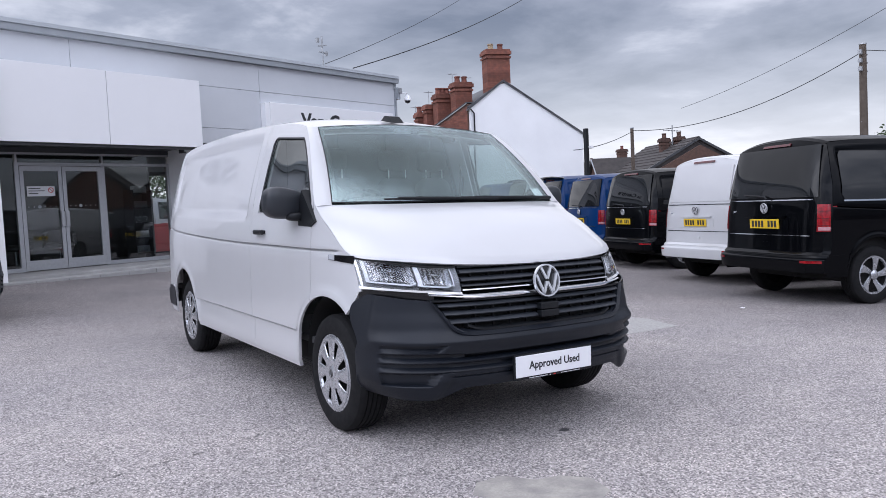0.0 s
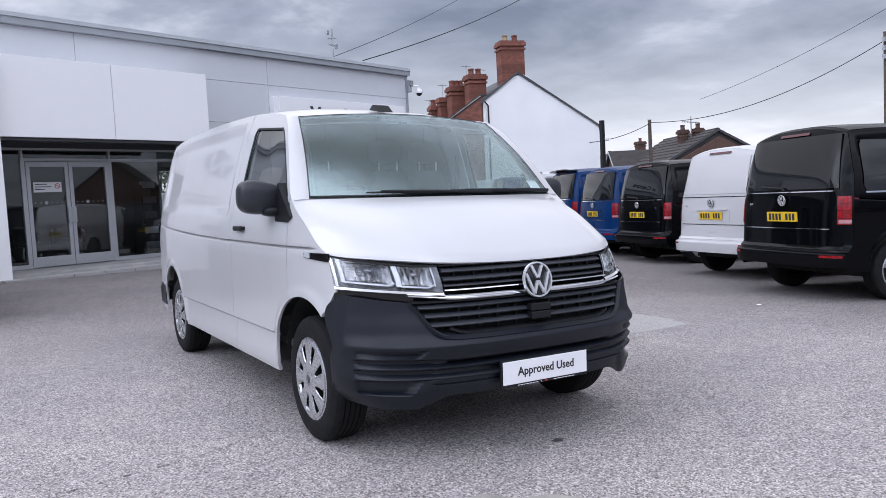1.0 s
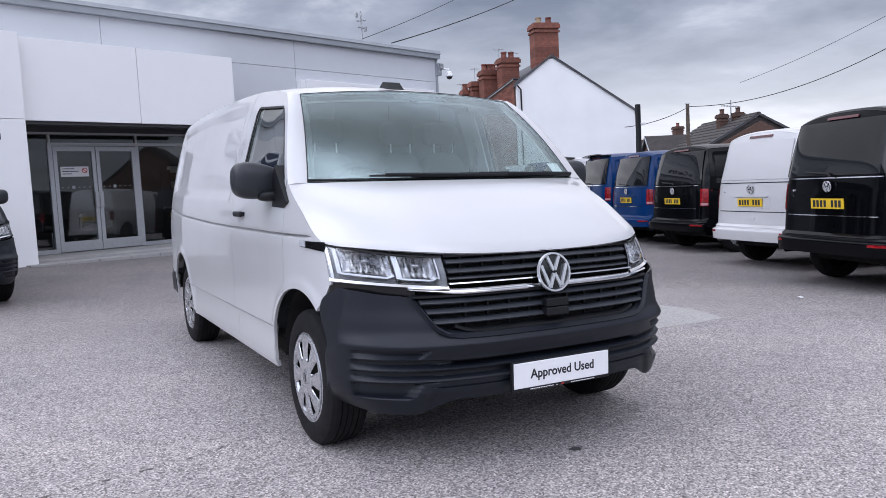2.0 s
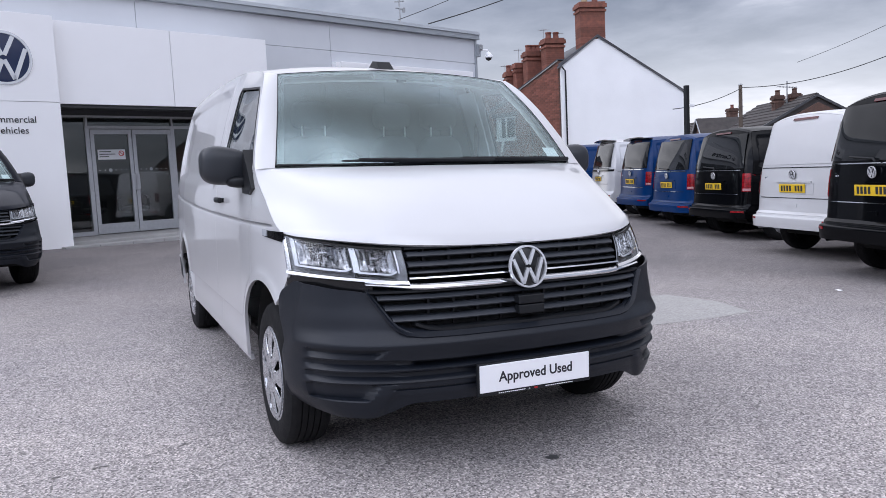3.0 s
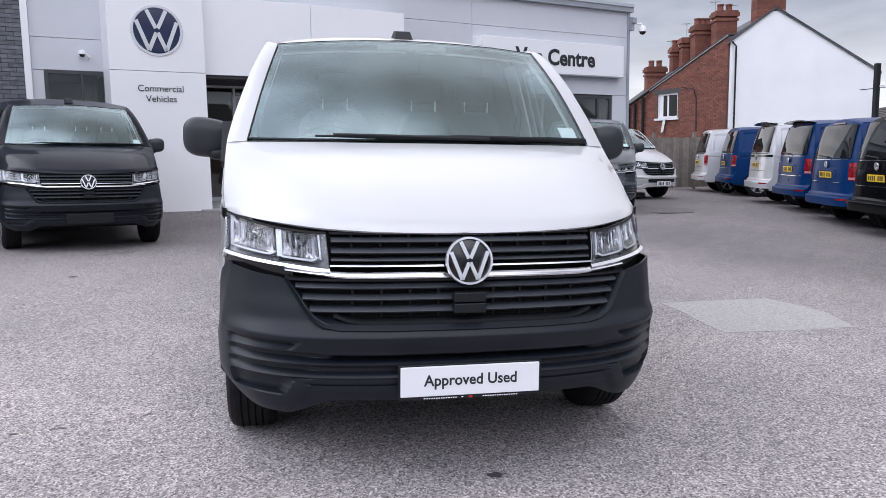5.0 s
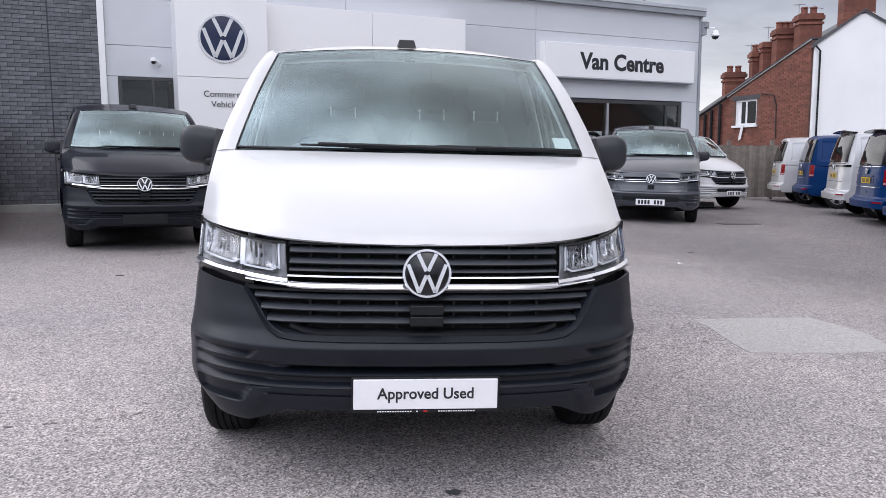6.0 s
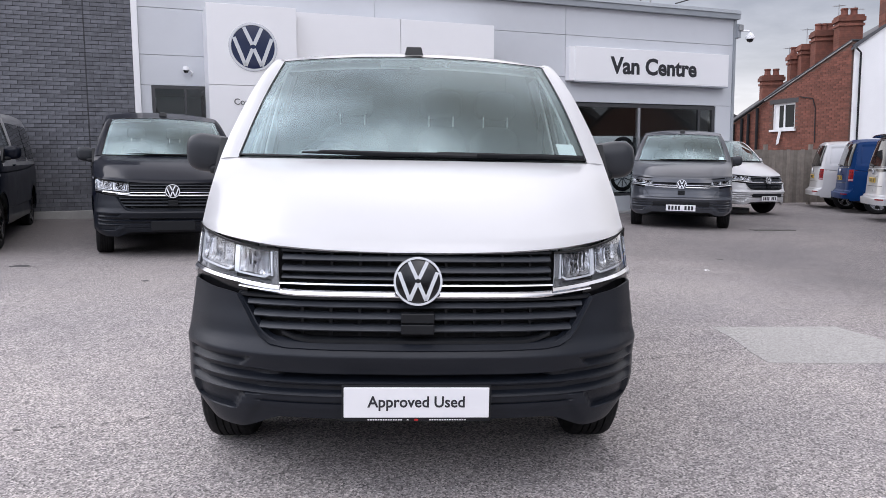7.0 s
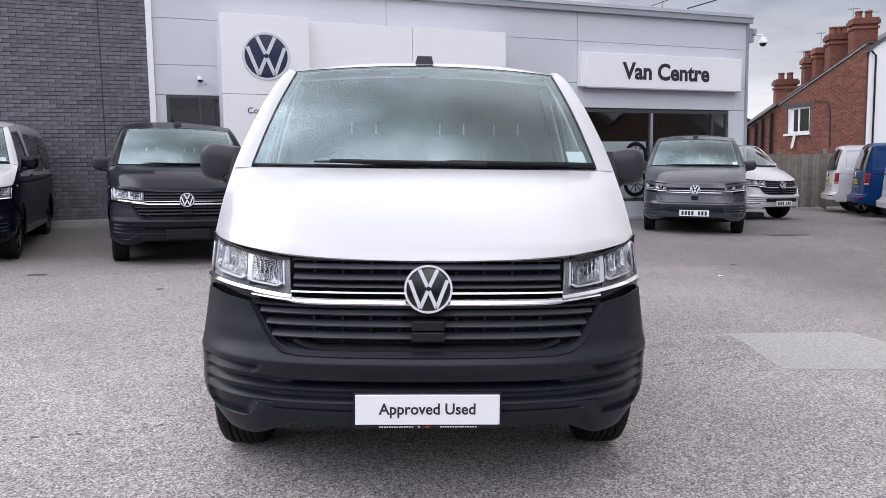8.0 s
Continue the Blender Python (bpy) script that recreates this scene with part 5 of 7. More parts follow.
    if light_bar:
        part("light_bar", join(*[sheet(lambda x, z: (x, back_y(x, z) + 0.016, z), e, (1.105, 1.130, 1.155), 0.014) for e in (np.linspace(0.90, 0.14, 13), np.linspace(-0.14, -0.90, 13))]), GLOSS_BLACK, gate, "slim dark light bar", True)
    if spoiler:
        part("spoiler", sheet(lambda s, t: (s * 0.68, 4.44 + 0.20 * t, 1.875 + 0.035 * (1 - abs(s) ** 3) + 0.015 * t), np.linspace(-1, 1, 21), np.linspace(0, 1, 5), 0.02), GLOSS_BLACK, v, "black roof spoiler", True)

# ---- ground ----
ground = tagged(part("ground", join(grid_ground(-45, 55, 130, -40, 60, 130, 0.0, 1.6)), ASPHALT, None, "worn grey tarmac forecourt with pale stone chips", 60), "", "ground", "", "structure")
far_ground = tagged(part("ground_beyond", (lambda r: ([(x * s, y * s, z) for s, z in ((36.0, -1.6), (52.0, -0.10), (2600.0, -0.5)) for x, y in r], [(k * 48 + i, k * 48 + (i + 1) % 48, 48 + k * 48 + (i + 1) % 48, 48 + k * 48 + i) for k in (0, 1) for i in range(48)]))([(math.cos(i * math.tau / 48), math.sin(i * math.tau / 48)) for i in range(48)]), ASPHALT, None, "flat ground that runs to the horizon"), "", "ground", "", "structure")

patch = tagged(part("concrete_patch", laid([(2.43, 3.08), (3.47, 3.13), (3.58, 2.55), (3.42, 2.03), (2.95, 2.00), (2.36, 2.03), (2.37, 2.30), (2.43, 2.70)], 0.02, 0.003), PATCH, None, "pale rough concrete repair set in the tarmac"), "", "ground patch", "", "structure")


tagged(part("worn_patch", laid([(-0.83, -0.40), (-0.74, -0.30), (-0.60, -0.29), (-0.50, -0.43), (-0.38, -0.45), (-0.29, -0.56), (-0.33, -0.72), (-0.48, -0.78), (-0.66, -0.66), (-0.78, -0.55)], 0.02, 0.002), SANDY, None, "sandy worn hollow in the tarmac"), "", "ground patch", "", "structure")


def crack(points, wide_):
    """A dark, uneven seam on the ground."""
    rng = random.Random(len(points) * 7 + int(wide_ * 1e4))
    left, right = [], []
    pts = []
    for (xa, ya), (xb, yb) in zip(points, points[1:]):
        n = max(2, int(math.hypot(xb - xa, yb - ya) / 0.014))
        pts += [(xa + (xb - xa) * i / n + rng.uniform(-1, 1) * 0.008, ya + (yb - ya) * i / n + rng.uniform(-1, 1) * 0.008) for i in range(n)]
    for i, (x, y) in enumerate(pts):
        x2, y2 = pts[min(i + 1, len(pts) - 1)]
        x1, y1 = pts[max(i - 1, 0)]
        d = math.hypot(x2 - x1, y2 - y1) or 1
        w = wide_ * rng.uniform(0.05, 0.75) / 2
        left.append((x - (y2 - y1) / d * w, y + (x2 - x1) / d * w))
        right.append((x + (y2 - y1) / d * w, y - (x2 - x1) / d * w))
    n = len(pts)
    v = [(x, y, ground_z(x, y) + 0.0035) for x, y in left + right]
    return v, [(i, n + i, n + i + 1, i + 1) for i in range(n - 1) if rng.random() < 0.50]


tagged(part("tarmac_seams", join(crack([(-3.4, 0.45), (-2.29, 0.73), (-1.87, 0.85), (-1.43, 0.95), (-0.96, 1.18)], 0.022), crack([(3.5, 3.2), (5.0, 4.4), (6.2, 5.2)], 0.013), crack([(2.40, 2.42), (1.95, 2.25), (1.5, 2.1)], 0.024), crack([(2.43, 3.085), (3.47, 3.135)], 0.010), crack([(-5.5, 4.2), (-3.9, 3.5), (-2.8, 3.2)], 0.012),
     crack([(7.0, 10.4), (8.8, 11.8), (9.4, 12.4)], 0.07), crack([(6.8, 10.2), (8.3, 10.9)], 0.04)), SEAM, None, "thin dark seams in the tarmac"), "", "ground seam", "", "structure")


def blot(x, y, r, seed):
    rng = random.Random(seed)
    return laid([(x + r * rng.uniform(0.6, 1.1) * math.cos(a), y + r * 0.8 * rng.uniform(0.6, 1.1) * math.sin(a)) for a in np.linspace(0, math.tau, 14)[:-1]], 0.005, 0.0025)


tagged(part("oil_spots", join(blot(0.12, 0.07, 0.035, 1), blot(-4.3, 6.2, 0.12, 2), blot(-3.1, 2.6, 0.05, 3), blot(4.4, 7.4, 0.05, 5), blot(-2.6, 5.2, 0.045, 6)), TAR, None, "small dark oil spots on tarmac"), "", "oil stain", "", "structure")

def scrap(x, y, turn, r):
    """A crumpled scrap of white paper."""
    rng = random.Random(int(x * 100))
    g = sheet(lambda a, b: (a * r, b * r * 0.6, 0.006 + 0.010 * rng.random()), np.linspace(-1, 1, 5), np.linspace(-1, 1, 4), 0.002)
    tagged(part("paper_scrap", g, UPVC, None, "small crumpled white paper scrap on the tarmac", False, on_ground(x, y, turn)), "", "litter", "litter on the tarmac")


scrap(3.73, 6.26, 20, 0.035)
scrap(4.98, 2.38, 65, 0.035)
grate = thing("drain_grating", on_ground(7.05, 11.15, 12), "rusty iron drain grating let into the tarmac", "drain")
part("rim", join(box(-0.42, 0.42, -0.17, -0.14, -0.03, 0.006), box(-0.42, 0.42, 0.14, 0.17, -0.03, 0.006), box(-0.42, -0.39, -0.14, 0.14, -0.03, 0.006), box(0.39, 0.42, -0.14, 0.14, -0.03, 0.006)), IRON, grate)
for i in range(11):
    part("slat", box(-0.375 + 0.07 * i, -0.335 + 0.07 * i, -0.14, 0.14, -0.03, 0.004), IRON, grate)

# ---- the showroom: x along its front, y into it, from the right end of the white fascia ----
SHOW = pose(2.11, 13.52, 0, 0, 0, 18)
hall = thing("showroom", SHOW, "low car showroom clad in grey and white panels", "building")


def cladding(u0, u1, z0, z1, d, mat, deep=0.05, gap=0.008):
    return part("cladding_panel", box(u0 + gap / 2, u1 - gap / 2, d, d + deep, z0 + gap / 2, z1 - gap / 2, 0.003), mat, hall)


# grey cladding over a dark backing
for u0, u1 in ((-7.0, -2.4), (-2.4, 2.14), (2.14, 7.0)):
    cladding(u0, u1, 4.22, 4.86, 0.70, PANEL_GREY)
cladding(0.0, 2.14, 3.28, 4.22, 0.70, PANEL_GREY)
cladding(2.14, 7.0, 3.28, 4.22, 0.70, PANEL_GREY)
cladding(0.0, 2.14, 2.72, 3.28, 0.70, PANEL_GREY)
cladding(2.14, 7.0, 2.72, 3.28, 0.70, PANEL_GREY)
cladding(0.36, 2.34, 0.0, 2.72, 0.70, PANEL_GREY)
cladding(6.50, 7.0, 0.0, 2.72, 0.70, PANEL_GREY)
cladding(2.34, 6.50, 0.0, 0.52, 0.70, PANEL_GREY)
cladding(-6.95, -5.6, 3.36, 4.22, 0.70, PANEL_GREY)
cladding(-6.95, -5.6, 2.80, 3.36, 0.70, PANEL_GREY)
cladding(-6.95, -6.76, 0.0, 2.80, 0.70, PANEL_GREY)
cladding(-5.76, -5.6, 0.0, 2.80, 0.70, PANEL_GREY)
cladding(-6.76, -5.76, 0.0, 1.2, 0.70, PANEL_GREY)
part("corner_trim", box(6.99, 7.06, 0.66, 0.80, 0.0, 4.86, 0.006), CAP_GREY, hall)
part("corner_trim", box(-7.06, -6.95, 0.64, 0.78, 0.0, 5.0, 0.006), PANEL_WHITE, hall)
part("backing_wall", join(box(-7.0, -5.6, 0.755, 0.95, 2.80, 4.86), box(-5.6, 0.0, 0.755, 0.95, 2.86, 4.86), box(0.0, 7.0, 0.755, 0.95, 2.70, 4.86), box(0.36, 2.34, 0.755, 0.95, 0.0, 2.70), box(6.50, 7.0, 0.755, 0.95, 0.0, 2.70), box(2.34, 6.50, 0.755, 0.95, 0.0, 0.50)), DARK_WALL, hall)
part("side_wall", box(6.80, 6.99, 0.95, 4.5, 0.0, 4.86), PANEL_GREY, hall)
part("side_wall", box(-13.5, -13.3, 0.95, 4.5, 0.0, 4.86), PANEL_GREY, hall)
part("rear_wall", join(box(-13.5, 1.25, 4.5, 4.7, 0.0, 4.86), box(1.92, 6.99, 4.5, 4.7, 0.0, 4.86), box(1.25, 1.92, 4.5, 4.7, 2.42, 4.86)), PANEL_GREY, hall)
part("door_frame", join(box(1.22, 1.28, 4.47, 4.53, 0.335, 2.42), box(1.89, 1.95, 4.47, 4.53, 0.335, 2.42), box(1.22, 1.95, 4.47, 4.53, 2.42, 2.52)), DARK_FRAME, hall)
part("roof", box(-13.5, 6.99, 0.75, 4.7, 4.86, 5.0), CAP_GREY, hall)
part("roof_trim", join(prism([(0.58, 4.86), (0.80, 4.86), (0.80, 5.06), (0.66, 5.06), (0.58, 5.00)], -7.06, 7.10, "x")), CAP_GREY, hall, "grey metal roof edge")
part("roof_trim", join(prism([(0.552, 4.985), (0.70, 4.985), (0.70, 5.075), (0.60, 5.075)], -7.06, 7.11, "x")), CAP_GREY, hall)

# white fascia and tower
for u0, u1 in ((-4.18, -2.07), (-2.07, 0.0)):
    cladding(u0, u1, 2.75, 4.18, 0.0, PANEL_WHITE, 0.06, 0.010)
part("fascia_box", join(box(-4.18, -0.012, 0.062, 0.70, 2.765, 4.165)), PANEL_WHITE, hall)
part("soffit", box(-4.18, 0.36, 0.06, 1.56, 2.80, 2.86), DARK_FRAME, hall)
part("soffit_edge", box(-4.18, 0.0, 0.064, 0.12, 2.70, 2.764), DARK_FRAME, hall)
part("tower", box(-5.80, -4.20, -0.14, 0.72, 0.0, 4.18), PANEL_WHITE, hall)
part("cladding_panel", box(-5.81, -4.195, -0.20, -0.142, 2.756, 4.20, 0.004), PANEL_WHITE, hall)
part("cladding_panel", box(-5.81, -4.195, -0.20, -0.142, 0.20, 2.748, 0.004), PANEL_WHITE, hall)
part("tower_foot", box(-5.82, -4.19, -0.19, 0.70, 0.0, 0.20), DARK_FRAME, hall)
part("entrance_pier", box(0.06, 0.35, 0.70, 1.60, 0.0, 2.80, 0.004), PANEL_WHITE, hall)
part("entrance_wall", box(-4.24, -4.18, 0.72, 1.60, 0.0, 2.80), PANEL_WHITE, hall)
em = badge(hall, pose(-5.0, -0.205, 3.45), 0.44, NAVY, BADGE_METAL, "wall_emblem")
lettering("writing", "Commercial", 0.158, INK, hall, pose(-4.985, -0.206, 2.452), 0.004, "", 0.0)
lettering("writing", "Vehicles", 0.158, INK, hall, pose(-4.985, -0.206, 2.272), 0.004, "", 0.0)

# sign box
sign = part("sign_box", box(2.28, 6.70, 0.50, 0.70, 3.175, 3.955, 0.008), PANEL_WHITE, hall, "white sign box reading Van Centre")
part("sign_edge", box(2.14, 2.279, 0.52, 0.70, 3.19, 3.94, 0.006), PANEL_WHITE, sign)
part("sign_edge", box(2.28, 6.70, 0.505, 0.70, 3.150, 3.174), CAP_GREY, sign)
lettering("writing", "Van Centre", 0.525, INK, sign, pose(4.480, 0.4975, 3.545) @ Matrix.Diagonal((0.995, 1, 1, 1)), 0.004, "", 0.017)

# shop window
shop = part("shop_window", join(box(2.34, 6.50, 0.72, 0.80, 2.62, 2.70), box(2.34, 6.50, 0.72, 0.80, 0.52, 0.58), box(2.34, 2.40, 0.72, 0.80, 0.58, 2.62), box(6.42, 6.50, 0.72, 0.80, 0.58, 2.62)), DARK_FRAME, hall, "wide dark framed shop window")
for u in (4.22, 6.02):
    part("mullion", box(u - 0.03, u + 0.03, 0.72, 0.80, 0.58, 2.62), ALU if u < 5 else DARK_FRAME, shop)
for u0, u1 in ((2.40, 4.19), (4.25, 5.99), (6.05, 6.42)):
    part("pane", box(u0, u1, 0.75, 0.758, 0.58, 2.62), SHOP_GLASS, shop).visible_shadow = False
part("poster", box(2.45, 4.15, 0.86, 0.875, 0.60, 1.95), PANEL_WHITE, hall, "white poster with two dark alloy wheels")
for u, z, r in ((3.86, 1.60, 0.34), (3.86, 0.96, 0.34)):
    ps = part("printed_wheel", moved(lathe([(0.0, r), (-0.006, r), (-0.006, r * 0.72), (0.0, r * 0.72)], 40, "y"), pose(u, 0.858, z)), RUBBER, hall)
    for i in range(10):
        a = math.tau * i / 10
        part("printed_spoke", moved(box(-0.014, 0.014, -0.006, 0.0, 0.03, r * 0.72), pose(u, 0.858, z, 0, math.degrees(a), 0)), SILVER, hall)
win = part("small_window", join(box(-6.76, -5.76, 0.70, 0.78, 2.74, 2.80), box(-6.76, -5.76, 0.70, 0.78, 1.2, 1.26), box(-6.76, -6.70, 0.70, 0.78, 1.26, 2.74), box(-5.82, -5.76, 0.70, 0.78, 1.26, 2.74), box(-6.18, -6.14, 0.70, 0.78, 1.26, 2.74)), DARK_FRAME, hall, "dark framed window")
part("pane", box(-6.70, -5.82, 0.735, 0.742, 1.26, 2.74), SHOP_GLASS, win).visible_shadow = False

# entrance doors and glazing
D = 1.50
ent = part("entrance_screen", box(-4.18, 0.06, D, D + 0.08, 2.66, 2.70), ALU, hall, "aluminium framed entrance screen")
for u0, u1, z0, z1 in ((-3.27, 0.06, 2.44, 2.50), (-3.27, -3.19, 0.34, 2.44), (-1.54, -1.46, 0.34, 2.44), (-3.25, -3.21, 2.50, 2.66), (-1.52, -1.48, 2.50, 2.66), (-4.18, -4.12, 0.34, 2.66), (0.0, 0.06, 0.34, 2.44), (-4.12, -3.27, 0.34, 0.42), (-1.46, 0.0, 0.34, 0.42)):
    part("frame_bar", box(u0, u1, D, D + 0.085, z0, z1), ALU, ent)
part("dark_head", box(-4.18, 0.06, D - 0.01, D + 0.07, 2.70, 2.80), DARK_FRAME, ent)
for u0, u1, z0, z1 in ((-4.12, -3.27, 0.42, 2.66), (-1.46, 0.0, 0.42, 2.66), (-3.19, -1.54, 2.50, 2.66)):
    part("pane", box(u0, u1, D + 0.035, D + 0.045, z0, z1), SHOP_GLASS, ent).visible_shadow = False
for u0, u1, hx in ((-3.185, -2.372, -2.40), (-2.362, -1.545, -2.335)):
    d = part("door", join(box(u0, u1, D - 0.01, D + 0.05, 2.33, 2.43, 0.004), box(u0, u1, D - 0.01, D + 0.05, 0.35, 0.55, 0.004), box(u0, u0 + 0.075, D - 0.01, D + 0.05, 0.55, 2.33, 0.004), box(u1 - 0.075, u1, D - 0.01, D + 0.05, 0.55, 2.33, 0.004)), ALU, ent, "aluminium and glass door")
    part("pane", box(u0 + 0.075, u1 - 0.075, D + 0.018, D + 0.026, 0.55, 2.33), SHOP_GLASS, d).visible_shadow = False
    part("push_plate", box(hx - 0.05, hx + 0.05, D - 0.05, D - 0.02, 1.20, 1.52, 0.006), ALU, d)
    for zz in (1.25, 1.44):
        part("push_post", box(hx - 0.012, hx + 0.012, D - 0.02, D, zz, zz + 0.03), ALU, d)
    for i in range(6):
        part("glass_dot", moved(lathe([(0.0, 0.0005), (0.0, 0.012 if i != 2 else 0.035)], 16, "y"), pose(u0 + 0.14 + 0.105 * i, D + 0.016, 1.62)), CAP_GREY, d)
notice = part("notice", box(-3.06, -2.52, D + 0.010, D + 0.017, 1.83, 2.03), PLATE_WHITE, ent, "white notice with a red ring")
for i, (a, b) in enumerate(((-3.03, -2.80), (-3.03, -2.72), (-3.03, -2.85))):
    part("print_bar", box(a, b, D + 0.0085, D + 0.010, 1.98 - 0.05 * i, 1.995 - 0.05 * i), INK, notice)
part("ring", moved(lathe([(0.0, 0.055), (-0.002, 0.055), (-0.002, 0.040), (0.0, 0.040)], 32, "y"), pose(-2.60, D + 0.0095, 1.95)), SIGN_RED, notice)
part("slash", moved(box(-0.05, 0.05, -0.002, 0.0, -0.007, 0.007), pose(-2.60, D + 0.0095, 1.95, 0, 40, 0)), SIGN_RED, notice)
part("threshold", join(box(-4.40, 0.75, 0.02, 1.50, 0.0, 0.335, 0.01)), CONCRETE, hall, "pale concrete entrance step")
for i in range(9):
    part("paving_slab", box(-4.40 + 0.573 * i, -3.835 + 0.573 * i, -0.42, 0.012, 0.0, 0.285, 0.008), CONCRETE, hall)
part("kerb", box(0.76, 7.3, 0.25, 0.69, 0.0, 0.155, 0.015), CONCRETE, hall)

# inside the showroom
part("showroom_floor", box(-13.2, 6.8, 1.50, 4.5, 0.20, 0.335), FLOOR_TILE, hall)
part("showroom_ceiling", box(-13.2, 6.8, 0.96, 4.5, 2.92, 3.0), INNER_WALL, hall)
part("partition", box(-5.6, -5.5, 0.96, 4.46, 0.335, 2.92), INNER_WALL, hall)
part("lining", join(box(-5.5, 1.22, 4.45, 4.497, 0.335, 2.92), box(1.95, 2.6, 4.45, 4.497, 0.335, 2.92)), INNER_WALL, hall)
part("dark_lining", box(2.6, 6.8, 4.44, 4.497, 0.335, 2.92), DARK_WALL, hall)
for u, y in ((-3.6, 2.6), (-1.4, 2.6), (0.6, 3.2)):
    part("ceiling_light", box(u - 0.3, u + 0.3, y - 0.3, y + 0.3, 2.905, 2.918), LIGHT_PANEL, hall)


def tub_chair(m):
    c = thing("tub_chair", m, "dark fabric tub chair on a chrome foot", "chair", "chairs inside the entrance")
    part("seat", superbox(0, 0, 0.46, 0.30, 0.30, 0.07, 3), SEAT, c, "", True)
    part("backrest", sheet(lambda a, t: (0.34 * math.cos(a), 0.34 * math.sin(a) * 1.0, 0.42 + 0.36 * t * (0.75 + 0.25 * math.sin(a))), np.linspace(-0.35, math.pi + 0.35, 22), np.linspace(0, 1, 6), 0.06), SEAT, c, "", True)
    part("stem", tube([(0, 0, 0.02), (0, 0, 0.40)], 0.025, 10), CHROME, c)
    for i in range(4):
        a = math.pi / 4 + i * math.pi / 2
        part("foot", tube([(0, 0, 0.05), (0.26 * math.cos(a), 0.26 * math.sin(a), 0.012)], 0.014, 6), CHROME, c)
    return c


for u, y, t in ((-2.95, 2.55, 20), (-1.95, 2.75, -20)):
    tub_chair(SHOW @ pose(u, y, 0.335, 0, 0, t))
stand = thing("shelf_stand", SHOW @ pose(0.10, 3.0, 0.335, 0, 0, 12), "dark open shelf stand with leaflets", "shelf")
for x in (-0.28, 0.28):
    part("post", box(x - 0.015, x + 0.015, -0.16, 0.16, 0, 1.65), DARK_FRAME, stand)
for i in range(5):
    part("shelf", box(-0.265, 0.265, -0.15, 0.15, 0.12 + 0.36 * i, 0.14 + 0.36 * i), DARK_FRAME, stand)
    part("leaflets", box(-0.2, 0.18, -0.10, 0.02, 0.14 + 0.36 * i, 0.30 + 0.36 * i, 0.006), (CAP_GREY, PLATE_WHITE, SILVER)[i % 3], stand)

# cameras on the wall
cctv = thing("security_camera", SHOW @ pose(7.08, 0.62, 4.52), "white dome security camera on a corner bracket", "security camera", "security cameras")
part("bracket", join(box(-0.06, 0.04, -0.06, 0.10, -0.12, 0.22, 0.01)), CAP_GREY, cctv)
part("arm", tube([(0.0, -0.02, 0.06), (0.20, -0.16, 0.05), (0.22, -0.17, -0.02)], 0.022, 8), PANEL_WHITE, cctv, "", True)
part("housing", moved(lathe([(0.10, 0.0005), (0.09, 0.06), (0.0, 0.105), (-0.05, 0.105), (-0.06, 0.09)], 24, "z"), pose(0.22, -0.17, -0.10)), PANEL_WHITE, cctv, "", True)
part("dome", moved(lathe([(-0.06, 0.088), (-0.11, 0.07), (-0.14, 0.0005)], 20, "z"), pose(0.22, -0.17, -0.10)), GLOSS_BLACK, cctv, "", True)
part("flood_lamp", box(-0.06, 0.06, -0.12, -0.062, 0.06, 0.2, 0.01), GALV, cctv)
cctv2 = thing("security_camera", SHOW @ pose(-6.14, 0.70, 3.10), "white dome security camera on a grey wall", "security camera", "security cameras")
part("housing", moved(lathe([(0.05, 0.0005), (0.05, 0.05), (0.0, 0.06), (-0.02, 0.055)], 20, "z"), pose(0, -0.10, 0.0)), PANEL_WHITE, cctv2, "", True)
part("dome", moved(lathe([(-0.02, 0.05), (-0.06, 0.035), (-0.07, 0.0005)], 16, "z"), pose(0, -0.10, 0.0)), GLOSS_BLACK, cctv2, "", True)
part("arm", tube([(0, 0, 0.03), (0, -0.10, 0.06), (0.12, -0.10, -0.06), (0.10, 0.0, -0.10)], 0.012, 6), PANEL_WHITE, cctv2)
mast = thing("roof_aerial", SHOW @ pose(5.2, 1.7, 5.0), "grey metal aerial mast on the flat roof", "aerial")
part("pole", tube([(0, 0, 0), (0, 0, 1.15)], 0.022, 8), GALV, mast)
part("vane", join(tube([(-0.16, 0, 0.86), (0.16, 0, 0.92)], 0.018, 6), tube([(-0.10, 0.05, 0.72), (0.18, 0.02, 0.70)], 0.018, 6), box(-0.20, -0.12, -0.03, 0.03, 0.96, 1.08), box(0.10, 0.18, -0.03, 0.03, 0.62, 0.74)), GALV, mast)

# ---- dark brick wing of the showroom ----
wing_wall = thing("dark_brick_wing", SHOW @ pose(-7.06, 0.70, 0), "tall dark grey brick wall of the showroom", "building")
part("mortar_wall", box(-9.0, 0.0, 0.012, 0.25, 0.0, 6.5), MORTAR_DARK, wing_wall)
part("wall_end", box(-9.2, -9.0, 0.0, 9.0, 0.0, 6.5), MORTAR_DARK, wing_wall)
part("plinth", box(-9.0, 0.0, -0.06, 0.012, 0.0, 0.49, 0.012), CONCRETE, wing_wall, "pale concrete plinth")

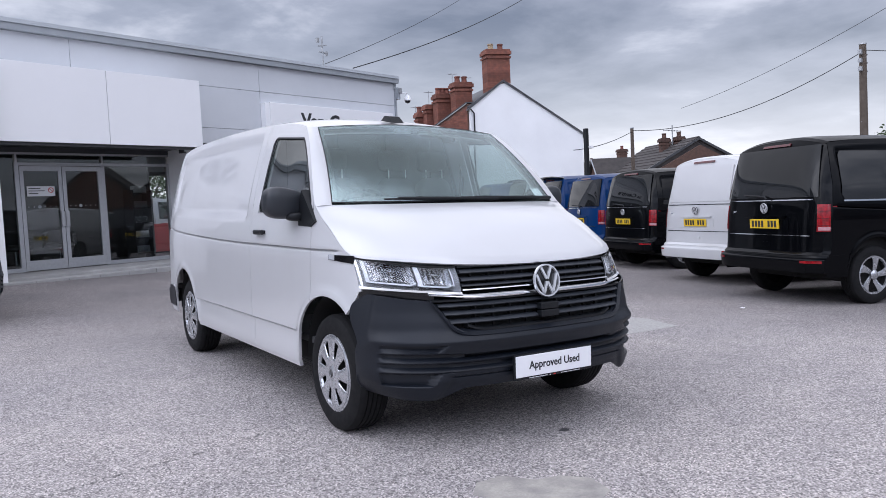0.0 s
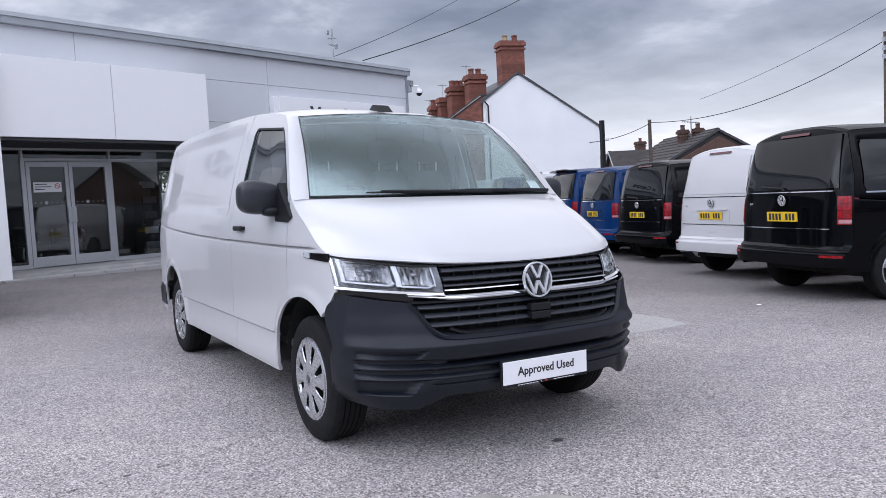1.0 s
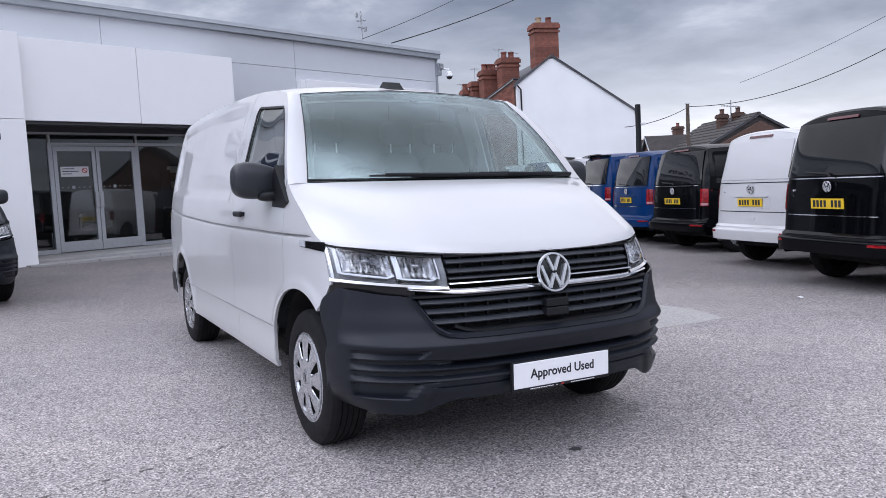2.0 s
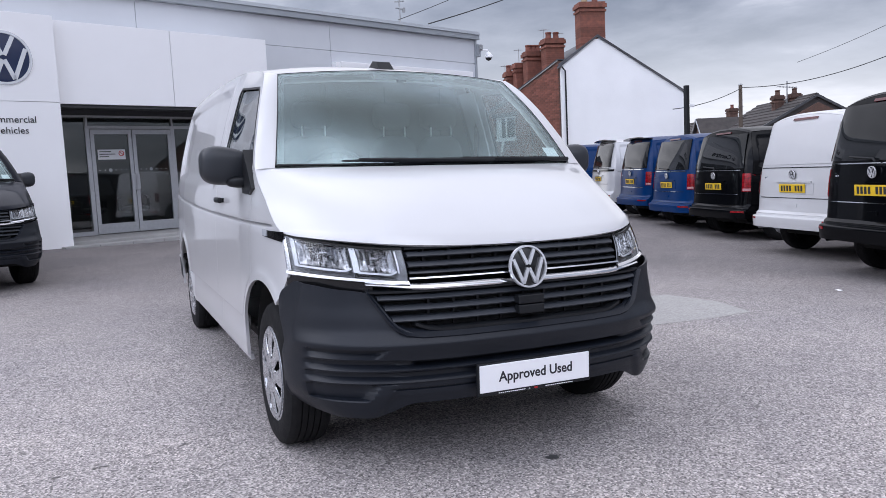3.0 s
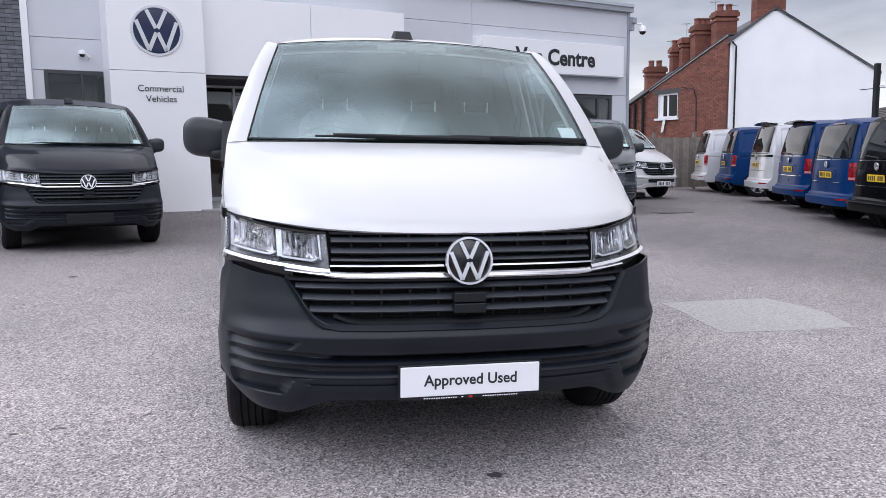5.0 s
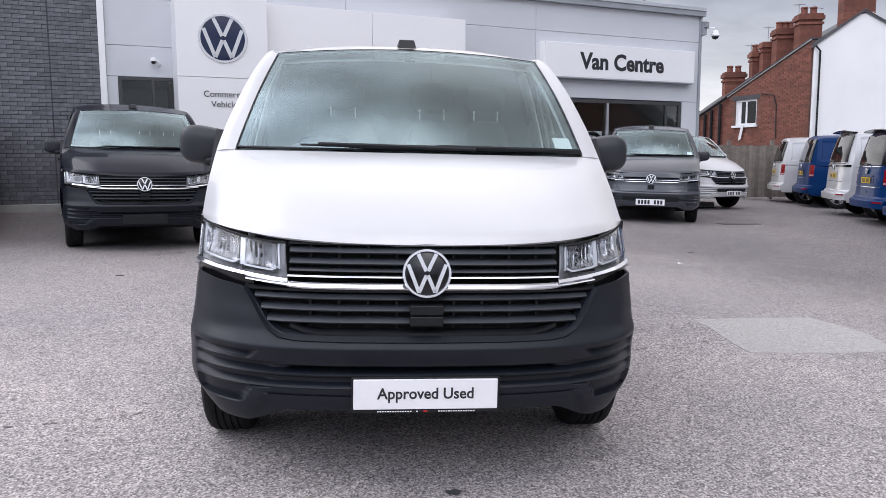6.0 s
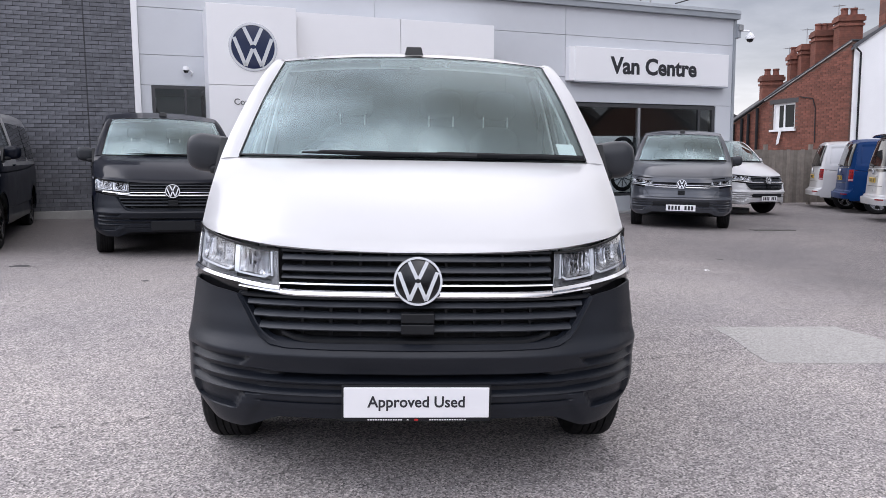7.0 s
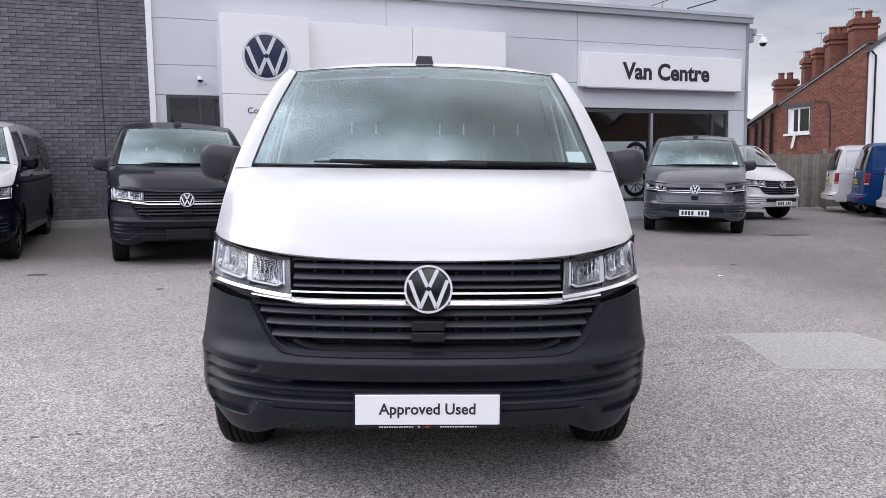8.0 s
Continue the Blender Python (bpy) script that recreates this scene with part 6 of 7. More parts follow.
# ---- red brick house with a white gable ----
HOUSE = Matrix.Translation((15.3, 22.03, 0)) @ pose(0, 0, 0, 0, 0, math.degrees(math.atan2(-0.29, 0.957)))
house = thing("gable_house", HOUSE, "old terrace house with a white rendered gable and slate roof", "house")
part("wall", prism([(0, -1), (4.98, -1), (4.98, 3.95), (1.75, 6.12), (1.30, 6.05), (0, 5.10)], 0.0, 0.3), RENDER_WHITE, house, "white rendered gable wall")
part("verge", prism([(-0.12, 5.14), (0, 5.11), (1.45, 6.165), (5.10, 3.915), (5.13, 3.945), (1.50, 6.235)], -0.06, 0.02), SLATE, house)
part("roof", join(prism([(-0.1, 5.08), (1.5, 6.24), (1.5, 6.16), (-0.1, 5.0)], -0.06, 9.0), prism([(5.15, 3.92), (1.5, 6.24), (1.5, 6.16), (5.15, 3.84)], -0.06, 9.0)), SLATE, house, "dark slate roof")
part("body", box(0.1, 4.9, 0.3, 9.0, -1, 3.8), BRICK_RED, house)
part("rear_body", prism([(0.3, -1), (4.9, -1), (4.9, 3.9), (1.6, 6.0), (0.3, 5.1)], 8.7, 9.0), BRICK_RED, house)
part("drain_pipe", tube([(0.16, -0.06, 0), (0.16, -0.06, 4.9), (0.0, -0.12, 5.05)], 0.032, 8), TRIM, house, "black drainpipe")


def stack(parent, m, w, d, h, pots, clay=BRICK_RED, pot=TERRACOTTA):
    """A brick chimney stack with oversailing courses and clay pots."""
    c = part("chimney", join(box(-w / 2, w / 2, -d / 2, d / 2, 0, h), box(-w / 2 - 0.05, w / 2 + 0.05, -d / 2 - 0.05, d / 2 + 0.05, h - 0.32, h - 0.24), box(-w / 2 - 0.07, w / 2 + 0.07, -d / 2 - 0.07, d / 2 + 0.07, h - 0.16, h - 0.02), box(-w / 2 - 0.03, w / 2 + 0.03, -d / 2 - 0.03, d / 2 + 0.03, h - 0.02, h + 0.05)), clay, parent, "red brick chimney stack", False, m)
    for i in range(pots):
        x = (i - (pots - 1) / 2) * w / max(pots, 1) * 0.85
        part("chimney_pot", moved(lathe([(0.0, 0.125), (0.04, 0.13), (0.06, 0.115), (0.20, 0.105), (0.22, 0.125), (0.27, 0.12), (0.27, 0.08)], 16, "z"), pose(x, 0, h + 0.04)), (BUFF_POT if i == 0 and pots > 1 and pot is TERRACOTTA and h > 1.9 else pot), c, "", True)
    rows = []
    n = int(h / 0.075)
    for k in range(n):
        z = 0.075 * k
        rows.append(box(-w / 2 - 0.006, w / 2 + 0.006, -d / 2 - 0.006, d / 2 + 0.006, z + 0.008, z + 0.073))
    part("brick_course", join(*rows), clay, c)
    return c


stack(house, pose(1.38, 0.45, 5.35), 0.98, 0.62, 2.10, 2)
aer = thing("tv_aerial", HOUSE @ pose(0.35, 1.6, 5.2), "thin metal television aerial on a chimney", "aerial", "television aerials")
part("mast", tube([(0, 0, -0.3), (0, 0, 1.5)], 0.016, 6), GALV, aer)
part("boom", tube([(-0.25, 0, 1.45), (0.3, 0, 1.38)], 0.010, 5), GALV, aer)
for i in range(6):
    part("element", tube([(-0.2 + 0.09 * i, -0.14, 1.44 - 0.011 * i), (-0.2 + 0.09 * i, 0.14, 1.44 - 0.011 * i)], 0.006, 4), GALV, aer)

# brick side with its window, running back from the corner
BRK = Matrix.Translation((15.26, 22.15, 0)) @ pose(0, 0, 0, 0, 0, math.degrees(math.atan2(-0.954, 0.3)))
side_house = thing("brick_terrace", BRK, "long red brick terrace with chimneys and a white window", "house")
WIN_A, WIN_B, WIN_L, WIN_H = -3.36, -2.30, 2.54, 3.49


def eave(a):
    return 5.29 + 0.44 * a


part("mortar_wall", join(prism([(0, -1), (0, eave(0)), (WIN_B, eave(WIN_B)), (WIN_B, -1)], 0.012, 0.28), prism([(WIN_A, -1), (WIN_A, eave(WIN_A)), (-6.2, eave(-6.2)), (-6.2, -1)], 0.012, 0.28), box(WIN_A, WIN_B, 0.012, 0.28, -1, WIN_L), prism([(WIN_A, WIN_H), (WIN_A, eave(WIN_A)), (WIN_B, eave(WIN_B)), (WIN_B, WIN_H)], 0.012, 0.28)), MORTAR, side_house)
part("roof", sheet(lambda a, q: (a, -0.03 + 1.5 * q, eave(a) + 0.03 + (0.12 + 0.85 * ease(-a, 1.2, 3.2)) * q), np.linspace(-6.5, 0.0, 15)[::-1], np.linspace(0, 1, 5), 0.05), SLATE, side_house, "dark slate roof edge")
part("verge", tube([(0.0, -0.03, eave(0.0) + 0.005), (-3.75, -0.03, eave(-3.75) + 0.005)], 0.022, 6), CONCRETE, side_house, "pale mortar verge")
part("gutter", tube([(-3.7, -0.12, eave(-3.7) - 0.03), (-6.4, -0.12, eave(-6.4) - 0.03)], 0.05, 8), TRIM, side_house)
wn_ = part("window", join(box(WIN_A, WIN_B, 0.06, 0.13, WIN_L, WIN_L + 0.07), box(WIN_A, WIN_B, 0.06, 0.13, WIN_H - 0.07, WIN_H), box(WIN_A, WIN_A + 0.07, 0.06, 0.13, WIN_L + 0.07, WIN_H - 0.07), box(WIN_B - 0.07, WIN_B, 0.06, 0.13, WIN_L + 0.07, WIN_H - 0.07), box(-2.87, -2.80, 0.06, 0.13, WIN_L + 0.07, WIN_H - 0.07)), UPVC, side_house, "white framed window")
part("sill", box(WIN_A - 0.08, WIN_B + 0.08, -0.07, 0.10, WIN_L - 0.08, WIN_L), UPVC, wn_)
part("lintel", box(WIN_A - 0.15, WIN_B + 0.15, -0.004, 0.02, WIN_H, WIN_H + 0.16), DARK_FRAME, wn_)
part("pane", box(WIN_A + 0.07, WIN_B - 0.07, 0.09, 0.10, WIN_L + 0.07, WIN_H - 0.07), GLOSS_PANE, wn_)
part("curtain", box(WIN_A + 0.07, -3.1, 0.082, 0.088, WIN_L + 0.07, WIN_H - 0.07), UPVC, wn_)
part("white_rag", sheet(lambda a, t: (-2.88 - 0.10 * t + 0.07 * a, -0.085 - 0.01 * math.sin(6 * t + 3 * a), 2.52 - 0.52 * t + 0.03 * a), np.linspace(-1, 1, 7), np.linspace(0, 1, 12), 0.006), UPVC, wn_, "", True)
part("cable", tube([(-1.35, -0.02, 2.0), (-1.38, -0.02, 3.2), (-1.5, -0.02, 3.55), (-2.1, -0.02, 3.66)], 0.018, 5), WIRE, side_house)
for a in (-4.05, -4.5, -4.85, -5.3, -5.9):
    part("drain_pipe", tube([(a, -0.08, 0), (a, -0.08, eave(a) - 0.1)], 0.055, 8), TRIM, side_house)
for a, w, d, top, pots in ((-0.84, 0.74, 0.55, 6.26, 2), (-1.86, 0.68, 0.55, 5.92, 3), (-2.66, 0.36, 0.45, 5.56, 0), (-3.20, 0.28, 0.42, 5.29, 1), (-4.24, 0.74, 0.45, 4.62, 2)):
    stack(side_house, pose(a, 0.75, eave(a) - 0.15, 0, 0, 60), w, d, top - eave(a) + 0.15, pots)
for a, h in ((-1.40, 1.95), (-2.75, 1.95), (-3.55, 1.75)):
    ta = thing("tv_aerial", BRK @ pose(a, 0.9, eave(a) + 0.2), "thin metal television aerial on a chimney", "aerial", "television aerials")
    part("mast", tube([(0, 0, 0), (0, 0, h)], 0.014, 6), GALV, ta)
    part("boom", tube([(-0.22, 0, h - 0.03), (0.26, 0, h - 0.08)], 0.009, 5), GALV, ta)
    for i in range(5):
        part("element", tube([(-0.18 + 0.09 * i, -0.13, h - 0.03 - 0.01 * i), (-0.18 + 0.09 * i, 0.13, h - 0.03 - 0.01 * i)], 0.006, 4), GALV, ta)
out_ = thing("brick_outhouse", Matrix.Translation((13.3, 29.5, 0)), "low brick outbuilding with a slate roof", "house")
part("wall", box(-1.2, 1.2, 0, 4, -1, 3.3), BRICK_RED, out_)
part("roof", prism([(-1.4, 3.25), (1.4, 3.25), (1.4, 3.35), (0.0, 3.95), (-1.4, 3.35)], -0.2, 4.2), SLATE, out_)

# timber fence between the showroom and the house
FENCE = Matrix.Translation((11.15, 20.35, ground_z(11.15, 20.35))) @ pose(0, 0, 0, 0, 0, 8)
fence = thing("timber_fence", FENCE, "tall weathered close-boarded timber fence", "fence")
rngf = random.Random(5)
for i in range(44):
    part("board", box(i * 0.128, i * 0.128 + 0.122, 0.0, 0.02 + rngf.uniform(0, 0.01), 0.02, 1.68 + rngf.uniform(-0.015, 0.015)), TIMBER, fence)
for z in (0.4, 1.3):
    part("rail", box(0, 5.6, 0.032, 0.08, z, z + 0.09), TIMBER, fence)
for i in range(3):
    part("post", box(1.6 * i + 0.4, 1.6 * i + 0.5, 0.034, 0.13, -0.3, 1.85), TIMBER, fence)

# ---- far houses, poles and wires ----
def bungalow(m, w, d, eaves, ridge, label):
    b = thing("bungalow", m, label, "house", "far houses")
    part("wall", box(0, w, 0, d, -1, eaves), BRICK_BROWN, b)
    part("roof", prism([(-0.4, eaves - 0.1), (w + 0.4, eaves - 0.1), (w / 2, ridge)], 0.25, d + 0.3), TILE_BROWN, b)
    part("gable", prism([(0.0, eaves - 0.1), (w, eaves - 0.1), (w / 2, ridge - 0.35)], 0.0, 0.3), BRICK_BROWN, b)
    rows = []
    for k in range(9):
        t0, t1 = k / 9, (k + 1) / 9
        for sg in (0, 1):
            xa, xb = (-0.42 + (w / 2 + 0.42) * t0, -0.42 + (w / 2 + 0.42) * t1) if sg == 0 else (w + 0.42 - (w / 2 + 0.42) * t0, w + 0.42 - (w / 2 + 0.42) * t1)
            za, zb = eaves - 0.08 + (ridge - eaves + 0.1) * t0, eaves - 0.08 + (ridge - eaves + 0.1) * t1
            rows.append(prism([(xa, za), (xb, zb), (xb, zb + 0.05), (xa, za + 0.09)], 0.2, d + 0.3))
    part("tile_course", join(*rows), TILE_BROWN, b)
    part("ridge", tube([(w / 2, 0.2, ridge), (w / 2, d + 0.3, ridge)], 0.12, 8), TILE_BROWN, b)
    part("barge_board", join(prism([(-0.45, eaves - 0.16), (w / 2, ridge - 0.06), (w / 2, ridge + 0.06), (-0.45, eaves)], 0.12, 0.22), prism([(w + 0.45, eaves - 0.16), (w / 2, ridge - 0.06), (w / 2, ridge + 0.06), (w + 0.45, eaves)], 0.12, 0.22)), DARK_FRAME, b)
    wn2 = part("window", join(box(w * 0.3, w * 0.7, -0.04, 0.05, 0.9, 1.0), box(w * 0.3, w * 0.7, -0.04, 0.05, 2.0, 2.1), box(w * 0.3, w * 0.3 + 0.08, -0.04, 0.05, 1.0, 2.0), box(w * 0.7 - 0.08, w * 0.7, -0.04, 0.05, 1.0, 2.0)), UPVC, b)
    part("pane", box(w * 0.3 + 0.08, w * 0.7 - 0.08, -0.01, 0.02, 1.0, 2.0), GLOSS_PANE, wn2)
    return b


b1 = bungalow(Matrix.Translation((29.66 - 0.902 * 2.6, 22.09 + 0.431 * 2.6, 0)) @ pose(0, 0, 0, 0, 0, -25.5), 5.2, 6.6, 2.45, 4.02, "brown tiled brick bungalow behind the vans")
stack(b1, pose(1.8, 2.56, 3.30), 0.42, 0.40, 0.92, 1, BRICK_BROWN, BRICK_BROWN)
stack(b1, pose(2.5, 2.25, 3.45), 0.42, 0.40, 0.80, 1, BRICK_BROWN, BRICK_BROWN)
part("porch_gable", prism([(4.75, 2.2), (6.55, 2.2), (5.65, 3.28)], -1.1, -0.8, "x"), BRICK_BROWN, b1)
part("porch_roof", join(prism([(4.55, 2.22), (5.65, 3.50), (5.65, 3.38), (4.65, 2.2)], -1.25, 1.8, "x"), prism([(6.75, 2.22), (5.65, 3.50), (5.65, 3.38), (6.65, 2.2)], -1.25, 1.8, "x")), TILE_BROWN, b1)
part("porch_verge", join(prism([(4.55, 2.20), (5.65, 3.48), (5.65, 3.40), (4.62, 2.2)], -1.30, -1.252, "x"), prism([(6.75, 2.20), (5.65, 3.48), (5.65, 3.40), (6.68, 2.2)], -1.30, -1.252, "x")), CAP_GREY, b1)
b2 = bungalow(Matrix.Translation((41.12 - 0.949 * 2.2, 37.94 + 0.316 * 2.2, 0)) @ pose(0, 0, 0, 0, 0, -18.4), 4.4, 9.0, 2.9, 4.19, "low brick house with a brown tiled roof")
stack(b2, pose(1.9, 5.2, 3.5), 0.5, 0.45, 0.72, 1, BRICK_BROWN, BRICK_BROWN)
stack(b2, pose(1.6, -0.6, 3.0), 0.6, 0.5, 1.75, 1, BRICK_BROWN, TERRACOTTA)
for m, h in ((b1.matrix_basis @ pose(2.2, 2.4, 3.6), 1.35),):
    ta = thing("tv_aerial", m, "thin metal television aerial on a chimney", "aerial", "television aerials")
    part("mast", tube([(0, 0, 0), (0, 0, h)], 0.03, 6), GALV, ta)
    part("boom", tube([(-0.5, 0, h - 0.25), (0.5, 0, h - 0.35)], 0.018, 5), GALV, ta)
    for i in range(6):
        part("element", tube([(-0.4 + 0.15 * i, -0.25, h - 0.26 - 0.014 * i), (-0.4 + 0.15 * i, 0.25, h - 0.26 - 0.014 * i)], 0.012, 4), GALV, ta)


def pole(x, y, top, r, label, arms=True):
    p = thing("utility_pole", Matrix.Translation((x, y, 0)), label, "utility pole", "poles by the road")
    part("shaft", tube([(0, 0, -0.6), (0, 0, top * 0.5), (0, 0, top)], [r * 1.15, r, r * 0.85], 12), POLE_WOOD, p, "", True)
    part("cap", moved(lathe([(0.0, r), (0.05, r * 0.9), (0.08, 0.0005)], 12, "z"), pose(0, 0, top)), GALV, p)
    if arms:
        for k in range(3):
            part("insulator", join(tube([(-0.28, 0, top - 0.35 - 0.3 * k), (0.28, 0, top - 0.35 - 0.3 * k)], 0.035, 6), box(-0.24, -0.14, -0.06, 0.06, top - 0.36 - 0.3 * k, top - 0.20 - 0.3 * k)), GALV, p)
    part("step_irons", join(*[tube([(-0.16, 0, 2.2 + 0.45 * k), (0.16, 0, 2.2 + 0.45 * k)], 0.014, 5) for k in range(4)]), GALV, p)
    return p


pole(25.34, 22.69, 4.5, 0.095, "weathered wooden telegraph pole", False)
pole(25.71, 11.83, 6.35, 0.14, "tall wooden telegraph pole with insulators")
post = thing("black_post", Matrix.Translation((18.56, 18.84, 0)), "square black steel post with small white cameras", "post")
part("shaft", box(-0.075, 0.075, -0.075, 0.075, -0.5, 3.98, 0.01), TRIM, post)
part("spot_lamp", join(box(-0.32, -0.12, -0.08, 0.08, 1.95, 2.08, 0.02), box(0.05, 0.30, -0.1, 0.1, 3.2, 3.3, 0.02)), UPVC, post)
part("dome_lamp", superbox(0.22, -0.16, 1.78, 0.11, 0.11, 0.10, 2), UPVC, post, "", True)


def wire(a, b, sag, r=0.012, n=24):
    pts = []
    for i in range(n + 1):
        t = i / n
        pts.append((a[0] + (b[0] - a[0]) * t, a[1] + (b[1] - a[1]) * t, a[2] + (b[2] - a[2]) * t - sag * 4 * t * (1 - t)))
    return tube(pts, r, 5)


for i, (a, b, sag, r) in enumerate((((25.34, 22.69, 4.4), (25.71, 11.83, 6.1), 0.75, 0.016), ((25.34, 22.69, 4.35), (18.6, 19.6, 3.2), 0.15, 0.016), ((28.39, 22.23, 5.49), (26.06, 11.16, 7.54), 0.25, 0.010), ((25.71, 11.83, 6.15), (40, -6, 5.0), 0.6, 0.014),
                                     ((5.5, 14.42, 4.9), (14.12, 20.65, 8.95), 0.12, 0.008), ((6.42, 14.7, 4.9), (18.47, 22.23, 9.80), 0.2, 0.014))):
    tagged(part("overhead_wire", wire(a, b, sag, r), WIRE, None, "thin black overhead wire against the sky", True), "", "wire", "overhead wires")

# ---- houses across the road, which the glass mirrors ----
for i, (x, y, t) in enumerate(((-16, -34, 178), (2, -35, 182), (19, -33, 185))):
    bungalow(Matrix.Translation((x, y, 0)) @ pose(0, 0, 0, 0, 0, t + 90), 8.0, 11.0, 3.2, 6.2, "brick house with a dark tiled roof across the road")
for i, (x, y, t) in enumerate(((40, -4, 250), (47, -16, 240), (50, -30, 235))):
    bungalow(Matrix.Translation((x, y, 0)) @ pose(0, 0, 0, 0, 0, t), 9.0, 11.0, 3.4, 7.2, "brick house with a dark tiled roof across the road")


# ---- trees ----
def tree(x, y, z0, tall_, spread, clumps, seed, label):
    """A tapered trunk with limbs and a crown of many small leaves in loose clumps."""
    rng = random.Random(seed)
    t = thing("tree", Matrix.Translation((x, y, z0)), label, "tree", "trees behind the vans")
    limbs, leaves_v, leaves_f = [tube([(0, 0, -0.5), (0.05, 0.02, tall_ * 0.4), (0, 0.05, tall_ * 0.85)], [0.10, 0.075, 0.02], 8)], [], []
    for k in range(clumps):
        a, r, h = rng.uniform(0, math.tau), spread * math.sqrt(rng.uniform(0.05, 1)), tall_ * rng.uniform(0.32, 1.0)
        r *= math.sqrt(max(1.05 - abs(h / tall_ - 0.6) * 1.9, 0.08))
        c = Vector((r * math.cos(a), r * math.sin(a), h))
        limbs.append(tube([(0, 0, h * 0.55), tuple(c * 0.6 + Vector((0, 0, h * 0.36))), tuple(c)], [0.03, 0.018, 0.006], 5))
        for _ in range(60):
            p = c + Vector((rng.gauss(0, 1), rng.gauss(0, 1), rng.gauss(0, 0.8))) * spread * 0.16
            d = Vector((rng.gauss(0, 1), rng.gauss(0, 1), rng.gauss(0, 1))).normalized()
            e = d.cross(Vector((rng.gauss(0, 1), rng.gauss(0, 1), rng.gauss(0, 1)))).normalized()
            n = len(leaves_v)
            l = rng.uniform(0.05, 0.09)
            leaves_v += [tuple(p - d * l), tuple(p + e * l * 0.5), tuple(p + d * l), tuple(p - e * l * 0.5)]
            leaves_f.append((n, n + 1, n + 2, n + 3))
    part("trunk", join(*limbs), BARK, t, "", True)
    tagged(part("crown", (leaves_v, leaves_f), LEAF, t), "", "", "", "stuff")


tree(26.9, 10.6, ground_z(26.9, 10.6), 4.2, 1.3, 46, 3, "leafy green tree behind the parked vans")
tree(*(SHOW @ Vector((3.6, 8.6, 0))).xy, 0.0, 3.0, 1.3, 40, 5, "bushy green tree behind the showroom")

# ---- the white van in the middle ----
van(on_ground(0, 0, -0.65), WHITE, "white panel van with dark grey bumpers and steel wheel covers", front_plate="dealer", wrap=0.012)

# ---- vans parked with their tails to the forecourt ----
def tail_at(x, y, turn):
    """The pose of a van whose tail stands at x, y."""
    a = radians(turn)
    return on_ground(x + 4.76 * math.sin(a), y - 4.76 * math.cos(a), turn)


ROW = "vans parked in a row"
van(tail_at(5.85, 2.72, 73) @ Matrix.Diagonal((1, 1, 1.045, 1)), BLACK, "glossy black van with dark privacy glass, tail to the forecourt", ROW, bumper=BLACK, cabin=False, windows=((2.25, 3.30), (3.42, 4.45)), style="alloy", finish=SILVER)
van(tail_at(7.05, 4.72, 77) @ Matrix.Diagonal((1, 1, 1.02, 1)), WHITE, "white panel van with a plain tailgate, parked tail out", ROW, bumper=WHITE, cabin=False, rear_glass=False, lens=DARK_RED, style="alloy")
van(tail_at(8.40, 7.50, 74.5), BLACK, "glossy black van with a dark rear window", ROW, bumper=BLACK, cabin=False, windows=((2.25, 3.30),), style="alloy")
van(tail_at(9.12, 9.5, 72), BLUE, "deep blue van with a dark rear window", ROW, bumper=BLUE, cabin=False, windows=((2.25, 3.30),), style="alloy")
van(tail_at(9.90, 11.6, 71), BLUE, "deep blue van with a black roof spoiler", ROW, bumper=BLUE, cabin=False, spoiler=True, style="alloy")
van(tail_at(10.65, 13.8, 69), WHITE, "rounded white electric van with a dark rear window", ROW, bumper=WHITE, cabin=False, spoiler=True, style="alloy", lens=WHITE, light_bar=True)
van(tail_at(11.9, 17.1, 68), BLUE, "deep blue panel van near the fence", ROW, bumper=BLUE, cabin=False, style="alloy")
van(tail_at(12.3, 19.15, 68), WHITE, "white panel van beside the timber fence", ROW, bumper=WHITE, cabin=False, style="alloy")

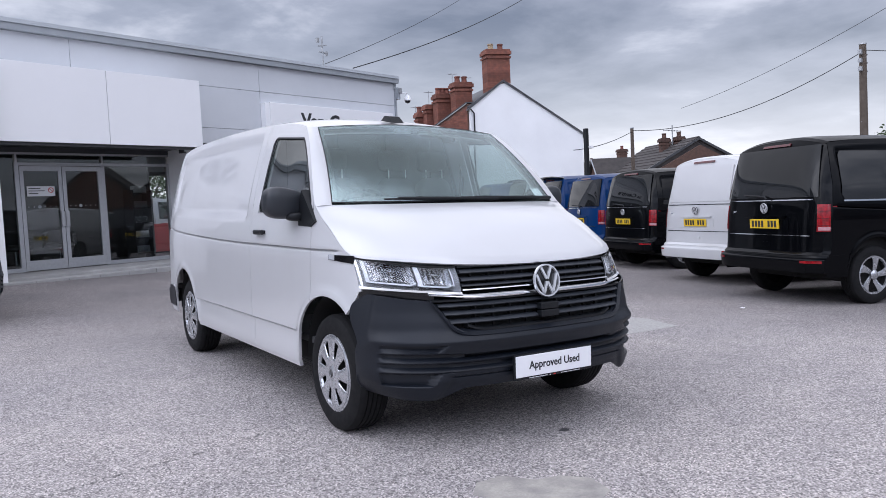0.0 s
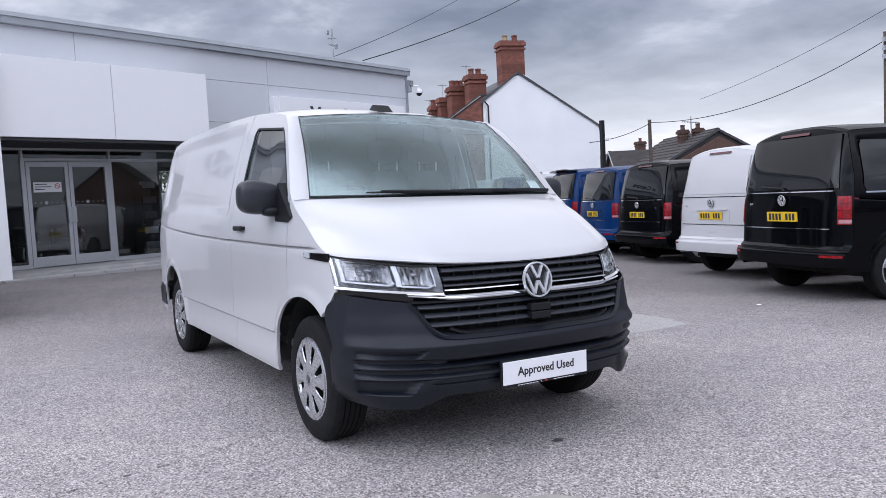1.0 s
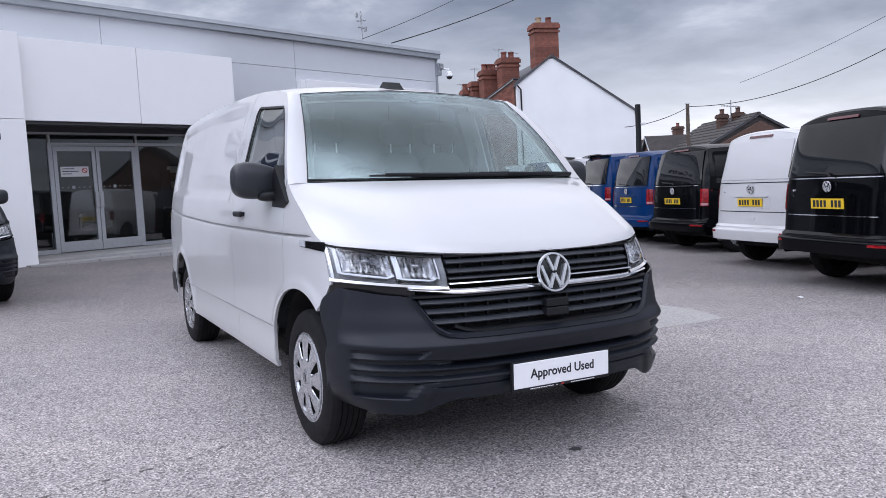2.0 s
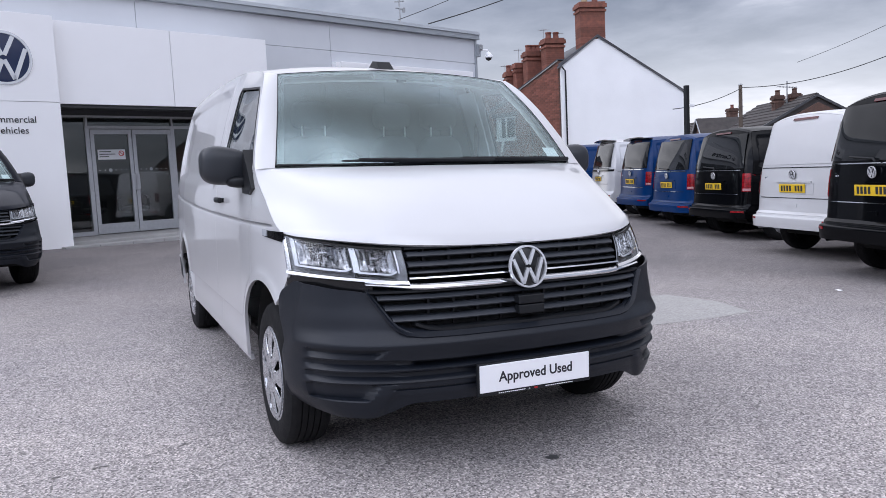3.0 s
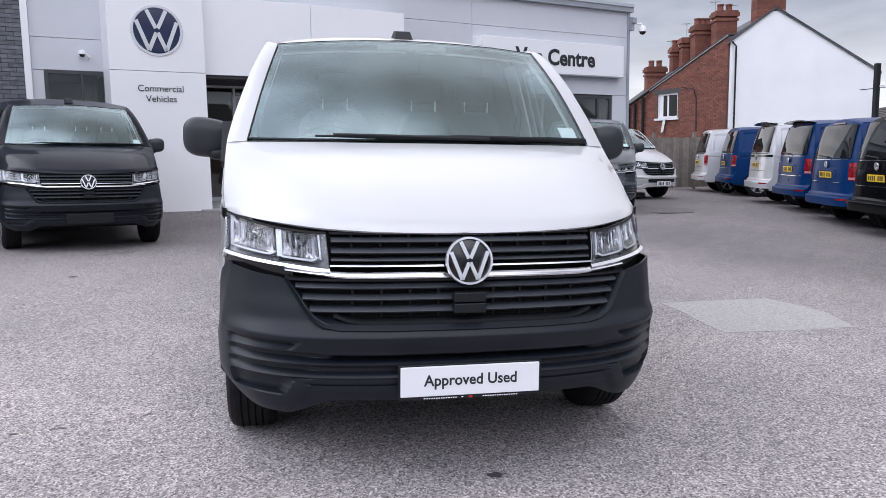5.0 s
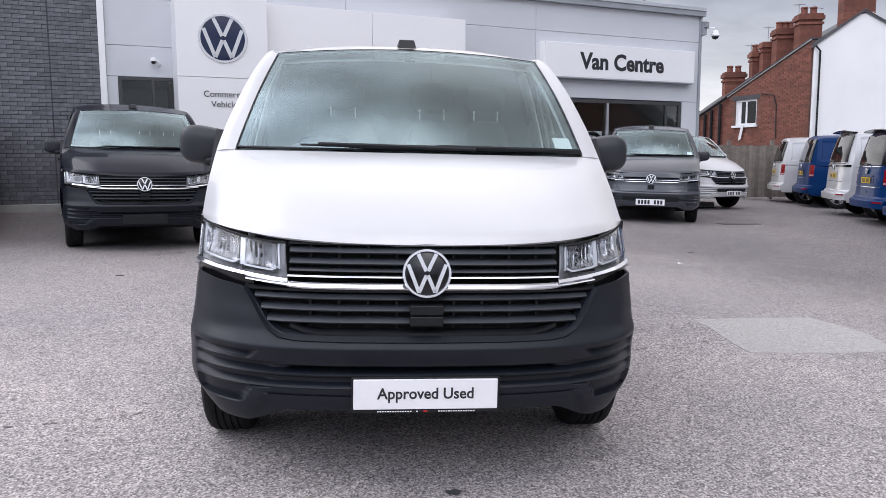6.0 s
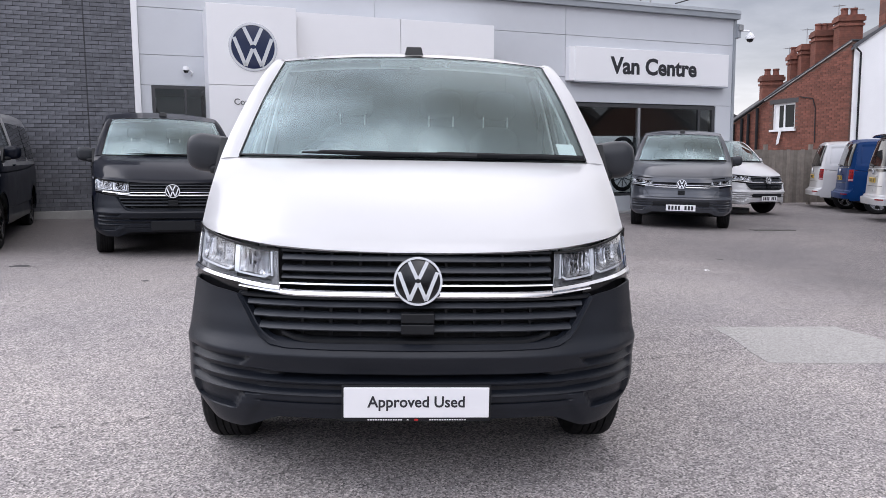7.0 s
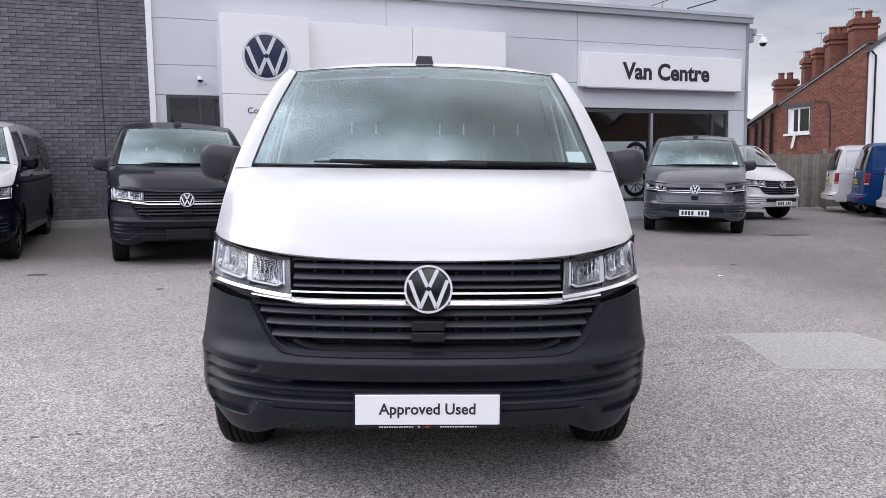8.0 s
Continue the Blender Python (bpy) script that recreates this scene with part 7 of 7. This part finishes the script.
# ---- vans in front of the showroom ----
FRONT = "vans in front of the showroom"
van(on_ground(-2.83, 7.08, 19.5), DARK_BLUE_BLACK, "black van with dark grey bumper facing the forecourt", FRONT, front_plate="holder")
van(on_ground(5.2, 10.95, -20), GREY, "dark grey people carrier with a slim chrome nose strip", FRONT, bumper=GREY, front_plate="plate", style="alloy", slim=True)
van(on_ground(8.9, 14.9, 24), WHITE, "white van with a black grille parked by the fence", FRONT, bumper=WHITE, front_plate="plate", style="alloy", intake=True)
van(on_ground(-5.88, 6.72, 18), DARK_BLUE_BLACK, "two-tone van, black below and white above", FRONT, bumper=DARK_BLUE_BLACK, upper=WHITE, hood_paint=WHITE, windows=((2.12, 3.30), (3.36, 4.45)), style="alloy", finish=GLOSS_BLACK, key="black")

van(SHOW @ pose(4.5, 6.3, 0.02, 0, 0, 74), SIGN_RED, "red van with a white upper body in the yard", upper=WHITE, bumper=SIGN_RED, cabin=False)

# ---- single bricks last ----
rngb = random.Random(11)


def brick_mesh(name, l, h, d, mat):
    return mesh_of(name, box(0, l, 0, d, 0, h), mat)


def brick_wall(parent, u0, u1, z0, z1, mat, keep, skip=None, top=None, l=0.215, h=0.065, j=0.010, proud=0.012):
    """Bricks in stretcher bond: those that keep(u, z) picks are parts, at most 300; the rest are one piece."""
    whole = [brick_mesh("brick", l, h, 0.05, mat)]
    rest, n = [], 0
    rows = int((z1 - z0) / (h + j))
    for k in range(rows):
        z = z0 + k * (h + j)
        u = u0 - (l + j) / 2 * (k % 2)
        while u < u1:
            a, b = max(u, u0), min(u + l, u1)
            u += l + j
            if b - a < 0.03 or (skip and skip(a, b, z, z + h)) or (top and z + h > min(top(a), top(b))):
                continue
            dy = rngb.uniform(-0.002, 0.002)
            if keep(a, z) and n < 300 and b - a > l - 0.001:
                part("brick", whole[0], None, parent, "", False, Matrix.Translation((a, -0.0 + dy, z)))
                n += 1
            else:
                rest.append(box(a, b, dy, 0.03, z, z + h))
    tagged(part("bricks", join(*rest), mat, parent), "", "", "", "stuff")


brick_wall(wing_wall, -4.6, -0.812, 0.495, 6.4, BRICK_DARK, lambda u, z: u > -2.6 and 1.0 < z < 4.2)
brick_wall(wing_wall, -0.788, 0.0, 0.495, 6.4, BRICK_DARK, lambda u, z: False)
brick_wall(side_house, -6.2, 0.0, 0.6, 5.2, BRICK_RED, lambda u, z: u > -3.6 and z > 2.2, lambda a, b, z0, z1: b > WIN_A and a < WIN_B and z1 > WIN_L and z0 < WIN_H, eave)
